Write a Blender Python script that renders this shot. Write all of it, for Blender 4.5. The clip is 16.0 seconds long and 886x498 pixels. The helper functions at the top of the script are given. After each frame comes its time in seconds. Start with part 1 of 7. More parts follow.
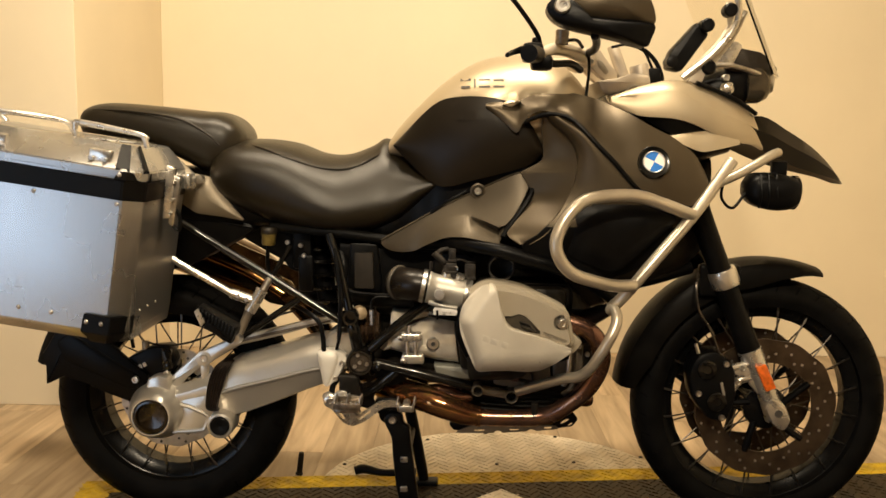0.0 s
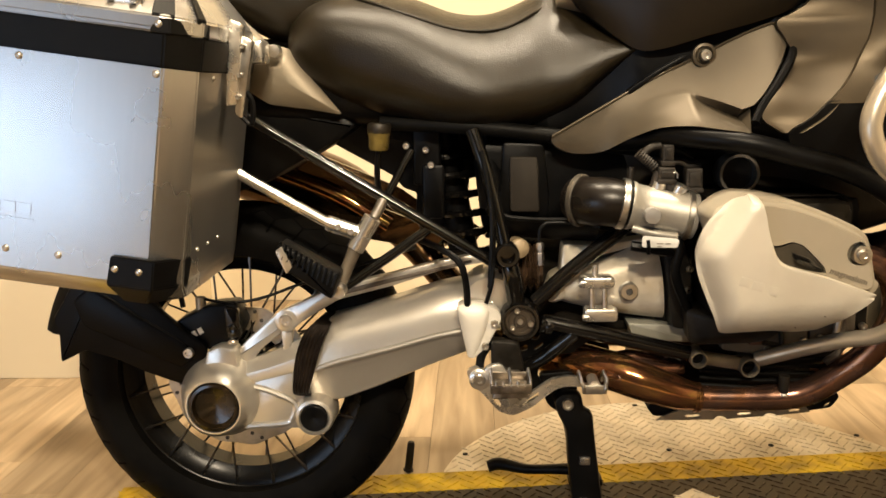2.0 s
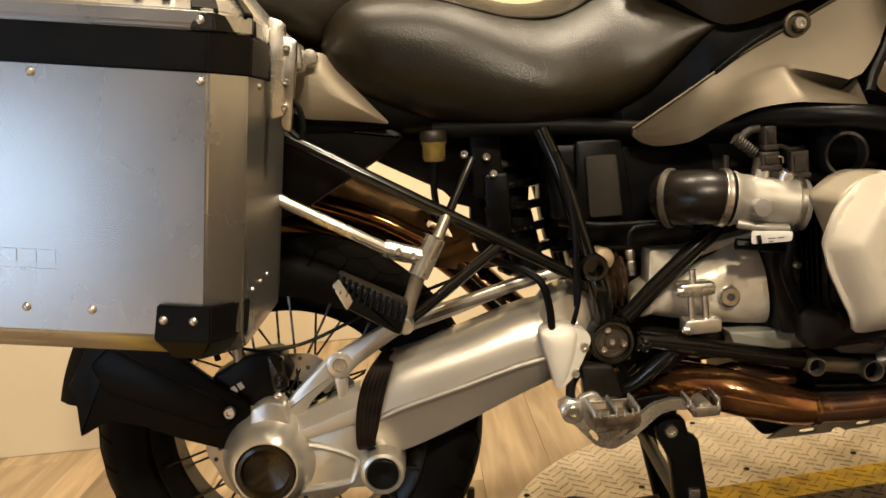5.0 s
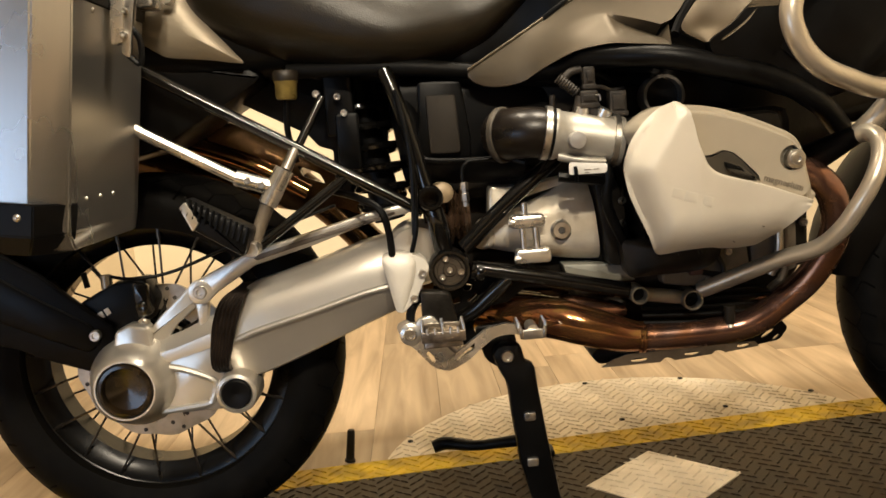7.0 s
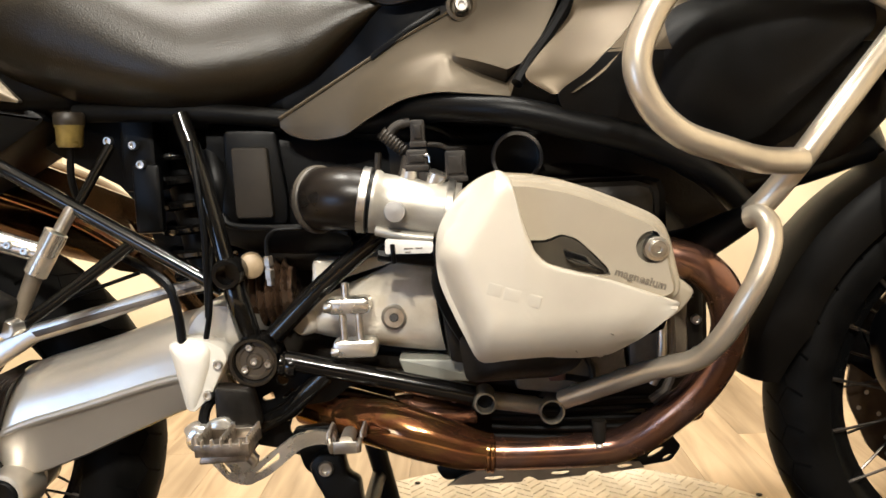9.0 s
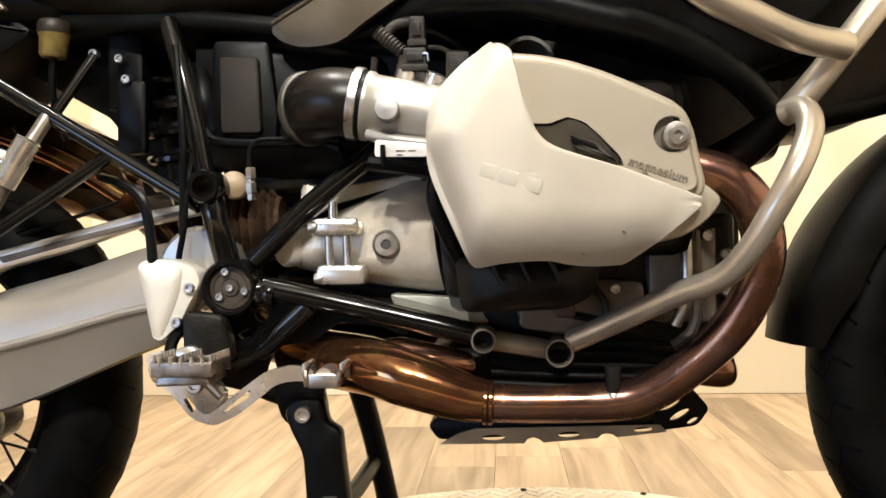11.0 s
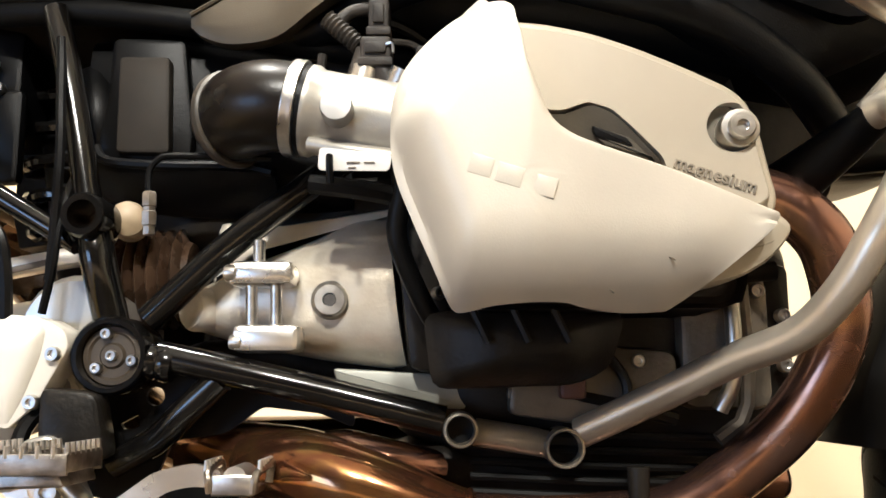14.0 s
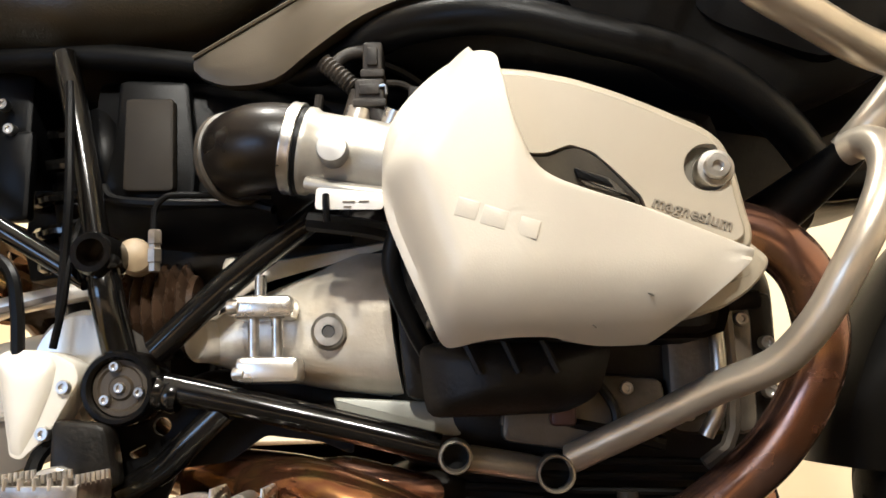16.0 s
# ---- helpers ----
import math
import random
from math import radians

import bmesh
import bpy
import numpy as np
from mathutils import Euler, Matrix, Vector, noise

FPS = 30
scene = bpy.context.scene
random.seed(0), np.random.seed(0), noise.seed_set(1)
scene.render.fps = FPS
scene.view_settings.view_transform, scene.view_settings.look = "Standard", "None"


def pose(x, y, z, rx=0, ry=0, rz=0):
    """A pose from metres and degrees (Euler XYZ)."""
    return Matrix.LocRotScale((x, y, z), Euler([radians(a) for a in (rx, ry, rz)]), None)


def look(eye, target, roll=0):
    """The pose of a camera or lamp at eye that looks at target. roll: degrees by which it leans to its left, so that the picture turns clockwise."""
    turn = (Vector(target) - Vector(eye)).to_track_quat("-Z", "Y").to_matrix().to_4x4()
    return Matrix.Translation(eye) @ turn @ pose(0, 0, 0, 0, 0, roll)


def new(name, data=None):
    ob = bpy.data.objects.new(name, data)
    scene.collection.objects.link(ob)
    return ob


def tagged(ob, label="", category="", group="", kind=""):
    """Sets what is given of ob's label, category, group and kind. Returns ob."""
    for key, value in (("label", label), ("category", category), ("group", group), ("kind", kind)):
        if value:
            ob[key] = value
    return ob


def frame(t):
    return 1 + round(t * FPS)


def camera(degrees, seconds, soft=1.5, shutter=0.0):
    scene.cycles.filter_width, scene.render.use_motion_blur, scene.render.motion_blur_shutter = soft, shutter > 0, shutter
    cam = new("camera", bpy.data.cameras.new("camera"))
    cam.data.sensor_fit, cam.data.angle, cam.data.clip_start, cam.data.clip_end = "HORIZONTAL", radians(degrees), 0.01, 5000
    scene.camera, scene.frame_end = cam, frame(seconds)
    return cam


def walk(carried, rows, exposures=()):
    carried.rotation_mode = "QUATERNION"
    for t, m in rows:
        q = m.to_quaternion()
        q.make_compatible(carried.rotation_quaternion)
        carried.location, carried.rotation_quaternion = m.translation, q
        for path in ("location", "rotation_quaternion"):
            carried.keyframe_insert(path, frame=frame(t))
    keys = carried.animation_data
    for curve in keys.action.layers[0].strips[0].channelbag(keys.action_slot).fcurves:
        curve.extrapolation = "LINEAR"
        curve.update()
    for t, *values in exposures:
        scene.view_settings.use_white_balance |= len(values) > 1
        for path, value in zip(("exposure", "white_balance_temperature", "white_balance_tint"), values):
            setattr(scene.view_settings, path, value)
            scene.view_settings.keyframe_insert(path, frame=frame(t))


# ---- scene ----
cam = camera(53.4, 16.0, 1.6)
PATH = [
    (0, (0.693, -2.242, 0.978), (0.671, -0.258, 0.729), 0.7),
    (0.5, (0.643, -2.073, 0.977), (0.543, -0.091, 0.729), 0.1),
    (1, (0.579, -1.927, 0.943), (0.612, 0.045, 0.606), 0.0),
    (1.5, (0.441, -1.738, 0.899), (0.554, 0.229, 0.554), -1.3),
    (2, (0.394, -1.557, 0.821), (0.331, 0.407, 0.452), -0.9),
    (2.5, (0.364, -1.459, 0.785), (0.21, 0.502, 0.424), -3.1),
    (3, (0.304, -1.359, 0.775), (0.294, 0.612, 0.436), -5.3),
    (3.2, (0.263, -1.321, 0.78), (0.289, 0.652, 0.452), -6.8),
    (5.3, (0.225, -1.393, 0.783), (0.262, 0.583, 0.479), -5.2),
    (5.5, (0.236, -1.395, 0.778), (0.296, 0.58, 0.465), -5.7),
    (6, (0.27, -1.407, 0.737), (0.316, 0.571, 0.446), -4.4),
    (6.5, (0.327, -1.43, 0.677), (0.346, 0.56, 0.473), -3.6),
    (7, (0.429, -1.498, 0.656), (0.483, 0.482, 0.383), -4.5),
    (7.5, (0.554, -1.495, 0.66), (0.668, 0.488, 0.423), -4.6),
    (8, (0.634, -1.412, 0.677), (0.776, 0.569, 0.441), -4.8),
    (8.5, (0.696, -1.295, 0.698), (0.708, 0.688, 0.436), -3.0),
    (9, (0.740, -1.243, 0.687), (0.692, 0.744, 0.469), -2.8),
    (9.5, (0.746, -1.187, 0.618), (0.643, 0.795, 0.371), -1.4),
    (9.7, (0.765, -1.169, 0.601), (0.653, 0.811, 0.341), -1.3),
    (11.8, (0.783, -1.120, 0.429), (0.632, 0.867, 0.597), -0.5),
    (12, (0.773, -1.101, 0.425), (0.628, 0.886, 0.606), -0.2),
    (12.5, (0.773, -1.040, 0.417), (0.648, 0.944, 0.637), 0.5),
    (13, (0.768, -0.986, 0.417), (0.681, 0.997, 0.670), 0.2),
    (13.5, (0.741, -0.893, 0.414), (0.73, 1.083, 0.722), -0.3),
    (14, (0.749, -0.895, 0.413), (0.734, 1.08, 0.725), -0.2),
    (14.5, (0.75, -0.898, 0.413), (0.733, 1.077, 0.731), -0.3),
    (15, (0.751, -0.899, 0.414), (0.736, 1.074, 0.741), -0.5),
    (15.5, (0.752, -0.902, 0.416), (0.734, 1.07, 0.748), -0.1),
    (16, (0.763, -0.925, 0.427), (0.726, 1.046, 0.763), -0.8),
]
EXPOSURES = [(0, -0.34, 5900, 10), (0.5, -0.31, 5680, 10), (1, -0.12, 5640, 10), (2, 0.23, 5800, 10), (3, 0.29, 5680, 10), (5.5, -0.11, 5820, 10), (6.5, -0.17, 6000, 10), (7, 0.07, 5500, 10), (7.5, 0.19, 5430, 10), (8.5, 0.62, 5020, 10), (9.5, 0.57, 4880, 10), (12, 0.58, 4780, 10), (14, 0.84, 4780, 10), (16, 0.76, 4800, 10)]
walk(cam, [(t, look(eye, target, roll)) for t, eye, target, roll in PATH], EXPOSURES)

# ---- world, lights, exposure ----
world = bpy.data.worlds.new("world")
scene.world = world
world.use_nodes = True
world.node_tree.nodes["Background"].inputs[0].default_value = (1.0, 0.86, 0.66, 1)
world.node_tree.nodes["Background"].inputs[1].default_value = 0.012


def area_lamp(name, eye, target, size_x, size_y, power, colour):
    data = bpy.data.lights.new(name, "AREA")
    data.shape, data.size, data.size_y, data.energy, data.color = "RECTANGLE", size_x, size_y, power, colour
    ob = new(name, data)
    ob.matrix_world = look(eye, target)
    return ob


WARM = (1.0, 0.78, 0.50)
area_lamp("ceiling_lamp", (0.28, -3.0, 2.60), (0.45, -0.2, 0.6), 0.16, 0.16, 60, WARM)
area_lamp("ceiling_lamp", (0.86, -3.0, 2.60), (0.80, -0.2, 0.6), 0.16, 0.16, 59, WARM)
area_lamp("ceiling_lamp", (0.15, -0.25, 2.62), (0.15, 1.0, 0.2), 0.25, 0.25, 36, WARM)
area_lamp("ceiling_lamp", (1.02, -0.34, 2.62), (1.02, 0.35, 0.2), 0.22, 0.22, 58, WARM)
area_lamp("window_light", (-2.0, -3.2, 0.52), (0.0, -0.3, 0.7), 1.6, 0.9, 15, (0.70, 0.84, 1.0))


# ---- materials ----
def node_mat(name):
    m = bpy.data.materials.new(name)
    m.use_nodes = True
    nt = m.node_tree
    return m, nt, nt.nodes["Principled BSDF"]


def surface(name, colour, rough=0.5, metal=0.0, vary=0.12, scale=14.0, bump=0.0, bump_scale=220.0, coat=0.0, rough_vary=0.12, dark=None, stretch=None, specular=0.5):
    """A painted, cast or moulded surface with variation at two scales and fine relief."""
    m, nt, b = node_mat(name)
    N, L = nt.nodes, nt.links
    co = N.new("ShaderNodeTexCoord")
    src = co.outputs["Object"]
    if stretch:
        mp = N.new("ShaderNodeMapping")
        mp.inputs["Scale"].default_value = stretch
        L.new(src, mp.inputs["Vector"])
        src = mp.outputs[0]
    n1 = N.new("ShaderNodeTexNoise")
    n1.inputs["Scale"].default_value, n1.inputs["Detail"].default_value = scale, 6
    L.new(src, n1.inputs["Vector"])
    n2 = N.new("ShaderNodeTexNoise")
    n2.inputs["Scale"].default_value, n2.inputs["Detail"].default_value = bump_scale, 3
    L.new(src, n2.inputs["Vector"])
    mix = N.new("ShaderNodeMix")
    mix.data_type = "RGBA"
    c = Vector(colour)
    low = Vector(dark) if dark else c * (1 - vary * 1.6)
    mix.inputs[6].default_value, mix.inputs[7].default_value = (*low, 1), (*(c * (1 + vary * 0.6)), 1)
    ramp = N.new("ShaderNodeMapRange")
    ramp.inputs[1].default_value, ramp.inputs[2].default_value = 0.32, 0.62
    L.new(n1.outputs[0], ramp.inputs[0])
    L.new(ramp.outputs[0], mix.inputs[0])
    L.new(mix.outputs[2], b.inputs["Base Color"])
    b.inputs["Metallic"].default_value = metal
    b.inputs["Specular IOR Level"].default_value = specular
    rr = N.new("ShaderNodeMapRange")
    rr.inputs[3].default_value, rr.inputs[4].default_value = max(0.02, rough - rough_vary), min(1, rough + rough_vary)
    L.new(n1.outputs[0], rr.inputs[0])
    L.new(rr.outputs[0], b.inputs["Roughness"])
    if coat:
        b.inputs["Coat Weight"].default_value = coat
        b.inputs["Coat Roughness"].default_value = 0.12
    if bump:
        bp = N.new("ShaderNodeBump")
        bp.inputs["Strength"].default_value, bp.inputs["Distance"].default_value = bump, 0.0015
        L.new(n2.outputs[0], bp.inputs["Height"])
        L.new(bp.outputs[0], b.inputs["Normal"])
    return m


SILVER = surface("silver_paint", (0.66, 0.63, 0.57), 0.29, 0.72, 0.05, 6, 0.04, 600, rough_vary=0.05)
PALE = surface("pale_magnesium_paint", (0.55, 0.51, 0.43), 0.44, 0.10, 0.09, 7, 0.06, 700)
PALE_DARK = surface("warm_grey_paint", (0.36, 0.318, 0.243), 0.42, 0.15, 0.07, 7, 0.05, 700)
CAST = surface("cast_aluminium", (0.76, 0.72, 0.63), 0.36, 0.32, 0.2, 9, 0.22, 260, dark=(0.40, 0.33, 0.22))
BRIGHT = surface("polished_aluminium", (0.72, 0.69, 0.63), 0.28, 0.9, 0.12, 25, 0.06, 300)
STEEL = surface("zinc_steel", (0.62, 0.60, 0.56), 0.32, 1.0, 0.15, 60, 0.0)
SOCKET = surface("grey_steel", (0.33, 0.295, 0.235), 0.38, 0.7, 0.25, 20, 0.1, 400)
MATTE = surface("matt_champagne_alloy", (0.56, 0.49, 0.385), 0.42, 0.35, 0.08, 12, 0.08, 500)
BARS = surface("grey_powder_coat", (0.54, 0.485, 0.39), 0.32, 0.7, 0.14, 10, 0.06, 700)
BLACK = surface("gloss_black_paint", (0.004, 0.0037, 0.0034), 0.13, 0.0, 0.3, 20, 0.02, 300, rough_vary=0.05)
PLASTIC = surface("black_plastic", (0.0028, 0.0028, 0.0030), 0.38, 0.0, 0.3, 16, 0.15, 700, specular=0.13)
FENDER = surface("satin_black_mudguard", (0.0040, 0.0034, 0.0028), 0.42, 0.0, 0.3, 12, 0.10, 700, specular=0.06)
FRAMEDULL = surface("dull_black_tube", (0.0035, 0.0033, 0.003), 0.50, 0.0, 0.3, 16, 0.1, 500, specular=0.10)
TANKBLACK = surface("satin_black_paint", (0.0100, 0.0073, 0.0042), 0.36, 0.0, 0.2, 6, 0.06, 800, specular=0.20)
GREY = surface("gunmetal_plastic", (0.030, 0.025, 0.019), 0.44, 0.4, 0.14, 8, 0.08, 900, specular=0.2)
GREYLIGHT = surface("warm_gunmetal_paint", (0.076, 0.062, 0.042), 0.40, 0.45, 0.10, 8, 0.10, 900, specular=0.3)
BEIGE = surface("champagne_paint", (0.45, 0.375, 0.255), 0.40, 0.65, 0.06, 5, 0.02, 900, coat=0.15)
SHROUD = surface("bronze_gunmetal_paint", (0.066, 0.051, 0.031), 0.40, 0.50, 0.12, 7, 0.08, 900, specular=0.25)
RUBBER = surface("tyre_rubber", (0.0042, 0.0039, 0.0036), 0.55, 0.0, 0.35, 20, 0.2, 400, specular=0.06)
RIM = surface("black_rim", (0.004, 0.004, 0.004), 0.25, 0.0, 0.3, 14, 0.0, specular=0.2)
DISC = surface("brake_disc_steel", (0.48, 0.45, 0.40), 0.34, 0.95, 0.18, 30, 0.06, 900)
DISCDARK = surface("bronzed_disc_steel", (0.085, 0.060, 0.040), 0.42, 0.8, 0.25, 30, 0.06, 900)
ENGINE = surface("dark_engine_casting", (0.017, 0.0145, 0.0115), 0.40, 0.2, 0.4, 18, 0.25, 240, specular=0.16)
ENGINEGREY = surface("grey_engine_casting", (0.145, 0.122, 0.092), 0.45, 0.4, 0.35, 14, 0.25, 240, specular=0.25)
BROWN = surface("brown_rubber_gaiter", (0.070, 0.042, 0.024), 0.27, 0.0, 0.3, 40, 0.1, 300)
WORN = surface("worn_steel", (0.34, 0.30, 0.25), 0.36, 1.0, 0.3, 60, 0.1, 300)
SPOKE = surface("dark_spoke_steel", (0.09, 0.08, 0.07), 0.3, 0.9, 0.2, 40)
CREAM = surface("amber_plastic", (0.17, 0.125, 0.032), 0.30, 0.0, 0.3, 60, 0.0, specular=0.4)
ORANGE = surface("orange_reflector", (0.75, 0.14, 0.01), 0.2, 0.0, 0.2, 90, 0.3, 500, coat=0.5)
BLUE = surface("blue_enamel", (0.03, 0.16, 0.55), 0.2, 0.0, 0.05, 30)
WHITE = surface("white_enamel", (0.78, 0.76, 0.72), 0.25, 0.0, 0.05, 30)
PAPER = surface("paper_label", (0.70, 0.68, 0.64), 0.6, 0.0, 0.05, 60)
PRINT_HOLE = surface("dark_print_and_hole", (0.05, 0.045, 0.04), 0.6, 0.0, 0.1, 60)
ENGRAVE = surface("engraving", (0.10, 0.085, 0.06), 0.5, 0.1, 0.1, 60)
# cover colour made darker: the letters' shading is put into it
WORDSHADE = surface("raised_word_shade", (0.20, 0.17, 0.125), 0.5, 0.1, 0.1, 60)
WALLPAINT = surface("cream_wall_paint", (0.74, 0.65, 0.47), 0.7, 0.0, 0.03, 1.6, 0.15, 160)
DIMWALL = surface("dim_unseen_wall", (0.30, 0.25, 0.19), 0.7, 0.0, 0.05, 1.6, 0.15, 160)
CEILPAINT = surface("white_ceiling_paint", (0.78, 0.75, 0.68), 0.8, 0.0, 0.03, 2.0, 0.1, 160)
TREADLIGHT = surface("worn_tread_plate", (0.66, 0.59, 0.47), 0.42, 0.2, 0.14, 9, 0.1, 300, dark=(0.46, 0.40, 0.30))
TREADDARK = surface("black_tread_plate", (0.032, 0.022, 0.011), 0.5, 0.2, 0.4, 12, 0.15, 200, specular=0.2)
YELLOW = surface("yellow_floor_paint", (0.55, 0.375, 0.010), 0.50, 0.0, 0.24, 16, 0.12, 300, dark=(0.30, 0.205, 0.016), specular=0.18)
GLASS, _nt, _b = node_mat("clear_screen")
_b.inputs["Base Color"].default_value = (0.95, 0.92, 0.85, 1)
_b.inputs["Roughness"].default_value = 0.05
_b.inputs["Transmission Weight"].default_value = 1.0
_b.inputs["IOR"].default_value = 1.2


def leather(name, cell, relief, rough, tones, specular):
    """Vinyl with a fine grain, shallow wrinkles and worn, greyer patches."""
    m, nt, b = node_mat(name)
    N, L = nt.nodes, nt.links
    co = N.new("ShaderNodeTexCoord")
    v = N.new("ShaderNodeTexVoronoi")
    v.inputs["Scale"].default_value = cell
    n = N.new("ShaderNodeTexNoise")
    n.inputs["Scale"].default_value, n.inputs["Detail"].default_value = 9, 6
    w = N.new("ShaderNodeTexNoise")
    w.inputs["Scale"].default_value, w.inputs["Detail"].default_value, w.inputs["Distortion"].default_value = 70, 4, 1.2
    for t in (v, n, w):
        L.new(co.outputs["Object"], t.inputs["Vector"])
    bp = N.new("ShaderNodeBump")
    bp.inputs["Strength"].default_value, bp.inputs["Distance"].default_value = relief, 0.0010
    L.new(v.outputs[0], bp.inputs["Height"])
    bw = N.new("ShaderNodeBump")
    bw.inputs["Strength"].default_value, bw.inputs["Distance"].default_value = 0.07, 0.002
    L.new(w.outputs[0], bw.inputs["Height"])
    L.new(bp.outputs[0], bw.inputs["Normal"])
    L.new(bw.outputs[0], b.inputs["Normal"])
    mix = N.new("ShaderNodeMix")
    mix.data_type = "RGBA"
    mix.inputs[6].default_value, mix.inputs[7].default_value = (*tones[0], 1), (*tones[1], 1)
    L.new(n.outputs[0], mix.inputs[0])
    L.new(mix.outputs[2], b.inputs["Base Color"])
    b.inputs["Specular IOR Level"].default_value = specular
    rr = N.new("ShaderNodeMapRange")
    rr.inputs[1].default_value, rr.inputs[2].default_value = 0.3, 0.7
    rr.inputs[3].default_value, rr.inputs[4].default_value = rough - 0.06, rough + 0.08
    L.new(n.outputs[0], rr.inputs[0])
    L.new(rr.outputs[0], b.inputs["Roughness"])
    return m


def brushed():
    """Dull sheet aluminium with a faint upright grain, smears and small scratches."""
    m, nt, b = node_mat("brushed_aluminium")
    N, L = nt.nodes, nt.links
    co = N.new("ShaderNodeTexCoord")

    def noise(scale, detail, size=1.0):
        mp = N.new("ShaderNodeMapping")
        mp.inputs["Scale"].default_value = scale
        L.new(co.outputs["Object"], mp.inputs["Vector"])
        t = N.new("ShaderNodeTexNoise")
        t.inputs["Scale"].default_value, t.inputs["Detail"].default_value = size, detail
        L.new(mp.outputs[0], t.inputs["Vector"])
        return t.outputs[0]

    grain, smear = noise((160, 160, 6), 4), noise((5, 5, 3.2), 5)
    mix = N.new("ShaderNodeMix")
    mix.data_type = "RGBA"
    mix.inputs[6].default_value, mix.inputs[7].default_value = (0.36, 0.355, 0.345, 1), (0.54, 0.535, 0.52, 1)
    add = N.new("ShaderNodeMath")
    add.operation = "MULTIPLY_ADD"
    add.inputs[1].default_value, add.inputs[2].default_value = 0.13, 0.10
    L.new(grain, add.inputs[0])
    tot = N.new("ShaderNodeMath")
    tot.operation = "MULTIPLY_ADD"
    tot.inputs[1].default_value = 0.65
    L.new(smear, tot.inputs[0])
    L.new(add.outputs[0], tot.inputs[2])
    L.new(tot.outputs[0], mix.inputs[0])
    L.new(mix.outputs[2], b.inputs["Base Color"])
    b.inputs["Metallic"].default_value = 0.9
    rr = N.new("ShaderNodeMapRange")
    rr.inputs[1].default_value, rr.inputs[2].default_value = 0.0, 1.0
    rr.inputs[3].default_value, rr.inputs[4].default_value = 0.16, 0.40
    L.new(smear, rr.inputs[0])
    L.new(rr.outputs[0], b.inputs["Roughness"])
    bp = N.new("ShaderNodeBump")
    bp.inputs["Strength"].default_value, bp.inputs["Distance"].default_value = 0.04, 0.0004
    L.new(grain, bp.inputs["Height"])
    L.new(bp.outputs[0], b.inputs["Normal"])
    return m


def heat_steel(name, tones, smooth=0.07, rough=0.20, scale=(7, 7, 7)):
    """Stainless pipe with heat tints that wander along it and faint scuffs in the gloss."""
    m, nt, b = node_mat(name)
    N, L = nt.nodes, nt.links
    co, mp = N.new("ShaderNodeTexCoord"), N.new("ShaderNodeMapping")
    mp.inputs["Scale"].default_value = scale
    L.new(co.outputs["Object"], mp.inputs["Vector"])
    n = N.new("ShaderNodeTexNoise")
    n.inputs["Scale"].default_value, n.inputs["Detail"].default_value = 1.0, 4
    n.inputs["Distortion"].default_value = 0.6
    L.new(mp.outputs[0], n.inputs["Vector"])
    r = N.new("ShaderNodeValToRGB")
    ramp = r.color_ramp.elements
    ramp[0].position, ramp[1].position = 0.30, 0.70
    ramp[0].color, ramp[1].color = (*tones[0], 1), (*tones[-1], 1)
    for k, tone in enumerate(tones[1:-1]):
        ramp.new(0.30 + 0.40 * (k + 1) / (len(tones) - 1)).color = (*tone, 1)
    L.new(n.outputs[0], r.inputs[0])
    L.new(r.outputs[0], b.inputs["Base Color"])
    b.inputs["Metallic"].default_value = 0.92
    fine = N.new("ShaderNodeTexNoise")
    fine.inputs["Scale"].default_value, fine.inputs["Detail"].default_value = 46, 5
    L.new(co.outputs["Object"], fine.inputs["Vector"])
    rr = N.new("ShaderNodeMapRange")
    rr.inputs[1].default_value, rr.inputs[2].default_value = 0.3, 0.7
    rr.inputs[3].default_value, rr.inputs[4].default_value = smooth, rough
    L.new(fine.outputs[0], rr.inputs[0])
    L.new(rr.outputs[0], b.inputs["Roughness"])
    return m
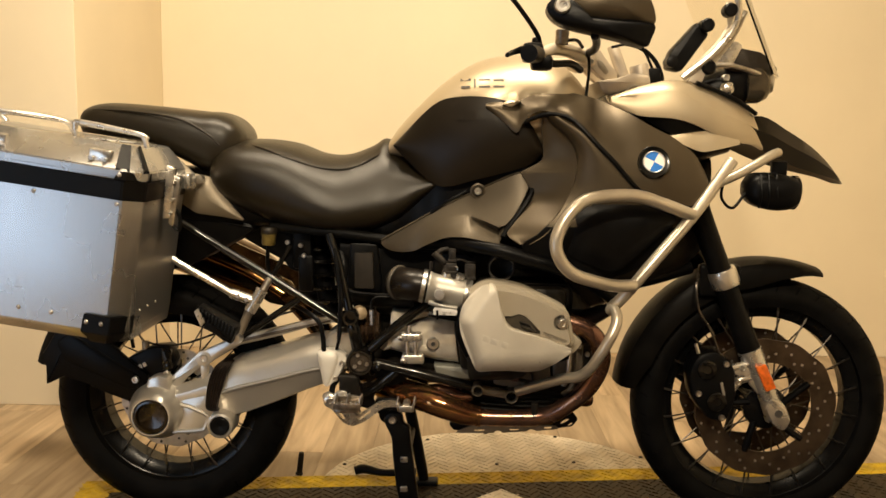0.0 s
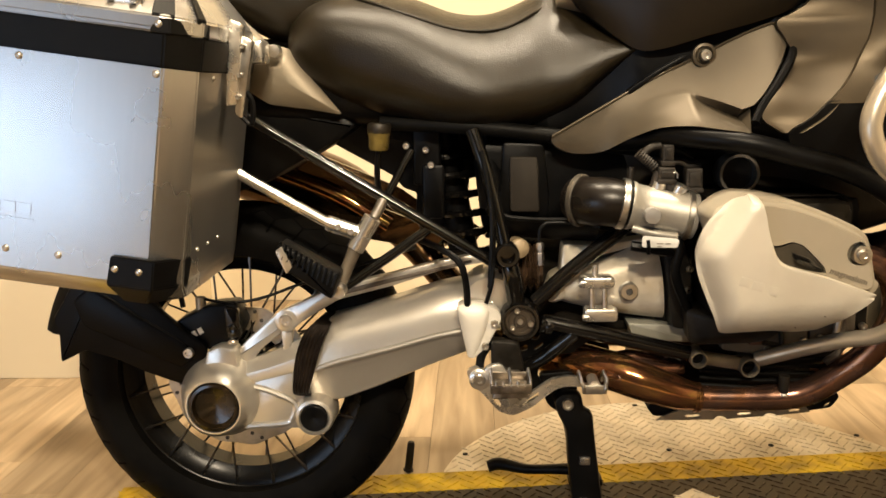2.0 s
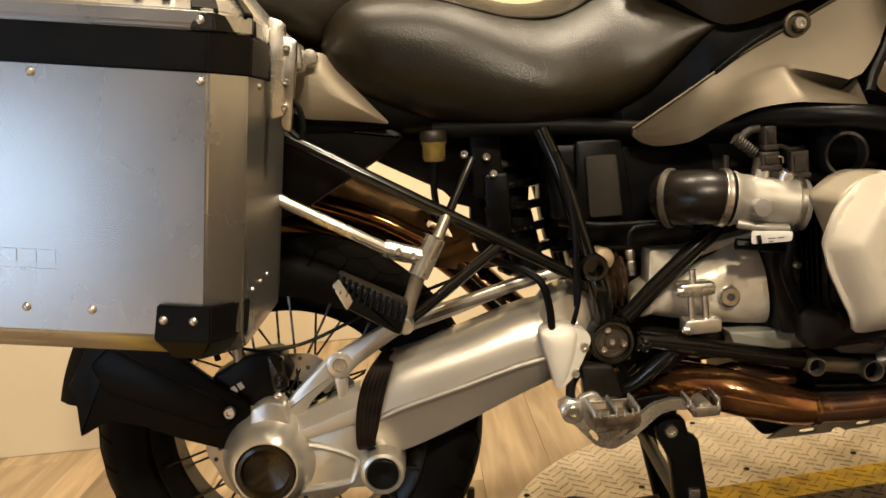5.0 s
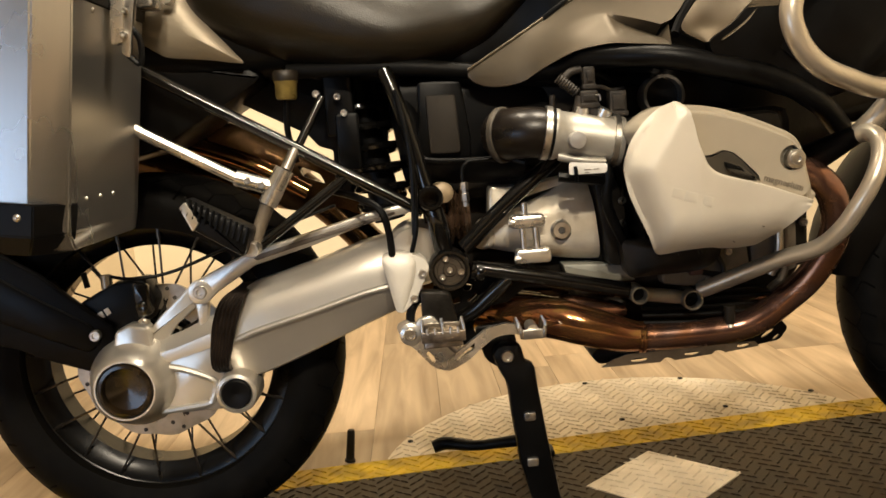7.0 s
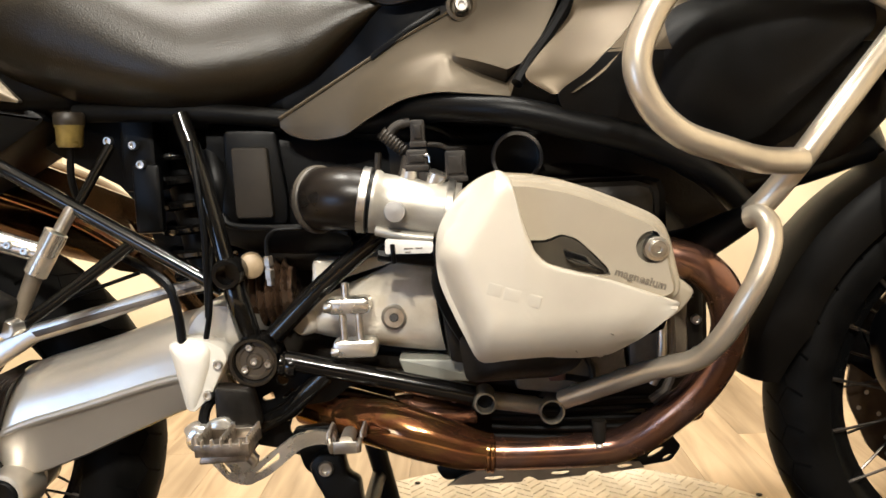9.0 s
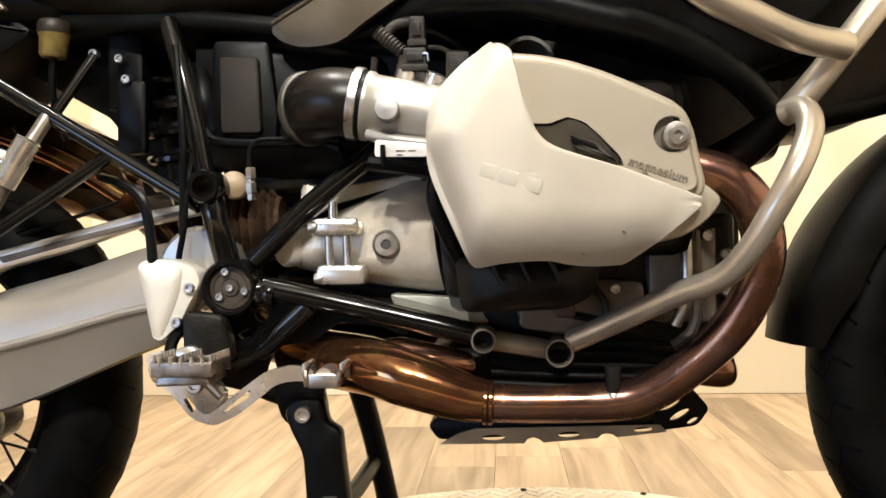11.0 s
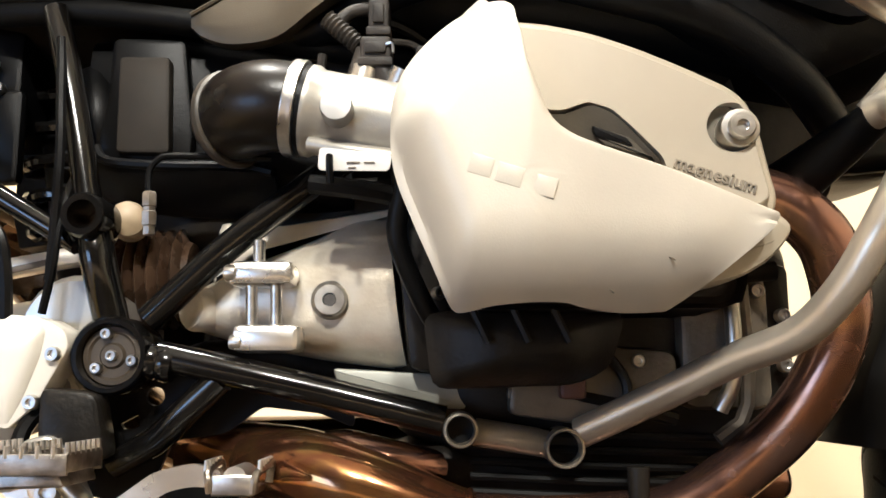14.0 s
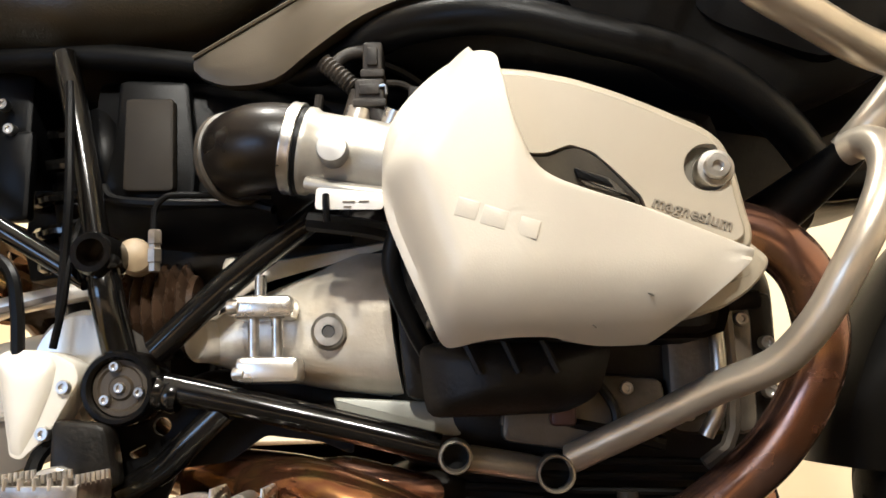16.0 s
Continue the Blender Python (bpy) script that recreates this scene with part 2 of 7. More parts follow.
def plank_wood():
    """Light oak floor board; each board takes its own tone."""
    m, nt, b = node_mat("light_oak_board")
    N, L = nt.nodes, nt.links
    co, info = N.new("ShaderNodeTexCoord"), N.new("ShaderNodeObjectInfo")
    mp = N.new("ShaderNodeMapping")
    mp.inputs["Scale"].default_value = (26, 2.2, 26)
    add = N.new("ShaderNodeVectorMath")
    add.operation = "ADD"
    sc = N.new("ShaderNodeVectorMath")
    sc.operation = "SCALE"
    sc.inputs[0].default_value = (7, 13, 5)
    L.new(info.outputs["Random"], sc.inputs["Scale"])
    L.new(co.outputs["Object"], add.inputs[0])
    L.new(sc.outputs[0], add.inputs[1])
    L.new(add.outputs[0], mp.inputs["Vector"])
    n = N.new("ShaderNodeTexNoise")
    n.inputs["Scale"].default_value, n.inputs["Detail"].default_value, n.inputs["Distortion"].default_value = 1.0, 7, 0.7
    L.new(mp.outputs[0], n.inputs["Vector"])
    r = N.new("ShaderNodeValToRGB")
    r.color_ramp.elements[0].position, r.color_ramp.elements[1].position = 0.3, 0.68
    r.color_ramp.elements[0].color, r.color_ramp.elements[1].color = (0.31, 0.222, 0.128, 1), (0.57, 0.435, 0.275, 1)
    L.new(n.outputs[0], r.inputs[0])
    hsv = N.new("ShaderNodeHueSaturation")
    mr = N.new("ShaderNodeMapRange")
    mr.inputs[3].default_value, mr.inputs[4].default_value = 0.62, 1.12
    L.new(info.outputs["Random"], mr.inputs[0])
    L.new(mr.outputs[0], hsv.inputs["Value"])
    L.new(r.outputs[0], hsv.inputs["Color"])
    L.new(hsv.outputs[0], b.inputs["Base Color"])
    b.inputs["Roughness"].default_value = 0.42
    bp = N.new("ShaderNodeBump")
    bp.inputs["Strength"].default_value, bp.inputs["Distance"].default_value = 0.12, 0.001
    L.new(n.outputs[0], bp.inputs["Height"])
    L.new(bp.outputs[0], b.inputs["Normal"])
    return m


VINYL = leather("black_seat_vinyl", 520, 0.26, 0.35, ((0.0076, 0.0056, 0.0026), (0.0140, 0.0106, 0.0050)), 0.40)
PEBBLE = leather("pebbled_seat_vinyl", 300, 0.62, 0.35, ((0.0100, 0.0075, 0.0038), (0.0180, 0.0140, 0.0075)), 0.41)
BRUSHED, OAK = brushed(), plank_wood()
EXHAUST = heat_steel("heat_tinted_pipe", ((0.24, 0.150, 0.120), (0.30, 0.150, 0.080), (0.21, 0.120, 0.095), (0.34, 0.190, 0.090), (0.22, 0.130, 0.110)), 0.15, 0.30)
GOLDPIPE = heat_steel("gold_tinted_pipe", ((0.30, 0.125, 0.050), (0.36, 0.235, 0.070), (0.26, 0.110, 0.055), (0.38, 0.200, 0.070), (0.20, 0.095, 0.085)), 0.06, 0.16, (10, 10, 10))
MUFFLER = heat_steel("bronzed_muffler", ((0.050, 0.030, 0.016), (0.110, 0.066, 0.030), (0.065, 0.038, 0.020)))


# ---- shape helpers ----
def part(name, bm, material, parent=None, label="", smooth=True, angle=38):
    bmesh.ops.remove_doubles(bm, verts=bm.verts, dist=1e-6)
    bmesh.ops.recalc_face_normals(bm, faces=bm.faces)
    me = bpy.data.meshes.new(name)
    bm.to_mesh(me)
    bm.free()
    me.materials.append(material)
    if smooth:
        me.shade_smooth()
        me.set_sharp_from_angle(angle=radians(angle))
    ob = new(name, me)
    if parent:
        ob.parent = parent
    if label:
        ob["label"] = label
    return ob


def spline(pts, n=6, closed=False):
    """Catmull-Rom points through pts (tuples of any length)."""
    p = [np.array(q, float) for q in pts]
    out, count = [], len(p)
    for i in range(count if closed else count - 1):
        a = p[(i - 1) % count] if closed or i else 2 * p[0] - p[1]
        b, c = p[i], p[(i + 1) % count]
        d = p[(i + 2) % count] if closed or i + 2 < count else 2 * p[-1] - p[-2]
        for k in range(n):
            t = k / n
            out.append(0.5 * (2 * b + (c - a) * t + (2 * a - 5 * b + 4 * c - d) * t * t + (3 * b - a - 3 * c + d) * t ** 3))
    if not closed:
        out.append(p[-1])
    return out


def rounded(pts, r, n=4):
    """A polygon with its corners rounded by about r."""
    out, count = [], len(pts)
    for i in range(count):
        a, b, c = (np.array(pts[(i + k) % count], float) for k in (-1, 0, 1))
        u, v = a - b, c - b
        la, lc = np.linalg.norm(u), np.linalg.norm(v)
        q = min(r, la * 0.45, lc * 0.45)
        p0, p1 = b + u / la * q, b + v / lc * q
        for k in range(n + 1):
            t = k / n
            out.append((1 - t) ** 2 * p0 + 2 * t * (1 - t) * b + t * t * p1)
    return out


def grid_faces(bm, rings, close_ring=True, caps=(True, True)):
    rows = [[bm.verts.new(tuple(q)) for q in ring] for ring in rings]
    m = len(rows[0])
    for a, b in zip(rows, rows[1:]):
        for k in range(m if close_ring else m - 1):
            bm.faces.new((a[k], a[(k + 1) % m], b[(k + 1) % m], b[k]))
    if close_ring and caps[0]:
        bm.faces.new(rows[0])
    if close_ring and caps[1]:
        bm.faces.new(rows[-1][::-1])
    return rows


def add_tube(bm, pts, r, seg=14, steps=6, smooth_path=True, caps=True):
    """A round tube along points; r is one radius or one per point."""
    rr = list(r) if isinstance(r, (list, tuple)) else [r] * len(pts)
    path = spline([(*p, q) for p, q in zip(pts, rr)], steps) if smooth_path and len(pts) > 2 else [np.array((*p, q), float) for p, q in zip(pts, rr)]
    c = [Vector(q[:3]) for q in path]
    rings, up = [], None
    for i, q in enumerate(c):
        d = (c[min(i + 1, len(c) - 1)] - c[max(i - 1, 0)]).normalized()
        if up is None:
            up = d.orthogonal().normalized()
        up = (up - d * up.dot(d)).normalized()
        side = d.cross(up)
        rings.append([q + (up * math.cos(a) + side * math.sin(a)) * path[i][3] for a in (2 * math.pi * k / seg for k in range(seg))])
    grid_faces(bm, rings, True, (caps, caps))
    return bm


def tube(pts, r, seg=14, steps=6, smooth_path=True):
    return add_tube(bmesh.new(), pts, r, seg, steps, smooth_path)


def add_lathe(bm, profile, centre, axis=(0, 1, 0), seg=32):
    """Turns (radius, height) pairs round an axis through centre."""
    ax = Vector(axis).normalized()
    u = ax.orthogonal().normalized()
    v = ax.cross(u)
    c = Vector(centre)
    rings = [[c + ax * h + (u * math.cos(a) + v * math.sin(a)) * max(r, 1e-4) for a in (2 * math.pi * k / seg for k in range(seg))] for r, h in profile]
    grid_faces(bm, rings)
    return bm


def lathe(profile, centre, axis=(0, 1, 0), seg=32):
    return add_lathe(bmesh.new(), profile, centre, axis, seg)


def torus_like(profile, centre, seg=96):
    """Turns a closed (radius, y) section round the y axis."""
    bm = bmesh.new()
    rings = []
    for k in range(seg):
        a = 2 * math.pi * k / seg
        rings.append([(centre[0] + r * math.cos(a), centre[1] + y, centre[2] + r * math.sin(a)) for r, y in profile])
    rings.append(rings[0])
    grid_faces(bm, rings, True, (False, False))
    return bm


def add_prism(bm, outline, y0, y1, bevel=0.003, seg=2):
    """Extrudes an (x, z) outline from y0 (near) to y1 with bevelled rims."""
    pts = [np.array(p, float) for p in outline]
    n = len(pts)
    area = sum(pts[i][0] * pts[(i + 1) % n][1] - pts[(i + 1) % n][0] * pts[i][1] for i in range(n))
    sgn = 1 if area > 0 else -1
    nor = []
    for i in range(n):
        d = pts[(i + 1) % n] - pts[i - 1]
        l = np.linalg.norm(d) or 1
        nor.append(np.array((-d[1], d[0])) / l * sgn)
    rings = []
    way = 1 if y1 > y0 else -1
    for y, side in ((y0, 1), (y1, -1)):
        part_rings = []
        for k in range(seg + 1):
            a = math.pi / 2 * k / seg
            inset, dy = bevel * (1 - math.sin(a)), bevel * (1 - math.cos(a))
            part_rings.append([(p[0] + q[0] * inset, y + way * side * dy, p[1] + q[1] * inset) for p, q in zip(pts, nor)])
        rings += part_rings if side == 1 else part_rings[::-1]
    grid_faces(bm, rings)
    return bm


def prism(outline, y0, y1, bevel=0.003, seg=2):
    return add_prism(bmesh.new(), outline, y0, y1, bevel, seg)


def add_box(bm, lo, hi, bevel=0.004):
    (x0, y0, z0), (x1, y1, z1) = lo, hi
    return add_prism(bm, rounded([(x0, z0), (x1, z0), (x1, z1), (x0, z1)], bevel, 2), y0, y1, bevel * 0.8)


def plate(outline, holes, y0, y1):
    """A flat (x, z) plate from y0 to y1 with openings cut right through it."""
    bm = bmesh.new()
    edges = []
    for loop in [outline] + list(holes):
        vs = [bm.verts.new((p[0], y0, p[1])) for p in loop]
        edges += [bm.edges.new((vs[i], vs[(i + 1) % len(vs)])) for i in range(len(vs))]
    got = bmesh.ops.triangle_fill(bm, edges=edges, use_beauty=True, use_dissolve=False)
    faces = [f for f in got["geom"] if isinstance(f, bmesh.types.BMFace)]
    ext = bmesh.ops.extrude_face_region(bm, geom=faces)
    for v in ext["geom"]:
        if isinstance(v, bmesh.types.BMVert):
            v.co.y = y1
    return bm


def ring_hole(x, z, r, n=14):
    return [(x + r * math.cos(2 * math.pi * k / n), z + r * math.sin(2 * math.pi * k / n)) for k in range(n)]


def box(lo, hi, bevel=0.004):
    return add_box(bmesh.new(), lo, hi, bevel)


def shell(outline, y_edge, y_face, depth=0.012, rings=9, power=2.2, centre=None, tilt=(0.0, 0.0)):
    """A moulded panel: an (x, z) outline that swells from y_edge at its rim to y_face inside, with a lip turned back. A third number of a rim point is its own y.
    tilt: change of y per metre of x and of z."""
    raw = np.array([tuple(p) for p in outline], float)
    pts = raw[:, :2]
    rim = raw[:, 2] if raw.shape[1] > 2 else np.full(len(raw), y_edge)
    c = np.array(centre, float) if centre is not None else pts.mean(0)
    off = lambda p: tilt[0] * (p[0] - c[0]) + tilt[1] * (p[1] - c[1])
    bm = bmesh.new()
    out = [[(p[0] + (c[0] - p[0]) * 0.02, e + depth + off(p), p[1] + (c[1] - p[1]) * 0.02) for p, e in zip(pts, rim)]]
    for k in range(rings):
        s = (k / rings) ** 1.4
        swell = 1 - (1 - s) ** power
        out.append([(p[0] + (c[0] - p[0]) * s, e + (y_face - e) * swell + off(p + (c - p) * s), p[1] + (c[1] - p[1]) * s) for p, e in zip(pts, rim)])
    grid_faces(bm, out)
    return bm


def skin(stations, n=14, steps=4, bulge=0.0, power=1.0, thick=0.02, upright=False):
    """A curved panel from rows of (place, end_a, end_b, y_a, y_b) along x (or along z if upright), as thick as a moulding."""
    bm = bmesh.new()
    rings = []
    for p, a, b, ya, yb in spline(stations, steps):
        front = []
        for k in range(n + 1):
            t = k / n
            c = a + (b - a) * t
            y = ya + (yb - ya) * t ** power - bulge * 4 * t * (1 - t)
            front.append((c, y, p) if upright else (p, y, c))
        rings.append(front + [(x, y + thick, z) for x, y, z in front[::-1]])
    grid_faces(bm, rings)
    return bm


def interp(x, table):
    xs, ys = zip(*table)
    return float(np.interp(x, xs, ys))


def loft_x(stations, exponent=2.6, seg=36, steps=5, y_centre=0.0):
    """A body along x from rows of (x, z_low, z_top, half_width); sections are rounded boxes."""
    bm = bmesh.new()
    rings = []
    for x, z0, z1, w in spline(stations, steps):
        ring = []
        for k in range(seg):
            a = 2 * math.pi * k / seg
            c, s = math.cos(a), math.sin(a)
            ring.append((x, y_centre + w * math.copysign(abs(c) ** (2 / exponent), c), (z0 + z1) / 2 + (z1 - z0) / 2 * math.copysign(abs(s) ** (2 / exponent), s)))
        rings.append(ring)
    grid_faces(bm, rings)
    return bm


def bolt(centre, r=0.007, axis=(0, -1, 0), h=0.005, parent=None, material=None, name="bolt", label=""):
    """A socket-head screw that stands proud along its axis."""
    bm = lathe([(r, -0.004), (r, h * 0.6), (r * 0.85, h), (r * 0.5, h), (r * 0.42, h * 0.45), (0, h * 0.4)], centre, axis, 14)
    return part(name, bm, material or STEEL, parent, label)


def rivet(centre, axis=(0, -1, 0), r=0.0048):
    """A small domed rivet on the pannier."""
    return part("rivet", lathe([(r, -0.002), (r, 0.0006), (r * 0.86, 0.0017), (r * 0.5, 0.0026), (0.0, 0.0029)], centre, axis, 16), STEEL, pan)


def thing(name, label, category, place=(0, 0, 0), group="", kind=""):
    ob = new(name)
    ob.empty_display_size = 0.1
    ob.location = place
    return tagged(ob, label, category, group, kind)


# ---- the setting ----


def plain_wall(name, lo, hi, material, label):
    bm = box(lo, hi, 0.003)
    return tagged(part(name, bm, material, None, "", False), label, "wall", "", "structure")


plain_wall("wall_north", (-0.62, 1.76, 0.0), (2.95, 1.90, 2.75), WALLPAINT, "unseen cream wall that closes the room behind the motorcycle")
plain_wall("wall_north_return", (-3.2, 0.845, 0.0), (-0.62, 1.90, 2.75), WALLPAINT, "cream painted projecting wall beside the recess")
# unseen wall behind the camera, set far off and dark to cut bounced light
plain_wall("unseen_wall_south", (-3.34, -6.65, 0.0), (3.09, -6.5, 2.75), DIMWALL, "unseen wall, dark to cut the bounced light")
# unseen wall, set near so that it throws warm light back
plain_wall("unseen_wall_east", (2.95, -6.5, 0.0), (3.09, 1.90, 2.75), WALLPAINT, "unseen cream wall that closes the room")
plain_wall("wall_west", (-3.34, -6.5, 0.0), (-3.2, 1.90, 2.75), WALLPAINT, "unseen cream wall that closes the room")
tagged(part("ceiling", box((-3.34, -6.65, 2.75), (3.09, 1.90, 2.85), 0.003), CEILPAINT, None, "", False), "plain white ceiling", "ceiling", "", "structure")
floor = tagged(part("floor", box((-3.34, -6.65, -0.12), (3.09, 1.90, -0.012), 0.002), surface("floor_joint", (0.16, 0.105, 0.06), 0.7), None, "", False),
               "light oak plank floor", "floor", "", "structure")


# ---- the motorcycle ----
bike = thing("motorcycle", "champagne and gunmetal adventure motorcycle parked on its centre stand", "motorcycle")


def wheel(name, cx, cz, r_tyre, half, r_in, r_rim, disc_r, disc_y, hub_r, spokes, disc_material, tilt0):
    """A spoked wheel: tyre with tread blocks, black rim, hub, brake disc and crossed spokes."""
    hubset = part(name, lathe([(hub_r * 0.6, -0.085), (hub_r, -0.075), (hub_r, -0.06), (hub_r * 0.62, -0.045), (hub_r * 0.62, 0.045), (hub_r, 0.06), (hub_r, 0.075), (hub_r * 0.6, 0.085)], (cx, 0, cz), (0, 1, 0), 40), RIM, bike)
    wall = []
    for k in range(25):
        a = -2.25 + 4.5 * k / 24
        wall.append((r_rim + 0.004 + (r_tyre - r_rim - 0.004) * (0.36 + 0.64 * math.cos(a)) if abs(a) < 1.9 else r_rim + 0.004, half * math.sin(a) * 1.0))
    part("tyre", torus_like(wall, (cx, 0, cz), 120), RUBBER, hubset, "black road tyre with angled grooves")
    sec = [(r_rim + 0.012, -half * 0.62), (r_rim + 0.013, -half * 0.57), (r_rim - 0.002, -half * 0.55), (r_in + 0.006, -half * 0.36), (r_in, -half * 0.30), (r_in, half * 0.30), (r_in + 0.006, half * 0.36), (r_rim - 0.002, half * 0.55), (r_rim + 0.013, half * 0.57), (r_rim + 0.012, half * 0.62),
           (r_rim + 0.004, half * 0.58), (r_in + 0.010, half * 0.3), (r_in + 0.010, -half * 0.3), (r_rim + 0.004, -half * 0.58)]
    part("rim", torus_like(sec, (cx, 0, cz), 96), RIM, hubset)
    # grooves that part the tread into six-sided blocks
    bm = bmesh.new()
    count = 36
    step = 2 * math.pi / count

    def on_tyre(s, ang, side):
        phi = s * 1.25 * side
        rr = r_rim + 0.004 + (r_tyre - r_rim - 0.004) * (0.36 + 0.64 * math.cos(phi)) - 0.0016
        return (cx + rr * math.cos(ang), half * math.sin(phi), cz + rr * math.sin(ang))

    for k in range(count):
        for side in (-1, 1):
            a = step * (k + (0.5 if side > 0 else 0))
            add_tube(bm, [on_tyre(s, a + d, side) for s, d in ((0.42, 0), (0.53, step * 0.25), (0.62, step * 0.5), (0.53, step * 0.75), (0.42, step))], 0.0026, 4, 1)
            add_tube(bm, [on_tyre(s, a + d, side) for s, d in ((0.62, step * 0.5), (0.80, step * 0.56), (0.98, step * 0.66))], 0.0026, 4, 1)
            add_tube(bm, [on_tyre(s, a + d, side) for s, d in ((0.08, -step * 0.22), (0.25, -step * 0.12), (0.42, 0))], 0.0026, 4, 1)
    tagged(part("tread", bm, surface("tread_groove", (0.002, 0.002, 0.002), 0.8, specular=0.05), hubset), kind="stuff")
    for k in range(spokes):
        a = 2 * math.pi * k / spokes + tilt0
        side = -1 if k % 2 else 1
        lean = 0.30 if (k // 2) % 2 else -0.30
        p0 = (cx + hub_r * 0.9 * math.cos(a + lean), side * 0.062, cz + hub_r * 0.9 * math.sin(a + lean))
        p1 = (cx + (r_rim + 0.002) * math.cos(a), side * half * 0.52, cz + (r_rim + 0.002) * math.sin(a))
        bm = tube([p0, p1], 0.0021, 6, 1, False)
        q = np.array(p1) + (np.array(p0) - np.array(p1)) * 0.10
        add_tube(bm, [p1, q], 0.0033, 6, 1, False)
        part("spoke", bm, SPOKE, hubset)
    for dy in disc_y:
        bm = bmesh.new()
        n = 72
        inner, outer = disc_r * 0.66, disc_r
        rings = []
        for y, r in ((dy - 0.0025, inner), (dy - 0.0025, outer), (dy + 0.0025, outer), (dy + 0.0025, inner)):
            rings.append([(cx + (r + (0.0022 * math.sin(12 * 2 * math.pi * k / n) if r == outer else 0)) * math.cos(2 * math.pi * k / n), y, cz + (r + (0.0022 * math.sin(12 * 2 * math.pi * k / n) if r == outer else 0)) * math.sin(2 * math.pi * k / n)) for k in range(n)])
        rings.append(rings[0])
        grid_faces(bm, rings, True, (False, False))
        disc = part("brake_disc", bm, disc_material, hubset, "drilled steel brake disc")
        # dots drawn for the drilled holes, the rear ones dark like their shade
        bm = bmesh.new()
        for k in range(48):
            a = 2 * math.pi * k / 48
            r = inner + (outer - inner) * (0.25, 0.55, 0.82, 0.4)[k % 4]
            add_lathe(bm, [(0.0036, -0.0004), (0.0036, 0.0006), (0.0001, 0.0006)], (cx + r * math.cos(a), dy - 0.0028, cz + r * math.sin(a)), (0, -1, 0), 8)
        tagged(part("vent_hole", bm, PRINT_HOLE if disc_material is DISC else STEEL, disc), kind="stuff")
        for k in range(5):
            bm = bmesh.new()
            a = 2 * math.pi * k / 5 + 0.3
            add_tube(bm, [(cx + hub_r * 0.8 * math.cos(a), dy, cz + hub_r * 0.8 * math.sin(a)), (cx + inner * 1.06 * math.cos(a + 0.25), dy, cz + inner * 1.06 * math.sin(a + 0.25))], 0.009, 8, 1, False)
            part("disc_carrier", bm, PLASTIC, disc)
    return hubset


RW, FW = (-0.020, 0.312), (1.487, 0.314)
wheel("rear_wheel", *RW, 0.309, 0.076, 0.188, 0.216, 0.130, (-0.055,), 0.07, 40, DISC, 0.05)
wheel("front_wheel", *FW, 0.325, 0.060, 0.222, 0.250, 0.176, (-0.075, 0.075), 0.055, 40, DISCDARK, 0.02)

# final drive and swingarm
fd = part("final_drive", shell(spline([(-0.042, 0.348), (0.0, 0.352), (0.05, 0.362), (0.102, 0.384), (0.112, 0.345), (0.118, 0.302), (0.150, 0.290), (0.153, 0.262), (0.130, 0.243), (0.06, 0.246), (0.0, 0.243), (-0.045, 0.236), (-0.095, 0.262), (-0.100, 0.305), (-0.080, 0.335)], 5, True), -0.085, -0.121, 0.05, 8, 3.0, (-0.01, 0.30)), SILVER, bike, "silver cast final drive housing")
part("hub_cone", lathe([(0.078, -0.02), (0.074, 0.02), (0.062, 0.050), (0.054, 0.072), (0.047, 0.080), (0.0445, 0.080), (0.0440, 0.040), (0.0440, 0.0)], (-0.040, -0.088, 0.293), (0, -1, 0), 48), SILVER, fd)
part("hub_cap", lathe([(0.0435, 0.0), (0.0435, 0.075), (0.041, 0.081), (0.036, 0.082), (0.033, 0.070), (0.0, 0.062)], (-0.040, -0.088, 0.293), (0, -1, 0), 40), surface("smoked_cap", (0.020, 0.013, 0.006), 0.16, 0.0, 0.4, 30), fd, "dark glossy hub cap")
bm = prism(rounded([(-0.020, 0.322), (0.093, 0.346), (0.100, 0.304), (0.142, 0.296), (0.145, 0.250), (0.112, 0.238), (-0.015, 0.238)], 0.008, 3), -0.124, -0.09, 0.004)
web = part("web", bm, SILVER, fd)
RIB = [(0.000, 0.319), (0.040, 0.309), (0.078, 0.293), (0.090, 0.280), (0.083, 0.258), (0.070, 0.249), (0.0, 0.243)]
part("rib", tube([(x, -0.125, z) for x, z in RIB], 0.0055, 8, 6), SILVER, web)
bm = bmesh.new()
grid_faces(bm, [[(x, -0.07, zt - 0.004), (x, -0.100, zt), (x, -0.124, zm + 0.003), (x, -0.128, zm), (x, -0.129, zm - 0.004), (x, -0.128, zb), (x, -0.09, zb - 0.006)] for x, zb, zm, zt in ((-0.02, 0.312, 0.330, 0.350), (0.04, 0.328, 0.347, 0.366), (0.092, 0.341, 0.364, 0.388), (0.102, 0.343, 0.367, 0.392))])
part("drive_tube", bm, SILVER, fd, "", True, 20)
part("pivot_boss", lathe([(0.034, -0.03), (0.033, 0.02), (0.031, 0.028), (0.026, 0.030), (0.024, 0.026)], (0.128, -0.134, 0.272), (0, -1, 0), 32), SILVER, fd)
part("pivot_cap", lathe([(0.0235, -0.01), (0.0235, 0.029), (0.021, 0.032), (0.006, 0.031), (0.0, 0.028)], (0.128, -0.134, 0.272), (0, -1, 0), 28), PLASTIC, fd, "round black rubber cap")
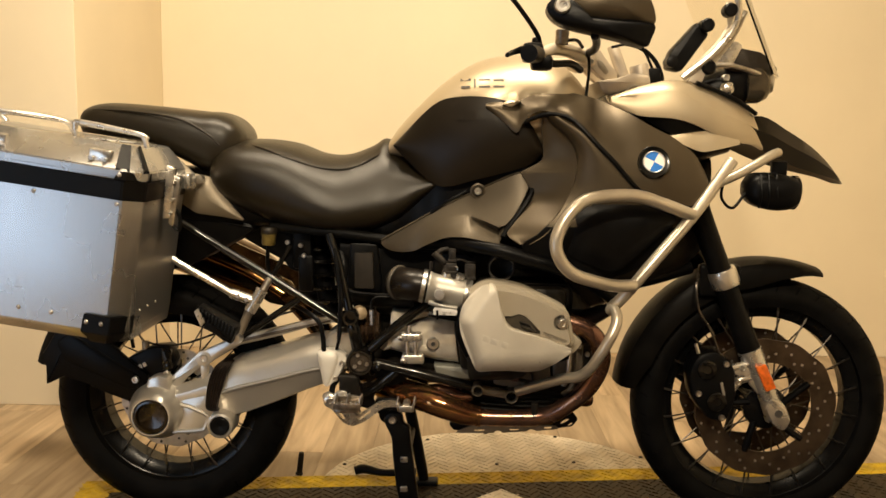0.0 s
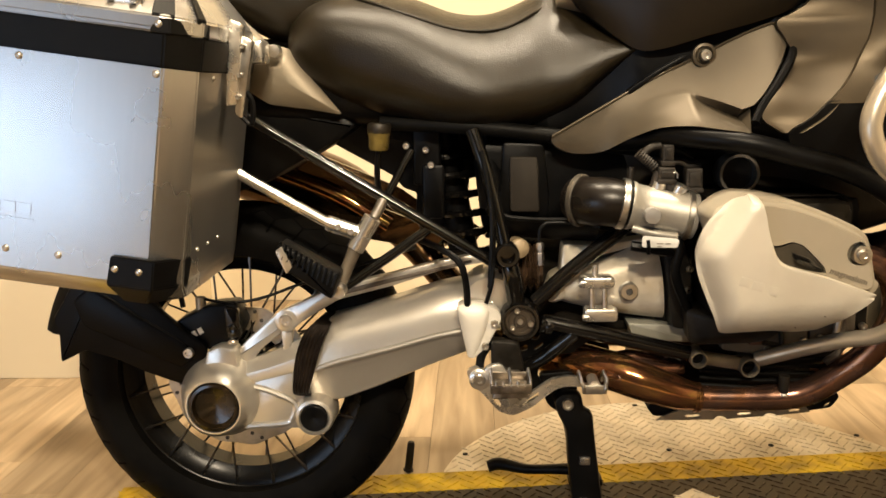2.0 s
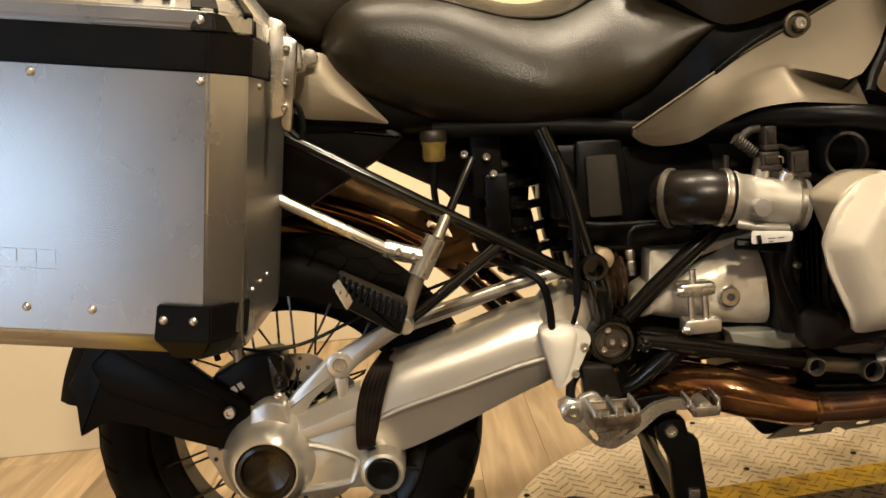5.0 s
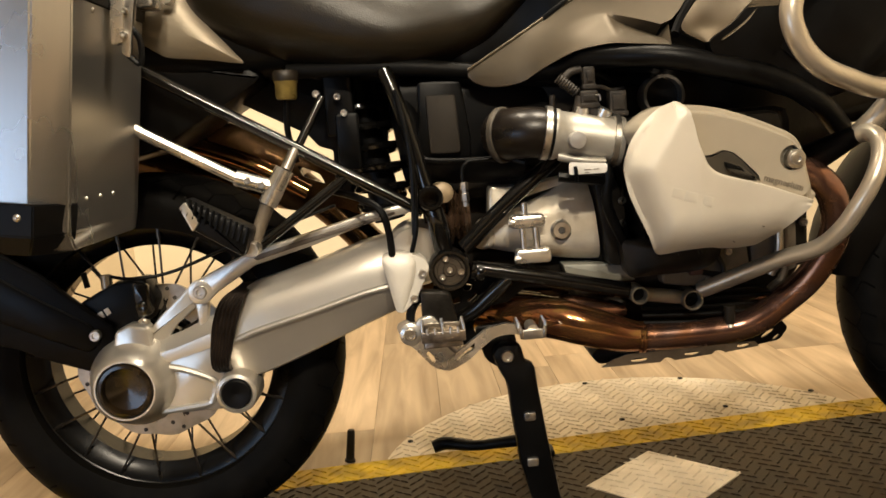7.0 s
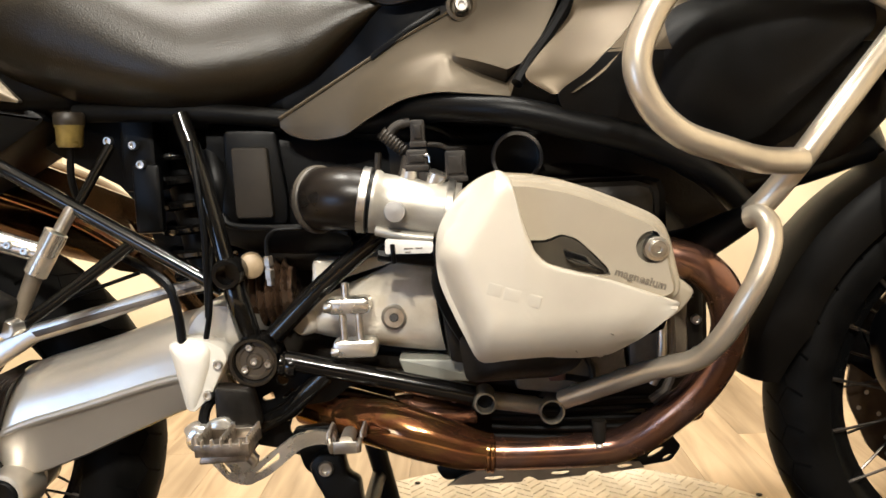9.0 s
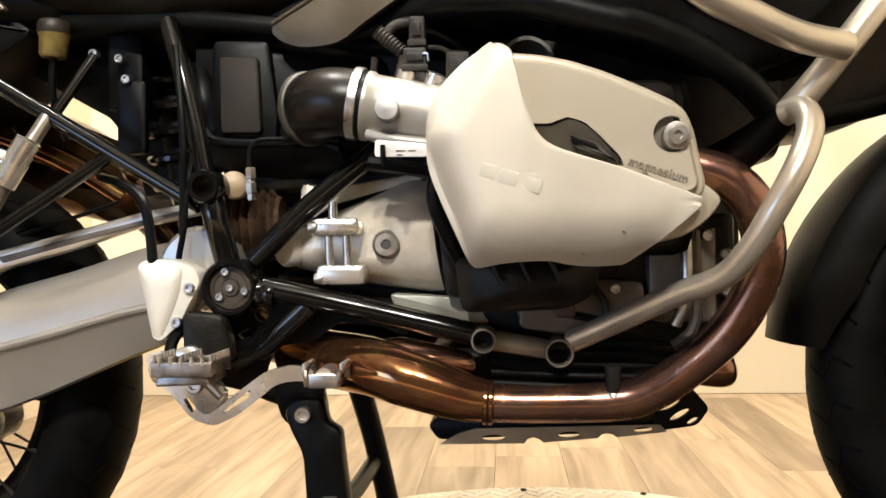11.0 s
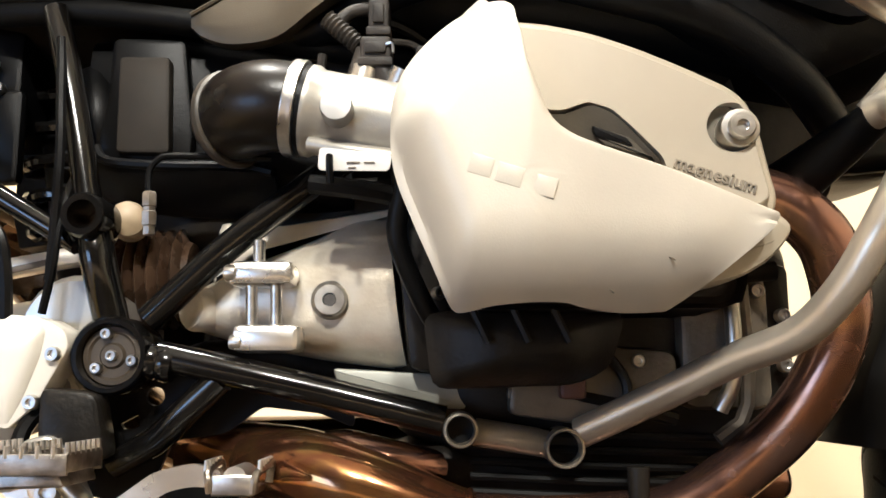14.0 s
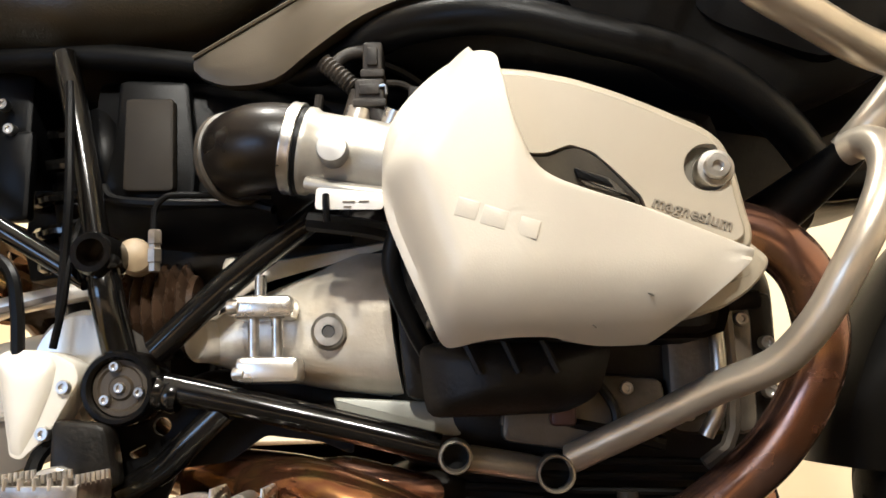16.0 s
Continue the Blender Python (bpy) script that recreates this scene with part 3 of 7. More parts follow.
part("drive_neck", prism(rounded([(-0.068, 0.335), (-0.058, 0.378), (-0.036, 0.388), (-0.008, 0.382), (-0.002, 0.335)], 0.006, 3), -0.128, -0.085, 0.006), SILVER, fd)

# swingarm tube with a crease along its side
bm = bmesh.new()
rings = []
for x, zb, zr, zu, zt in spline([(0.112, 0.288, 0.345, 0.392, 0.405), (0.160, 0.289, 0.364, 0.418, 0.434), (0.217, 0.307, 0.379, 0.434, 0.450), (0.260, 0.324, 0.390, 0.446, 0.461), (0.310, 0.345, 0.404, 0.460, 0.4765), (0.345, 0.359, 0.413, 0.470, 0.487), (0.385, 0.374, 0.420, 0.481, 0.494), (0.430, 0.394, 0.424, 0.484, 0.494)], 5):
    ring = [(x, -0.045, zb + 0.010), (x, -0.108, zb + 0.001), (x, -0.119, zb), (x, -0.125, zb + 0.003), (x, -0.140, zr - 0.026), (x, -0.1475, zr - 0.010), (x, -0.1505, zr - 0.005), (x, -0.1550, zr - 0.0035), (x, -0.1565, zr), (x, -0.1555, zr + 0.003), (x, -0.1520, zr + 0.0055)]
    for k in range(1, 8):
        a = radians(90 * k / 8)
        ring.append((x, -0.102 - 0.048 * math.cos(a), zr + 0.006 + (zt - zr - 0.006) * math.sin(a)))
    rings.append(ring + [(x, -0.102, zt), (x, -0.055, zt - 0.002)])
grid_faces(bm, rings)
arm = part("swingarm", bm, SILVER, bike, "silver single-sided swingarm", True, 24)
bm = bmesh.new()
rings = []
for x, y, z, w in spline([(0.150, -0.085, 0.432, 0.012), (0.136, -0.146, 0.420, 0.018), (0.123, -0.155, 0.388, 0.019), (0.114, -0.158, 0.350, 0.017), (0.108, -0.154, 0.315, 0.013), (0.112, -0.10, 0.290, 0.012)], 5):
    out = [(x + w * (j / 12 * 2 - 1), y - 0.004 - 0.0016 * math.cos(j * math.pi), z) for j in range(25) if j <= 12]
    rings.append(out + [(x + w * 0.9, y + 0.014, z), (x - w * 0.9, y + 0.014, z)])
grid_faces(bm, rings)
part("gaiter", bm, surface("dark_brown_rubber", (0.016, 0.011, 0.008), 0.45, 0.0, 0.3, 40, 0.15, 300, specular=0.3), arm, "dark ribbed rubber gaiter")
CAP = rounded([(0.370, 0.468), (0.382, 0.474), (0.420, 0.471), (0.439, 0.460), (0.443, 0.447), (0.419, 0.401), (0.397, 0.381), (0.387, 0.384)], 0.007, 4)
shield = part("arm_cap", prism(CAP, -0.186, -0.150, 0.003), surface("white_plastic", (0.66, 0.63, 0.56), 0.4, 0.0, 0.05, 20), arm, "white plastic shield with a stepped flange")
part("cap_bulge", shell(rounded([(0.371, 0.467), (0.383, 0.473), (0.415, 0.470), (0.424, 0.462), (0.421, 0.440), (0.408, 0.404), (0.397, 0.383), (0.388, 0.386)], 0.008, 4), -0.185, -0.194, 0.004, 6, 4.0), shield.data.materials[0], shield)
for x, z in ((0.431, 0.441), (0.416, 0.403)):
    bolt((x, -0.187, z), 0.0062, parent=shield)
part("brake_hose", tube([(0.300, -0.120, 0.572), (0.345, -0.165, 0.560), (0.376, -0.182, 0.540), (0.386, -0.185, 0.505), (0.388, -0.182, 0.462)], 0.0058, 8), PLASTIC, bike)
part("sensor_cable", tube([(0.432, -0.15, 0.62), (0.430, -0.185, 0.56), (0.427, -0.19, 0.51), (0.418, -0.184, 0.474)], 0.0036, 8), PLASTIC, bike)
part("arm_front_boss", lathe([(0.05, -0.05), (0.05, 0.03), (0.044, 0.04), (0.0, 0.042)], (0.425, -0.10, 0.462), (0, -1, 0), 28), SILVER, arm)

# upper strut (torque arm)
strut = part("torque_arm", prism(rounded([(0.060, 0.436), (0.075, 0.447), (0.160, 0.485), (0.262, 0.509), (0.345, 0.530), (0.420, 0.543), (0.422, 0.527), (0.345, 0.513), (0.262, 0.487), (0.168, 0.463), (0.105, 0.425), (0.085, 0.408), (0.062, 0.410)], 0.006, 3), -0.112, -0.090, 0.004), SILVER, bike, "silver torque arm above the swingarm")
part("slot", prism(rounded([(0.165, 0.478), (0.265, 0.502), (0.395, 0.531), (0.396, 0.526), (0.267, 0.495), (0.172, 0.471)], 0.002, 2), -0.1135, -0.110, 0.0008), surface("slot_grey", (0.12, 0.10, 0.08), 0.5, 0.4), strut)
part("drive_lug", prism(rounded([(-0.030, 0.352), (0.010, 0.395), (0.062, 0.440), (0.090, 0.425), (0.070, 0.405), (0.030, 0.375), (0.010, 0.345)], 0.008, 3), -0.104, -0.085, 0.004), SILVER, strut)
part("link", prism(rounded([(0.066, 0.415), (0.088, 0.415), (0.082, 0.365), (0.070, 0.362)], 0.006, 3), -0.106, -0.086, 0.003), SILVER, strut)
bolt((0.078, -0.112, 0.428), 0.011, parent=strut)
bolt((0.078, -0.110, 0.428), 0.020, h=0.003, parent=strut, material=SILVER, name="washer")

# rear mudguard hugger
bm = bmesh.new()
rings = []
for k in range(15):
    a = radians(128 + 38 * k / 14)
    ring = []
    for y, dr in ((-0.095, -0.045), (-0.094, -0.004), (-0.082, 0.012), (-0.05, 0.020), (0.05, 0.020), (0.082, 0.012), (0.094, -0.004), (0.092, -0.008), (0.05, 0.015), (-0.05, 0.015), (-0.08, 0.007), (-0.090, -0.045)):
        r = 0.330 + dr
        ring.append((RW[0] + r * math.cos(a), y, RW[1] + 0.012 + r * math.sin(a)))
    rings.append(ring)
grid_faces(bm, rings)
hugger = part("rear_hugger", bm, PLASTIC, bike, "black plastic hugger mudguard")
part("hugger_arm", prism(rounded([(-0.327, 0.433), (-0.308, 0.461), (-0.291, 0.490), (-0.276, 0.524), (-0.235, 0.517), (-0.172, 0.476), (-0.096, 0.407), (-0.064, 0.384), (-0.066, 0.342), (-0.088, 0.315), (-0.108, 0.312), (-0.168, 0.334), (-0.223, 0.360), (-0.276, 0.376), (-0.320, 0.354), (-0.319, 0.404)], 0.006, 3), -0.110, -0.092, 0.005), PLASTIC, hugger)
part("hugger_panel", prism(rounded([(-0.288, 0.464), (-0.254, 0.492), (-0.172, 0.436), (-0.098, 0.390), (-0.082, 0.364), (-0.106, 0.344), (-0.181, 0.378), (-0.271, 0.420)], 0.010, 3), -0.1155, -0.105, 0.006), PLASTIC, hugger)
bolt((-0.092, -0.117, 0.373), 0.009, parent=hugger)
part("hugger_lug", tube([(-0.104, -0.10, 0.318), (-0.086, -0.10, 0.308)], 0.008, 10, 1, False), PLASTIC, hugger)
cal = part("rear_caliper", prism(rounded([(-0.120, 0.422), (-0.064, 0.450), (-0.013, 0.455), (0.004, 0.420), (-0.014, 0.383), (-0.060, 0.372), (-0.105, 0.376)], 0.008, 3), -0.098, -0.040, 0.006), PLASTIC, bike, "black rear brake caliper")
part("caliper_bridge", prism(rounded([(-0.030, 0.452), (-0.006, 0.446), (-0.002, 0.398), (-0.026, 0.392)], 0.006, 3), -0.106, -0.09, 0.003), BLACK, cal)
part("caliper_pin", lathe([(0.009, -0.01), (0.009, 0.004), (0.005, 0.006), (0, 0.005)], (-0.017, -0.106, 0.412), (0, -1, 0), 16), BLACK, cal)
part("caliper_pin", lathe([(0.008, -0.01), (0.008, 0.004), (0.005, 0.006), (0, 0.005)], (-0.020, -0.100, 0.384), (0, -1, 0), 16), STEEL, cal)
for k in range(3):
    ob = part("lettering_bar", box((-0.0042, -0.0012, -0.0055), (0.0042, 0.0012, 0.0055), 0.0008), WHITE, cal)
    ob.matrix_basis = pose(-0.096 + 0.0105 * k, -0.0985, 0.3965 + 0.0052 * k, 0, -27, 0)
part("banjo", lathe([(0.009, -0.01), (0.009, 0.012), (0.0, 0.013)], (-0.075, -0.085, 0.452), (0, 0, 1), 12), SOCKET, cal)
part("bleed_cover", tube([(-0.108, -0.08, 0.445), (-0.112, -0.08, 0.470)], 0.005, 8, 1, False), PLASTIC, cal)
part("brake_pipe", tube([(-0.075, -0.085, 0.462), (-0.03, -0.09, 0.455), (0.03, -0.08, 0.46), (0.12, -0.07, 0.49), (0.30, -0.07, 0.545)], 0.0028, 8), PLASTIC, cal)

# main frame
frame_part = part("main_frame", tube([(0.398, -0.152, 0.748), (0.418, -0.165, 0.688), (0.433, -0.171, 0.630), (0.447, -0.176, 0.570)], 0.0112, 16, 5), BLACK, bike, "gloss black tubular frame")
part("frame_tube", tube([(0.454, -0.176, 0.540), (0.460, -0.178, 0.515), (0.467, -0.162, 0.468)], 0.0145, 16, 4), BLACK, frame_part)
part("frame_cable", tube([(0.412, -0.168, 0.715), (0.424, -0.188, 0.650), (0.428, -0.192, 0.600), (0.426, -0.190, 0.540), (0.424, -0.188, 0.500)], 0.0042, 8, 5), PLASTIC, frame_part)
part("frame_tube", tube([(0.498, -0.162, 0.470), (0.562, -0.166, 0.530), (0.637, -0.162, 0.590), (0.700, -0.14, 0.642)], 0.0124, 16, 4), BLACK, frame_part)
part("frame_tube", tube([(0.512, -0.174, 0.440), (0.620, -0.180, 0.4165), (0.744, -0.180, 0.387)], 0.0126, 16, 4), BLACK, frame_part)
part("frame_tube", tube([(0.562, -0.172, 0.421), (0.533, -0.166, 0.395), (0.508, -0.158, 0.372), (0.470, -0.150, 0.352)], 0.0122, 14, 4), BLACK, frame_part)
part("frame_tube", tube([(0.250, -0.105, 0.760), (0.400, -0.140, 0.752), (0.520, -0.145, 0.738), (0.660, -0.135, 0.715), (0.900, -0.11, 0.70), (1.06, -0.08, 0.72)], 0.0125, 14, 5), FRAMEDULL, frame_part)
part("frame_tube", tube([(0.405, 0.150, 0.745), (0.436, 0.165, 0.620), (0.472, 0.160, 0.440)], 0.0145, 12, 5), BLACK, frame_part)
part("socket", lathe([(0.019, -0.02), (0.019, 0.016), (0.017, 0.020), (0.012, 0.020), (0.011, -0.002), (0.0, -0.002)], (0.452, -0.180, 0.553), (0, -1, 0), 24), BLACK, frame_part)
part("pivot_ring", lathe([(0.0325, -0.03), (0.0325, 0.014), (0.030, 0.018), (0.0262, 0.018), (0.0240, 0.006), (0.0, 0.006)], (0.473, -0.164, 0.440), (0, -1, 0), 40), BLACK, frame_part, "black ring round the swingarm pivot")
part("pivot_plate", lathe([(0.0238, 0.0), (0.0238, 0.009), (0.020, 0.0095), (0.018, 0.0075), (0.011, 0.0075), (0.009, 0.010), (0.0, 0.010)], (0.473, -0.164, 0.440), (0, -1, 0), 32), surface("dark_bronze_casting", (0.055, 0.043, 0.029), 0.42, 0.4, 0.3, 20, 0.2, 300), frame_part)
for x, z in ((0.473, 0.440), (0.468, 0.458), (0.490, 0.436), (0.461, 0.430)):
    bolt((x, -0.173, z), 0.0048, parent=frame_part)
part("gusset", plate(rounded([(0.455, 0.428), (0.548, 0.428), (0.600, 0.420), (0.668, 0.408), (0.668, 0.380), (0.640, 0.392), (0.590, 0.398), (0.560, 0.376), (0.515, 0.370), (0.503, 0.341), (0.516, 0.313), (0.480, 0.318), (0.433, 0.329), (0.430, 0.376)], 0.006, 3), [ring_hole(0.499, 0.407, 0.008), rounded([(0.470, 0.384), (0.486, 0.392), (0.488, 0.382), (0.474, 0.379)], 0.003, 3), rounded([(0.497, 0.384), (0.512, 0.396), (0.514, 0.392), (0.500, 0.381)], 0.002, 2)], -0.140, -0.134), PLASTIC, frame_part, "", True, 30)
part("gusset_back", prism(rounded([(0.440, 0.56), (0.56, 0.56), (0.58, 0.45), (0.56, 0.425), (0.50, 0.42), (0.46, 0.43)], 0.01, 2), -0.04, 0.02, 0.004), ENGINE, frame_part)
part("threaded_end", lathe([(0.0155, 0), (0.0155, 0.006), (0.014, 0.008), (0.0155, 0.010), (0.0155, 0.016), (0.014, 0.02)], (0.506, -0.174, 0.4365), (0.97, -0.04, -0.24), 18), BLACK, frame_part)

# rear subframe
sub = part("subframe", tube([(-0.06, -0.145, 0.833), (0.090, -0.150, 0.742), (0.258, -0.156, 0.641), (0.440, -0.172, 0.532)], 0.0092, 14, 4), BLACK, bike, "black tubular rear subframe")
part("subframe_tube", tube([(0.300, -0.130, 0.716), (0.258, -0.152, 0.641)], 0.0066, 12, 1, False), BLACK, sub)
part("subframe_tube", tube([(0.330, -0.160, 0.594), (0.262, -0.168, 0.548), (0.190, -0.178, 0.500)], 0.0080, 12, 3), BLACK, sub)
part("subframe_tube", tube([(0.256, -0.158, 0.641), (0.240, -0.165, 0.612)], 0.0085, 12, 1, False), STEEL, sub)
tee = part("tee_bracket", tube([(0.238, -0.168, 0.612), (0.208, -0.172, 0.562)], 0.0145, 16, 1, False), BRIGHT, sub, "polished aluminium bracket")
part("tee_rod", tube([(-0.05, -0.19, 0.738), (0.060, -0.180, 0.668), (0.170, -0.172, 0.602)], 0.0085, 12, 3), BRIGHT, tee)
part("tee_clamp", tube([(0.165, -0.172, 0.605), (0.222, -0.170, 0.585)], 0.0125, 14, 1, False), BRIGHT, tee)
for x, z in ((0.184, 0.600), (0.204, 0.592)):
    bolt((x, -0.183, z), 0.005, parent=tee)
part("peg_mount", tube([(0.208, -0.172, 0.562), (0.190, -0.178, 0.520), (0.182, -0.182, 0.495)], [0.011, 0.010, 0.012], 12, 3), ENGINEGREY, sub)
peg = part("passenger_peg", prism(rounded([(0.098, 0.585), (0.192, 0.532), (0.178, 0.492), (0.108, 0.538)], 0.008, 3), -0.235, -0.178, 0.006), PLASTIC, bike, "folded passenger footrest with a ribbed rubber pad")
for k in range(12):
    t = k / 11
    x, z = 0.104 + 0.084 * t, 0.586 - 0.0505 * t
    part("pad_rib", tube([(x, -0.236, z + 0.001), (x - 0.008, -0.238, z - 0.022)], 0.0026, 6, 1, False), PLASTIC, peg)
part("peg_plate", prism(rounded([(0.094, 0.572), (0.104, 0.580), (0.120, 0.548), (0.110, 0.536)], 0.003, 2), -0.240, -0.234, 0.001), BRIGHT, peg)
part("peg_end", lathe([(0.012, -0.02), (0.012, 0.018), (0.010, 0.022), (0, 0.022)], (0.184, -0.19, 0.500), (0, -1, 0), 16), STEEL, peg)
res = part("fluid_reservoir", lathe([(0.014, 0.0), (0.0165, 0.004), (0.0170, 0.024), (0.0185, 0.026), (0.0185, 0.029)], (0.246, -0.125, 0.716), (0.05, 0, 1), 24), CREAM, bike, "translucent amber brake fluid reservoir")
part("reservoir_cap", lathe([(0.0188, 0.028), (0.0195, 0.029), (0.0195, 0.040), (0.017, 0.044), (0, 0.044)], (0.246, -0.125, 0.716), (0.05, 0, 1), 24), surface("dark_cap_plastic", (0.022, 0.016, 0.009), 0.5, 0.0, 0.3, 60), res)
part("reservoir_hose", tube([(0.246, -0.125, 0.718), (0.242, -0.120, 0.67), (0.248, -0.10, 0.62)], 0.005, 8), PLASTIC, res)

# outline of the black sheet added under the seat
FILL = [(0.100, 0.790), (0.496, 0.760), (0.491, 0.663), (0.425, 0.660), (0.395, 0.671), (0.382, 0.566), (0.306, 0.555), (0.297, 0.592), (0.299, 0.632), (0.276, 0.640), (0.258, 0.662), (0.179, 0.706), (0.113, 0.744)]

# rear shock and boxes inside the frame
shock = part("shock", tube([(0.345, -0.02, 0.740), (0.385, -0.02, 0.510)], 0.026, 18, 1, False), PLASTIC, bike, "black rear shock absorber")
bm = bmesh.new()
pts = [(0.345 + 0.040 * k / 60 + 0.045 * math.cos(k * 2 * math.pi / 10) * 0.98, -0.02 + 0.045 * math.sin(k * 2 * math.pi / 10), 0.725 - 0.2 * k / 60 + 0.008 * math.cos(k * 2 * math.pi / 10)) for k in range(61)]
add_tube(bm, pts, 0.007, 8, 1)
part("coil_spring", bm, BLACK, shock)
inner = part("battery_tray", box((0.30, -0.10, 0.655), (0.345, 0.10, 0.765), 0.006), PLASTIC, bike)
part("bracket", box((0.315, -0.11, 0.600), (0.352, -0.095, 0.690), 0.006), PLASTIC, inner)
for x, z in ((0.322, 0.715), (0.290, 0.722), (0.330, 0.690)):
    bolt((x, -0.112, z), 0.006, parent=inner)
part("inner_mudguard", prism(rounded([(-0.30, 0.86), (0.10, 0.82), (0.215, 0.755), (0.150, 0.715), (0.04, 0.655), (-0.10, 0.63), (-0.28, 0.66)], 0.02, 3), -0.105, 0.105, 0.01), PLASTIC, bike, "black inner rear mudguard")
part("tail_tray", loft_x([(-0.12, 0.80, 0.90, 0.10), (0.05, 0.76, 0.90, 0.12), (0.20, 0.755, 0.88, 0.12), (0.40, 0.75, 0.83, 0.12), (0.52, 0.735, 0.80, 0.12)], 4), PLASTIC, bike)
part("tail_panel", shell(rounded([(-0.02, 0.905), (0.056, 0.890), (0.108, 0.880), (0.135, 0.840), (0.190, 0.774), (0.135, 0.784), (0.072, 0.792), (0.030, 0.82)], 0.008, 3), -0.128, -0.140, 0.02, 6, 3.0), surface("tail_champagne_paint", (0.24, 0.205, 0.15), 0.45, 0.5, 0.08, 6, 0.03, 900), bike, "champagne tail panel")
part("seat_lock", lathe([(0.010, -0.01), (0.010, 0.012), (0.0, 0.013)], (0.090, -0.150, 0.875), (0, -1, 0), 16), STEEL, bike)
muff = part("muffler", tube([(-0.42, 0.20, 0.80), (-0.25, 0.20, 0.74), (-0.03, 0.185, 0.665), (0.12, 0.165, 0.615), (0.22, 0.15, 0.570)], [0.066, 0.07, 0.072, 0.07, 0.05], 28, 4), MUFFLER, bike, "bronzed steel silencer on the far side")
part("exhaust_pipe", tube([(0.22, 0.15, 0.570), (0.30, 0.12, 0.50), (0.38, 0.08, 0.42), (0.48, 0.02, 0.36), (0.62, -0.08, 0.345)], 0.030, 18, 5), MUFFLER, muff)
part("heat_shield", tube([(0.02, 0.10, 0.668), (0.14, 0.09, 0.62), (0.24, 0.085, 0.56)], 0.014, 14, 4), GOLDPIPE, muff)

# added plate: closes see-through gaps and takes the silencer's colour
part("far_filler", plate(rounded([(0.06, 0.715), (0.262, 0.628), (0.300, 0.600), (0.385, 0.570), (0.420, 0.545), (0.400, 0.520), (0.300, 0.512), (0.200, 0.530), (0.080, 0.610)], 0.01, 3), [rounded([(0.222, 0.610), (0.262, 0.590), (0.270, 0.572), (0.232, 0.588)], 0.004, 2), rounded([(0.300, 0.560), (0.345, 0.548), (0.345, 0.538), (0.305, 0.545)], 0.003, 2)], 0.10, 0.108), MUFFLER, bike, "added plate that closes gaps, coloured like the silencer", True, 30)
# two added black sheets keep the bright wall from showing through here
part("shock_filler", prism(rounded([(0.410, 0.668), (0.490, 0.668), (0.490, 0.545), (0.420, 0.548), (0.412, 0.585), (0.408, 0.62)], 0.004, 2), -0.005, 0.05, 0.003), PLASTIC, bike, "added black sheet closing the gap beside the shock")
part("seat_filler", prism(rounded(FILL, 0.004, 2), -0.005, 0.06, 0.003), PLASTIC, bike, "added black sheet closing the gaps under the seat")

# seats
SEAT_ROWS = [(0.098, 0.868, 0.895, 0.085), (0.112, 0.835, 0.938, 0.130), (0.150, 0.799, 0.966, 0.158), (0.220, 0.766, 0.972, 0.174), (0.300, 0.747, 0.962, 0.181), (0.370, 0.737, 0.938, 0.178), (0.430, 0.735, 0.936, 0.168), (0.490, 0.740, 0.958, 0.157), (0.525, 0.750, 0.977, 0.154), (0.565, 0.772, 0.952, 0.156), (0.610, 0.812, 0.918, 0.158), (0.640, 0.842, 0.896, 0.158), (0.656, 0.860, 0.884, 0.156), (0.664, 0.870, 0.877, 0.15)]
SEAT_SLOPE = ((0.10, -0.06), (0.15, -0.08), (0.28, 0.0), (0.36, 0.14), (0.42, 0.27), (0.56, 0.33), (0.66, 0.15))
bm = loft_x(SEAT_ROWS, 2.4, 64, 5)
for v in bm.verts:
    slope = interp(v.co.x, SEAT_SLOPE)
    v.co.y *= 1 - slope * max(-1.0, min(1.0, (v.co.z - 0.845) / 0.10))
seat = part("rider_seat", bm, VINYL, bike, "black vinyl rider seat with a pebbled top")
SEAM = ((0.100, 0.950), (0.138, 0.957), (0.220, 0.953), (0.295, 0.929), (0.369, 0.906), (0.443, 0.905), (0.504, 0.933), (0.547, 0.955), (0.580, 0.934), (0.664, 0.868))
seat.data.materials.append(PEBBLE)
for f in seat.data.polygons:
    f.material_index = 1 if f.center.z > interp(f.center.x, SEAM) else 0


def seat_side(x, z, rows=SEAT_ROWS, lift=0.0012):
    """The near flank of the rider seat at (x, z)."""
    xs = [r[0] for r in rows]
    z0, z1, w = (float(np.interp(x, xs, [r[k] for r in rows])) for k in (1, 2, 3))
    q = min(0.985, abs((z - (z0 + z1) / 2) / ((z1 - z0) / 2)))
    slope = interp(x, SEAT_SLOPE)
    return -w * (1 - q ** 2.4) ** (1 / 2.4) * (1 - slope * max(-1.0, min(1.0, (z - 0.845) / 0.10))) - lift


part("seat_piping", tube([(x, seat_side(x, z), z) for x, z in SEAM[1:9]], 0.0026, 8, 6), VINYL, seat)
pill = part("passenger_seat", loft_x([(-0.225, 0.995, 1.015, 0.06), (-0.212, 0.970, 1.043, 0.095), (-0.160, 0.964, 1.056, 0.115), (-0.06, 0.955, 1.051, 0.125), (0.03, 0.913, 1.043, 0.130), (0.08, 0.888, 1.038, 0.130), (0.115, 0.884, 1.036, 0.128), (0.148, 0.898, 1.024, 0.120), (0.170, 0.925, 1.004, 0.10), (0.182, 0.955, 0.983, 0.06)], 3.0, 40, 4), VINYL, bike, "black vinyl passenger seat")
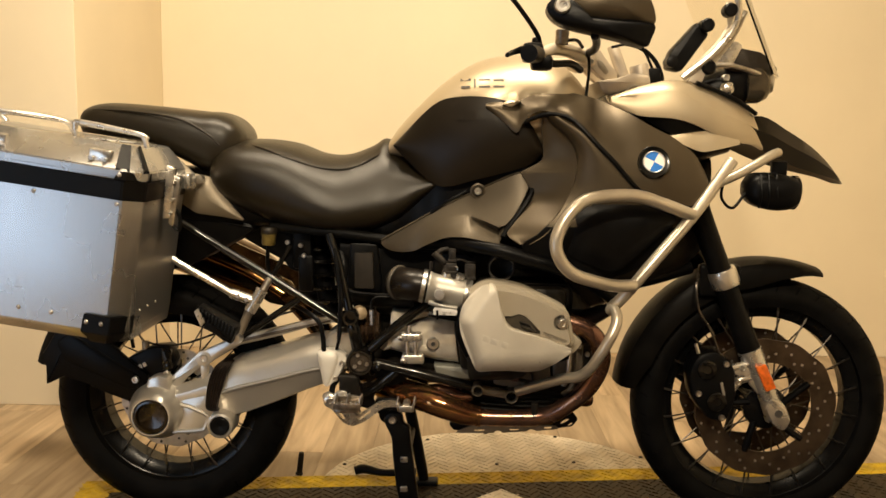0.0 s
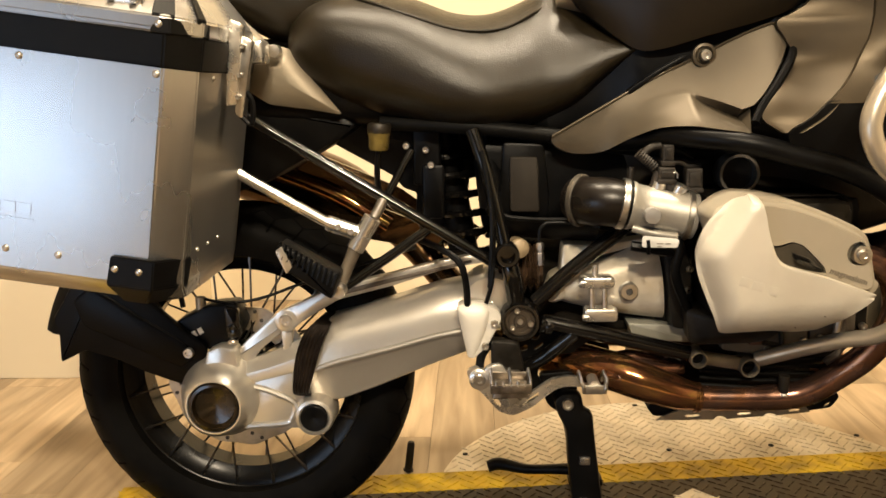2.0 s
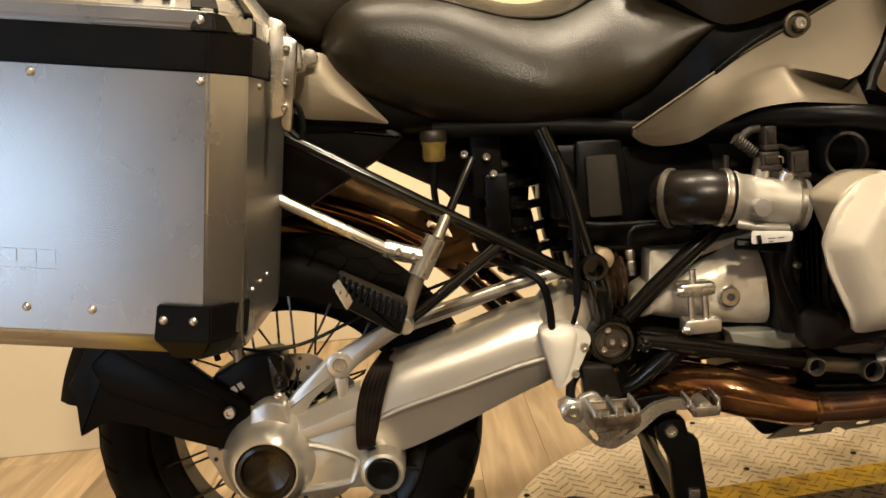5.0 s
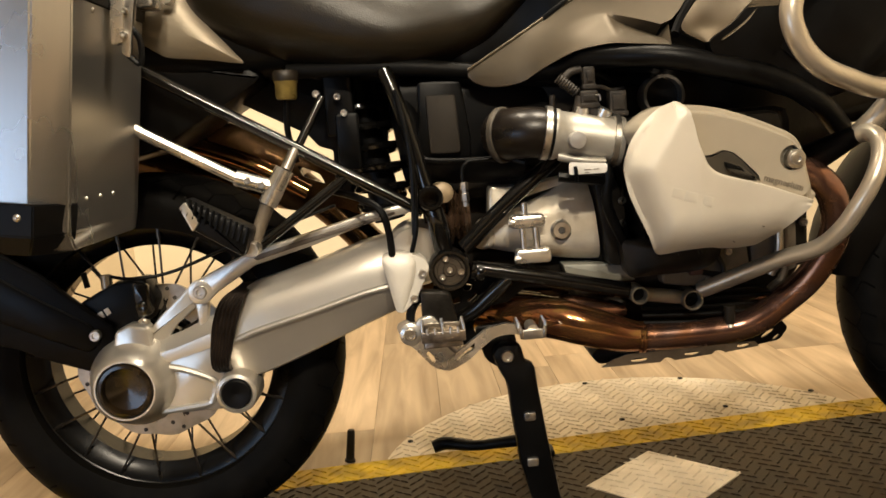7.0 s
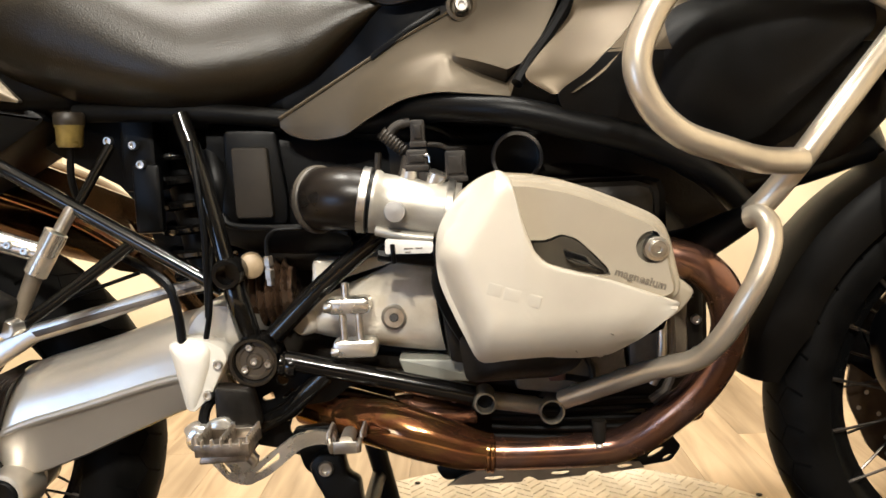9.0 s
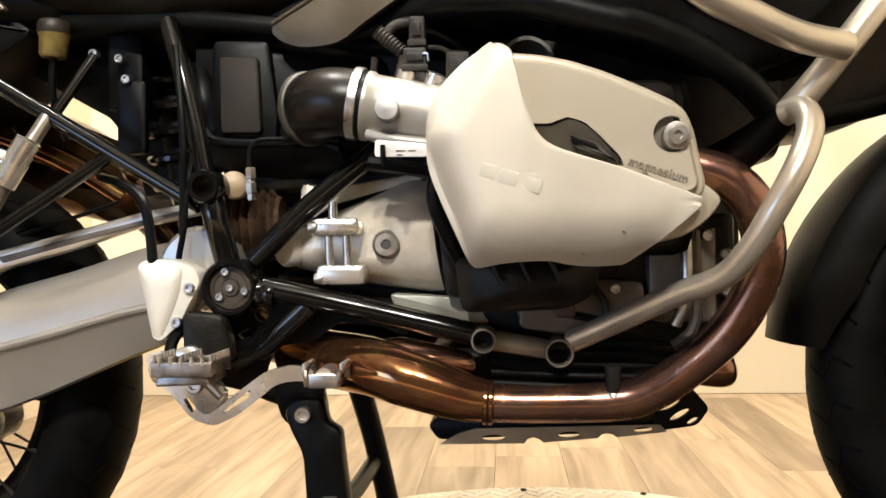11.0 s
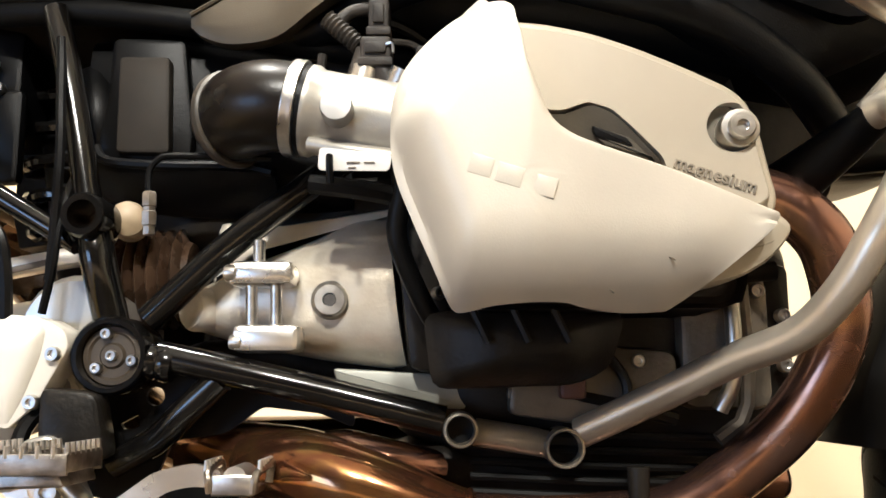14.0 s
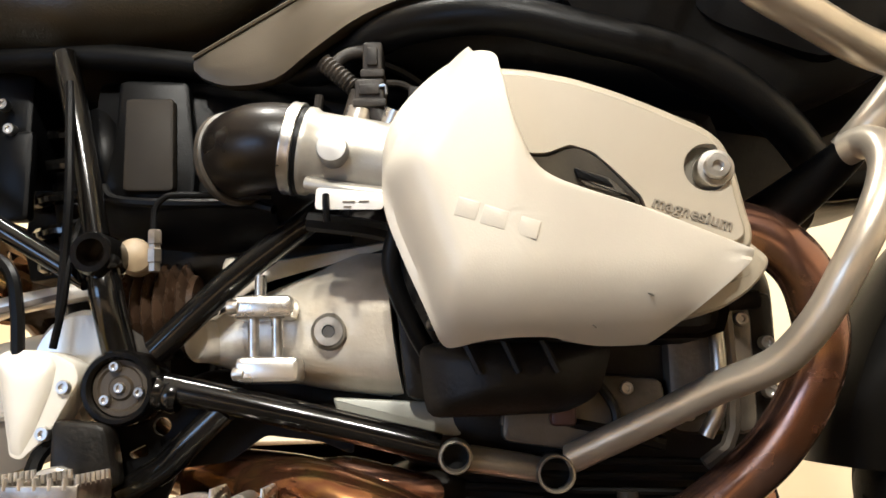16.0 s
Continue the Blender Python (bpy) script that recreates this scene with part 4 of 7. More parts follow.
part("seat_piping", tube([(-0.18, -0.100, 1.036), (-0.09, -0.118, 1.034), (0.03, -0.128, 1.018), (0.10, -0.130, 0.985), (0.13, -0.125, 0.955)], 0.003, 8, 6), VINYL, pill)

# tank
tank = part("fuel_tank", loft_x([(0.535, 0.93, 0.972, 0.10), (0.556, 0.925, 1.003, 0.112), (0.597, 0.92, 1.050, 0.128), (0.679, 0.92, 1.125, 0.165), (0.762, 0.92, 1.171, 0.196), (0.860, 0.92, 1.184, 0.200), (0.940, 0.92, 1.168, 0.195), (0.990, 0.86, 1.130, 0.18), (1.03, 0.90, 1.07, 0.15)], 2.3, 44, 5), BEIGE, bike, "champagne fuel tank with black side panel")
KNEE = [(0.548, 0.957, 0.963, -0.114, -0.114), (0.577, 0.928, 0.992, -0.126, -0.126), (0.617, 0.892, 1.033, -0.146, -0.142), (0.653, 0.868, 1.062, -0.162, -0.156), (0.690, 0.868, 1.073, -0.174, -0.170), (0.750, 0.885, 1.075, -0.186, -0.190), (0.815, 0.902, 1.062, -0.192, -0.203), (0.870, 0.920, 1.010, -0.190, -0.202), (0.903, 0.944, 0.955, -0.182, -0.182)]
blk = part("tank_side_panel", skin(KNEE, 14, 5, 0.017, 1.0, 0.03), TANKBLACK, tank, "satin black tank side panel")


def knee_y(x, z):
    """The face of the tank's side panel at (x, z)."""
    a, b, ya, yb = (float(np.interp(x, [r[0] for r in KNEE], [r[k] for r in KNEE])) for k in (1, 2, 3, 4))
    t = (z - a) / (b - a)
    return ya + (yb - ya) * t - 0.017 * 4 * t * (1 - t)


for x0, x1 in ((0.700, 0.716), (0.721, 0.737), (0.742, 0.758)):
    bm = bmesh.new()
    out = [(x0, 1.021), (x1, 1.021), (x1 + 0.004, 1.041), (x0 + 0.004, 1.041)]
    grid_faces(bm, [[(x, knee_y(x, z) + d, z) for x, z in out] for d in (0.004, -0.0022)])
    part("model_mark", bm, TANKBLACK, blk, "raised model lettering as a plain bar", False)
TANK_ROWS = ((0.597, 0.92, 1.050, 0.128), (0.679, 0.92, 1.125, 0.165), (0.762, 0.92, 1.171, 0.196), (0.860, 0.92, 1.184, 0.200))


def tank_y(x, z):
    """The near side of the tank at (x, z)."""
    xs = [r[0] for r in TANK_ROWS]
    z0, z1, w = (float(np.interp(x, xs, [r[k] for r in TANK_ROWS])) for k in (1, 2, 3))
    q = min(0.99, abs((z - (z0 + z1) / 2) / ((z1 - z0) / 2)))
    bulge = float(np.interp(x, (0.706, 0.728, 0.740, 0.760, 0.790, 0.806), (0.0062, 0.0060, 0.0043, 0.0006, 0.0032, 0.0036)))
    return -w * (1 - q ** 2.3) ** (1 / 2.3) - bulge


for x0, x1, za, zb in ((0.706, 0.730, 1.112, 1.118), (0.708, 0.728, 1.095, 1.100), (0.737, 0.741, 1.096, 1.117), (0.748, 0.774, 1.112, 1.116), (0.748, 0.774, 1.096, 1.100), (0.781, 0.806, 1.111, 1.115), (0.781, 0.806, 1.096, 1.100)):
    bm = bmesh.new()
    out = [(x0, za), (x1, za), (x1, zb), (x0, zb)]
    grid_faces(bm, [[(x, tank_y(x, z) + d, z) for x, z in out] for d in (0.004, -0.0016)])
    part("model_mark", bm, PRINT_HOLE, tank, "dark model lettering as a plain bar", False)

shroud = part("tank_shroud", skin([(0.764, 1.049, 1.058, -0.204, -0.198), (0.800, 1.022, 1.073, -0.216, -0.190), (0.834, 0.993, 1.083, -0.228, -0.182), (0.850, 1.018, 1.087, -0.232, -0.178), (0.880, 1.041, 1.092, -0.240, -0.174), (0.920, 1.038, 1.092, -0.252, -0.172), (0.953, 1.028, 1.088, -0.262, -0.172), (0.985, 0.998, 1.082, -0.270, -0.176), (1.014, 0.967, 1.074, -0.276, -0.184), (1.049, 0.932, 1.058, -0.280, -0.204), (1.083, 0.893, 1.041, -0.282, -0.226), (1.110, 0.867, 1.025, -0.282, -0.238), (1.145, 0.852, 1.006, -0.281, -0.240), (1.190, 0.840, 0.984, -0.274, -0.238), (1.236, 0.834, 0.950, -0.262, -0.232), (1.258, 0.842, 0.918, -0.252, -0.230), (1.268, 0.870, 0.895, -0.242, -0.234)], 14, 4, 0.010, 1.15), SHROUD, bike, "bronze gunmetal radiator shroud with a round badge")
part("shroud_clip", prism(rounded([(0.800, 1.056), (0.818, 1.070), (0.846, 1.064), (0.822, 1.050)], 0.004, 2), -0.217, -0.195, 0.003), BEIGE, shroud)
panel = part("side_panel", skin([(1.030, 0.900, 0.932, -0.238, -0.248), (1.000, 0.930, 0.980, -0.240, -0.264), (0.970, 0.958, 1.008, -0.245, -0.272), (0.931, 0.970, 1.043, -0.252, -0.277), (0.884, 0.965, 1.086, -0.256, -0.280), (0.860, 0.955, 1.112, -0.259, -0.280), (0.846, 0.948, 1.160, -0.262, -0.276), (0.830, 0.940, 1.208, -0.266, -0.266), (0.810, 0.926, 1.210, -0.273, -0.260), (0.785, 0.902, 1.206, -0.282, -0.256)], 14, 4, 0.010, 0.8, 0.02, True), SHROUD, bike, "bronze gunmetal plastic side panel")
part("lower_cowl", skin([(0.789, 0.905, 1.206, -0.281, -0.255), (0.766, 0.880, 1.190, -0.284, -0.252), (0.745, 0.850, 1.172, -0.282, -0.250), (0.725, 0.856, 1.150, -0.276, -0.246), (0.705, 0.880, 1.135, -0.270, -0.243), (0.688, 0.915, 1.116, -0.266, -0.240), (0.668, 0.949, 1.075, -0.260, -0.236), (0.655, 1.000, 1.040, -0.250, -0.230)], 12, 4, 0.008, 0.8, 0.02, True), PLASTIC, panel, "black plastic lower edge")
part("inner_panel", skin([(1.026, 0.893, 0.908, -0.222, -0.233), (0.993, 0.893, 0.944, -0.214, -0.238), (0.965, 0.896, 0.962, -0.209, -0.241), (0.934, 0.896, 0.972, -0.206, -0.246), (0.916, 0.872, 0.975, -0.202, -0.249), (0.903, 0.850, 0.974, -0.200, -0.251), (0.880, 0.862, 0.970, -0.204, -0.254), (0.846, 0.876, 0.960, -0.210, -0.262), (0.812, 0.852, 0.941, -0.230, -0.272), (0.785, 0.828, 0.917, -0.250, -0.281), (0.764, 0.816, 0.897, -0.264, -0.285), (0.744, 0.842, 0.866, -0.274, -0.285)], 14, 4, -0.005, 1.0, 0.015, True), SHROUD, panel)
bm = tube([(0.850, -0.226, 1.016), (0.890, -0.243, 1.033), (0.920, -0.250, 1.035), (0.953, -0.260, 1.025), (0.985, -0.270, 0.995), (1.014, -0.276, 0.964), (1.049, -0.280, 0.929), (1.083, -0.282, 0.890), (1.112, -0.282, 0.863), (1.145, -0.280, 0.849), (1.200, -0.270, 0.833)], 0.0052, 8, 4)
part("panel_gap", bm, PLASTIC, panel)
bm = bmesh.new()
rings = []
WING = [(0.523, 0.727, -0.163, 0.729, -0.1632, 0.731, -0.1635, 0.733, -0.164, 0.736, -0.165), (0.535, 0.717, -0.164, 0.721, -0.165, 0.727, -0.166, 0.734, -0.166, 0.743, -0.166), (0.560, 0.710, -0.166, 0.716, -0.167, 0.726, -0.168, 0.740, -0.168, 0.757, -0.167), (0.600, 0.713, -0.174, 0.720, -0.174, 0.735, -0.173, 0.757, -0.171, 0.780, -0.169), (0.634, 0.731, -0.190, 0.739, -0.187, 0.756, -0.182, 0.776, -0.177, 0.800, -0.170),
        (0.674, 0.749, -0.212, 0.757, -0.205, 0.774, -0.194, 0.793, -0.183, 0.822, -0.171), (0.707, 0.754, -0.234, 0.763, -0.224, 0.786, -0.200, 0.802, -0.188, 0.838, -0.172), (0.727, 0.754, -0.247, 0.763, -0.234, 0.796, -0.198, 0.802, -0.193, 0.847, -0.173), (0.742, 0.752, -0.254, 0.761, -0.239, 0.789, -0.196, 0.797, -0.199, 0.854, -0.175), (0.770, 0.748, -0.266, 0.757, -0.248, 0.776, -0.196, 0.788, -0.212, 0.868, -0.178), (0.798, 0.744, -0.272, 0.752, -0.252, 0.764, -0.200, 0.777, -0.225, 0.882, -0.181)]
for x, zl, yl, zi, yi, zm, ym, zf, yf, zt, yt in spline(WING, 4):
    ring = []
    for (za, ya), (zb, yb), n in (((zl, yl), (zi, yi), 2), ((zi, yi), (zm, ym), 4), ((zm, ym), (zf, yf), 3), ((zf, yf), (zt, yt), 8)):
        ring += [(x, ya + (yb - ya) * k / n, za + (zb - za) * k / n) for k in range(n)]
    rings.append(ring + [(x, yt, zt), (x, yt + 0.006, zt + 0.002), (x, max(ym, yf) + 0.024, zm), (x, yi + 0.026, zl + 0.004), (x, yl + 0.006, zl - 0.001)])
for x, zf, yf, zt, yt in ((0.814, 0.783, -0.227, 0.889, -0.183), (0.828, 0.798, -0.224, 0.895, -0.185), (0.842, 0.819, -0.219, 0.900, -0.186), (0.856, 0.845, -0.210, 0.903, -0.187), (0.866, 0.868, -0.200, 0.898, -0.188)):
    rings.append([(x, yf + 0.02, zf + 0.001)] * 8 + [(x, yf + 0.003, zf)] + [(x, yf + (yt - yf) * k / 8, zf + (zt - zf) * k / 8) for k in range(8)] + [(x, yt, zt), (x, yt + 0.006, zt + 0.002), (x, yf + 0.024, zf + 0.002), (x, yf + 0.023, zf + 0.001), (x, yf + 0.022, zf)])
grid_faces(bm, rings)
cover_side = part("side_cover", bm, GREYLIGHT, bike, "warm gunmetal side cover with a flared wing below the tank", True, 28)
part("cover_edge", tube([(0.523, -0.166, 0.737), (0.600, -0.170, 0.781), (0.674, -0.172, 0.823), (0.735, -0.175, 0.852), (0.798, -0.182, 0.883), (0.836, -0.187, 0.899), (0.856, -0.188, 0.903)], 0.0022, 6, 4), GREYLIGHT, cover_side)
part("cover_slot", prism(rounded([(0.640, 0.800), (0.690, 0.832), (0.725, 0.853), (0.722, 0.858), (0.685, 0.838), (0.638, 0.807)], 0.001, 1), -0.174, -0.150, 0.0008), PLASTIC, cover_side)
# black strip added for the dark slot between cover and inner panel
part("slot_strip", tube([(0.852, -0.180, 0.908), (0.872, -0.190, 0.885), (0.876, -0.200, 0.868), (0.868, -0.212, 0.846), (0.846, -0.228, 0.812), (0.822, -0.245, 0.782), (0.806, -0.262, 0.758)], 0.0068, 8, 5), PLASTIC, cover_side)
part("cowl_edge", tube([(0.600, -0.135, 0.728), (0.660, -0.165, 0.732), (0.705, -0.212, 0.738), (0.750, -0.245, 0.735), (0.800, -0.264, 0.728), (0.860, -0.268, 0.712), (0.950, -0.264, 0.685), (1.020, -0.236, 0.648), (1.070, -0.195, 0.610)], 0.0165, 14, 5), PLASTIC, cover_side, "satin black lower edge under the side cover")
bolt((0.750, -0.190, 0.857), 0.0085, parent=cover_side)
part("screw_dish", lathe([(0.018, -0.004), (0.018, 0.004), (0.014, 0.005), (0.011, 0.001), (0.0, 0.001)], (0.750, -0.180, 0.857), (0, -1, 0), 24), GREYLIGHT, cover_side)
part("inner_cowl", loft_x([(0.52, 0.72, 0.80, 0.12), (0.60, 0.72, 0.90, 0.125), (0.66, 0.72, 0.95, 0.150), (0.74, 0.71, 0.985, 0.158), (0.84, 0.70, 1.01, 0.168), (1.0, 0.66, 1.02, 0.190), (1.12, 0.67, 0.95, 0.20), (1.22, 0.74, 0.92, 0.17)], 4), PLASTIC, bike)
part("oil_cooler_grille", shell(rounded([(0.950, 0.720), (1.060, 0.678), (1.195, 0.800), (1.185, 0.835), (1.080, 0.848), (0.975, 0.835), (0.935, 0.780)], 0.03, 4), -0.272, -0.290, 0.03, 6, 2.4), PLASTIC, bike, "recessed black cooler intake")
badge = part("badge", lathe([(0.037, -0.012), (0.037, 0.002), (0.034, 0.005), (0.030, 0.004)], (1.136, -0.2745, 0.931), (0, -1, 0.30), 40), BLACK, shroud, "round enamel badge in quarters")
for q in range(4):
    bm = bmesh.new()
    c = bm.verts.new((0, 0, 0))
    vs = [bm.verts.new((0.0225 * math.cos(radians(90 * q + 62 + 9 * k)), 0, 0.0225 * math.sin(radians(90 * q + 62 + 9 * k)))) for k in range(11)]
    for a, b in zip(vs, vs[1:]):
        bm.faces.new((c, a, b))
    ob = part("badge_quarter", bm, BLUE if q % 2 == 0 else WHITE, badge, "", False)
    ob.location = (1.136, -0.2800, 0.9327)
    ob.rotation_euler = (radians(-16.7), 0, 0)
part("badge_ring", lathe([(0.0245, 0.0), (0.0245, 0.0065), (0.0235, 0.0072), (0.0225, 0.0065), (0.0225, 0.0)], (1.136, -0.2745, 0.931), (0, -1, 0.30), 40), STEEL, badge)

# crash bars
crash = part("crash_bar", tube([(1.325, -0.225, 0.935), (1.240, -0.268, 0.826), (1.173, -0.292, 0.750), (1.134, -0.302, 0.706), (1.098, -0.306, 0.662), (1.070, -0.298, 0.626), (1.052, -0.284, 0.604)], 0.0135, 18, 5), BARS, bike, "grey tubular crash bars")
part("crash_loop", tube([(1.094, -0.316, 0.660), (1.044, -0.342, 0.664), (0.998, -0.366, 0.677), (0.951, -0.388, 0.695), (0.920, -0.398, 0.727), (0.911, -0.398, 0.770), (0.940, -0.388, 0.826), (0.985, -0.370, 0.855), (1.080, -0.342, 0.861), (1.150, -0.318, 0.842), (1.226, -0.278, 0.815)], 0.0140, 18, 6), BARS, crash)
part("crash_arm", tube([(1.290, -0.245, 0.885), (1.345, -0.235, 0.910), (1.415, -0.215, 0.948), (1.44, -0.19, 0.955)], 0.0105, 14, 5), BARS, crash)
part("crash_lower", tube([(0.852, -0.185, 0.378), (0.909, -0.225, 0.408), (0.951, -0.262, 0.432), (0.985, -0.298, 0.449), (1.005, -0.325, 0.476), (1.021, -0.343, 0.510), (1.039, -0.348, 0.545), (1.054, -0.338, 0.576), (1.057, -0.326, 0.596), (1.053, -0.310, 0.604), (1.046, -0.298, 0.602)], 0.0122, 18, 6), BARS, crash)
part("bar_bracket", tube([(1.056, -0.290, 0.606), (1.040, -0.255, 0.590), (1.010, -0.215, 0.566), (0.985, -0.17, 0.552)], [0.012, 0.017, 0.022, 0.026], 16, 3), PLASTIC, crash)
part("crash_link", tube([(0.768, -0.176, 0.3785), (0.826, -0.176, 0.3690)], 0.0112, 16, 1, False), SOCKET, crash)
for x, z, r in ((0.757, 0.3805, 0.0140), (0.838, 0.3665, 0.0158)):
    part("bar_socket", lathe([(r, -0.022), (r, 0.020), (r - 0.0008, 0.0222), (r - 0.0026, 0.0225), (r - 0.0034, 0.020), (r - 0.0036, -0.018)], (x, -0.176, z), (0, -1, 0), 28), SOCKET, crash)
    part("socket_hole", lathe([(r - 0.0035, -0.01), (r - 0.0035, 0.004), (0.0, 0.002)], (x, -0.176, z), (0, -1, 0), 24), PLASTIC, crash)

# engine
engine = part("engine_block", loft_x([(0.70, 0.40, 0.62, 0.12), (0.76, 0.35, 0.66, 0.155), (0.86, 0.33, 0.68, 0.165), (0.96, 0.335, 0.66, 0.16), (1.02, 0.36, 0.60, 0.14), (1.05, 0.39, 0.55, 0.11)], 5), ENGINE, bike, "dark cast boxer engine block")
case = part("crankcase", prism(rounded([(0.795, 0.392), (0.800, 0.440), (0.850, 0.448), (0.930, 0.442), (0.935, 0.398), (0.880, 0.380)], 0.008, 3), -0.180, -0.15, 0.004), ENGINEGREY, engine)
for x, z in ((0.808, 0.432), (0.845, 0.438), (0.900, 0.434), (0.925, 0.408), (0.868, 0.392)):
    bolt((x, -0.180, z), 0.0055, parent=case)
part("sensor_plug", box((0.835, -0.196, 0.404), (0.856, -0.178, 0.430), 0.004), surface("rust_brown_plastic", (0.06, 0.02, 0.012), 0.5), case)
part("case_rib", tube([(0.870, -0.182, 0.446), (0.888, -0.184, 0.420), (0.890, -0.184, 0.396)], 0.004, 8, 4), ENGINE, case)
part("engine_front", box((0.935, -0.178, 0.395), (1.010, -0.10, 0.505), 0.012), ENGINEGREY, engine)
part("engine_side", box((1.005, -0.165, 0.400), (1.032, -0.10, 0.515), 0.008), ENGINE, engine)
for x, z in ((0.950, 0.488), (0.998, 0.490), (0.950, 0.412), (1.018, 0.470), (1.018, 0.430)):
    bolt((x, -0.180, z), 0.006, parent=engine)
part("oil_pipe", tube([(0.972, -0.184, 0.512), (0.974, -0.192, 0.470), (0.972, -0.192, 0.420), (0.962, -0.186, 0.395)], 0.0065, 10, 5), STEEL, engine)
part("oil_union", tube([(0.975, -0.186, 0.503), (1.012, -0.186, 0.506)], 0.008, 12, 1, False), ENGINE, engine)
part("engine_rib", tube([(0.985, -0.182, 0.50), (0.985, -0.184, 0.40), (0.96, -0.184, 0.372)], 0.006, 8, 3), ENGINEGREY, engine)
part("engine_rib", tube([(0.80, -0.17, 0.41), (0.86, -0.176, 0.405), (0.93, -0.176, 0.388)], 0.006, 8, 3), ENGINE, engine)
for x, z, r in ((0.805, 0.408, 0.010), (0.868, 0.415, 0.009), (0.905, 0.408, 0.012), (0.83, 0.395, 0.007)):
    part("plug", lathe([(r, -0.02), (r, 0.006), (r * 0.7, 0.008), (r * 0.5, 0.003), (0, 0.003)], (x, -0.170, z), (0, -1, 0), 18), ENGINEGREY, engine)
for k in range(5):
    z = 0.402 - 0.012 * k
    part("sump_fin", tube([(0.765, -0.172, z - 0.022), (0.86, -0.178, z - 0.026), (0.975, -0.165, z - 0.030)], 0.0036, 8, 3), FRAMEDULL, engine)
part("sensor", tube([(0.895, -0.19, 0.352), (0.895, -0.19, 0.318)], [0.009, 0.0075], 12, 1, False), ENGINE, engine)
part("sensor_tip", lathe([(0.0085, -0.002), (0.0085, 0.003), (0.006, 0.005), (0, 0.005)], (0.895, -0.19, 0.320), (0, -0.4, -1), 14), STEEL, engine)
part("cylinder", box((0.765, -0.27, 0.485), (0.955, -0.14, 0.645), 0.02), ENGINE, engine)
for k in range(6):
    y = -0.16 - 0.016 * k
    part("cooling_fin", box((0.750, y, 0.470), (0.968, y + 0.005, 0.650), 0.02), ENGINE, engine)
ig = part("plug_cover", shell(rounded([(0.728, 0.470), (0.800, 0.478), (0.885, 0.470), (0.872, 0.428), (0.845, 0.415), (0.735, 0.412)], 0.012, 3), -0.215, -0.242, 0.04, 6, 2.2), ENGINE, engine, "black plastic spark plug cover with ribs")
for k in range(3):
    x = 0.765 + 0.03 * k
    part("cover_rib", tube([(x, -0.244, 0.472), (x + 0.012, -0.244, 0.446)], 0.003, 6, 1, False), ENGINE, ig)

# valve cover
def inset_loop(loop, d):
    """A closed (x, z) loop moved inwards by d."""
    pts = [np.array(p, float) for p in loop]
    n = len(pts)
    sgn = 1 if sum(pts[i][0] * pts[(i + 1) % n][1] - pts[(i + 1) % n][0] * pts[i][1] for i in range(n)) > 0 else -1
    out = []
    for i in range(n):
        v = pts[(i + 1) % n] - pts[i - 1]
        out.append(pts[i] + np.array((-v[1], v[0])) / (np.linalg.norm(v) or 1) * sgn * d)
    return out


HEAD = rounded([(0.735, 0.640), (0.757, 0.656), (0.776, 0.662), (0.793, 0.661), (0.815, 0.659), (0.845, 0.6525), (0.875, 0.642), (0.905, 0.629), (0.938, 0.613), (0.950, 0.602), (0.957, 0.582), (0.962, 0.555), (0.966, 0.538), (0.964, 0.527), (0.955, 0.519),
                (0.930, 0.514), (0.890, 0.514), (0.840, 0.514), (0.795, 0.516), (0.775, 0.530), (0.760, 0.556), (0.748, 0.583), (0.737, 0.612), (0.730, 0.630)], 0.008, 3)
VENT = rounded([(0.808, 0.593), (0.823, 0.592), (0.840, 0.598), (0.855, 0.593), (0.867, 0.582), (0.887, 0.561), (0.890, 0.552), (0.862, 0.556), (0.826, 0.567), (0.813, 0.580)], 0.003, 2)
FACE_Y = -0.3405
bm = bmesh.new()
grid_faces(bm, [[(p[0], y, p[1]) for p in inset_loop(HEAD, d)] for d, y in ((0.0, -0.245), (0.0, -0.3215), (0.0012, -0.3245), (0.0030, -0.3262), (0.0062, -0.3268), (0.0075, -0.3285), (0.0090, -0.3350), (0.0100, -0.3372))], True, (True, False))
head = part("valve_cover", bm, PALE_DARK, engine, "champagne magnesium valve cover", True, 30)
face = inset_loop(HEAD, 0.0100)
bm = plate([tuple(p) for p in inset_loop(HEAD, 0.0118)], [VENT, ring_hole(0.9330, 0.5800, 0.0166, 32)], FACE_Y, -0.331)
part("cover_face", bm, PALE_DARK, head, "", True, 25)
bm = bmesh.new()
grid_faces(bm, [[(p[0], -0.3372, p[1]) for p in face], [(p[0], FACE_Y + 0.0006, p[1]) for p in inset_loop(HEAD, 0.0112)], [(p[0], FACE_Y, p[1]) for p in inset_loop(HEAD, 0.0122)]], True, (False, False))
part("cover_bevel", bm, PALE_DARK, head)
# recess floor, coloured dark to deepen the shadow round the bolt
part("cover_well", prism([tuple(p) for p in inset_loop(HEAD, 0.014)], -0.3315, -0.30, 0.001, 1), surface("recess_olive_shade", (0.105, 0.092, 0.066), 0.5, 0.1, 0.12, 9, 0.05, 500), head, "recess floor with its shade put into the colour")
RECESS = surface("recess_grey_plastic", (0.060, 0.052, 0.038), 0.48, 0.0, 0.15, 20, 0.1, 500, specular=0.3)
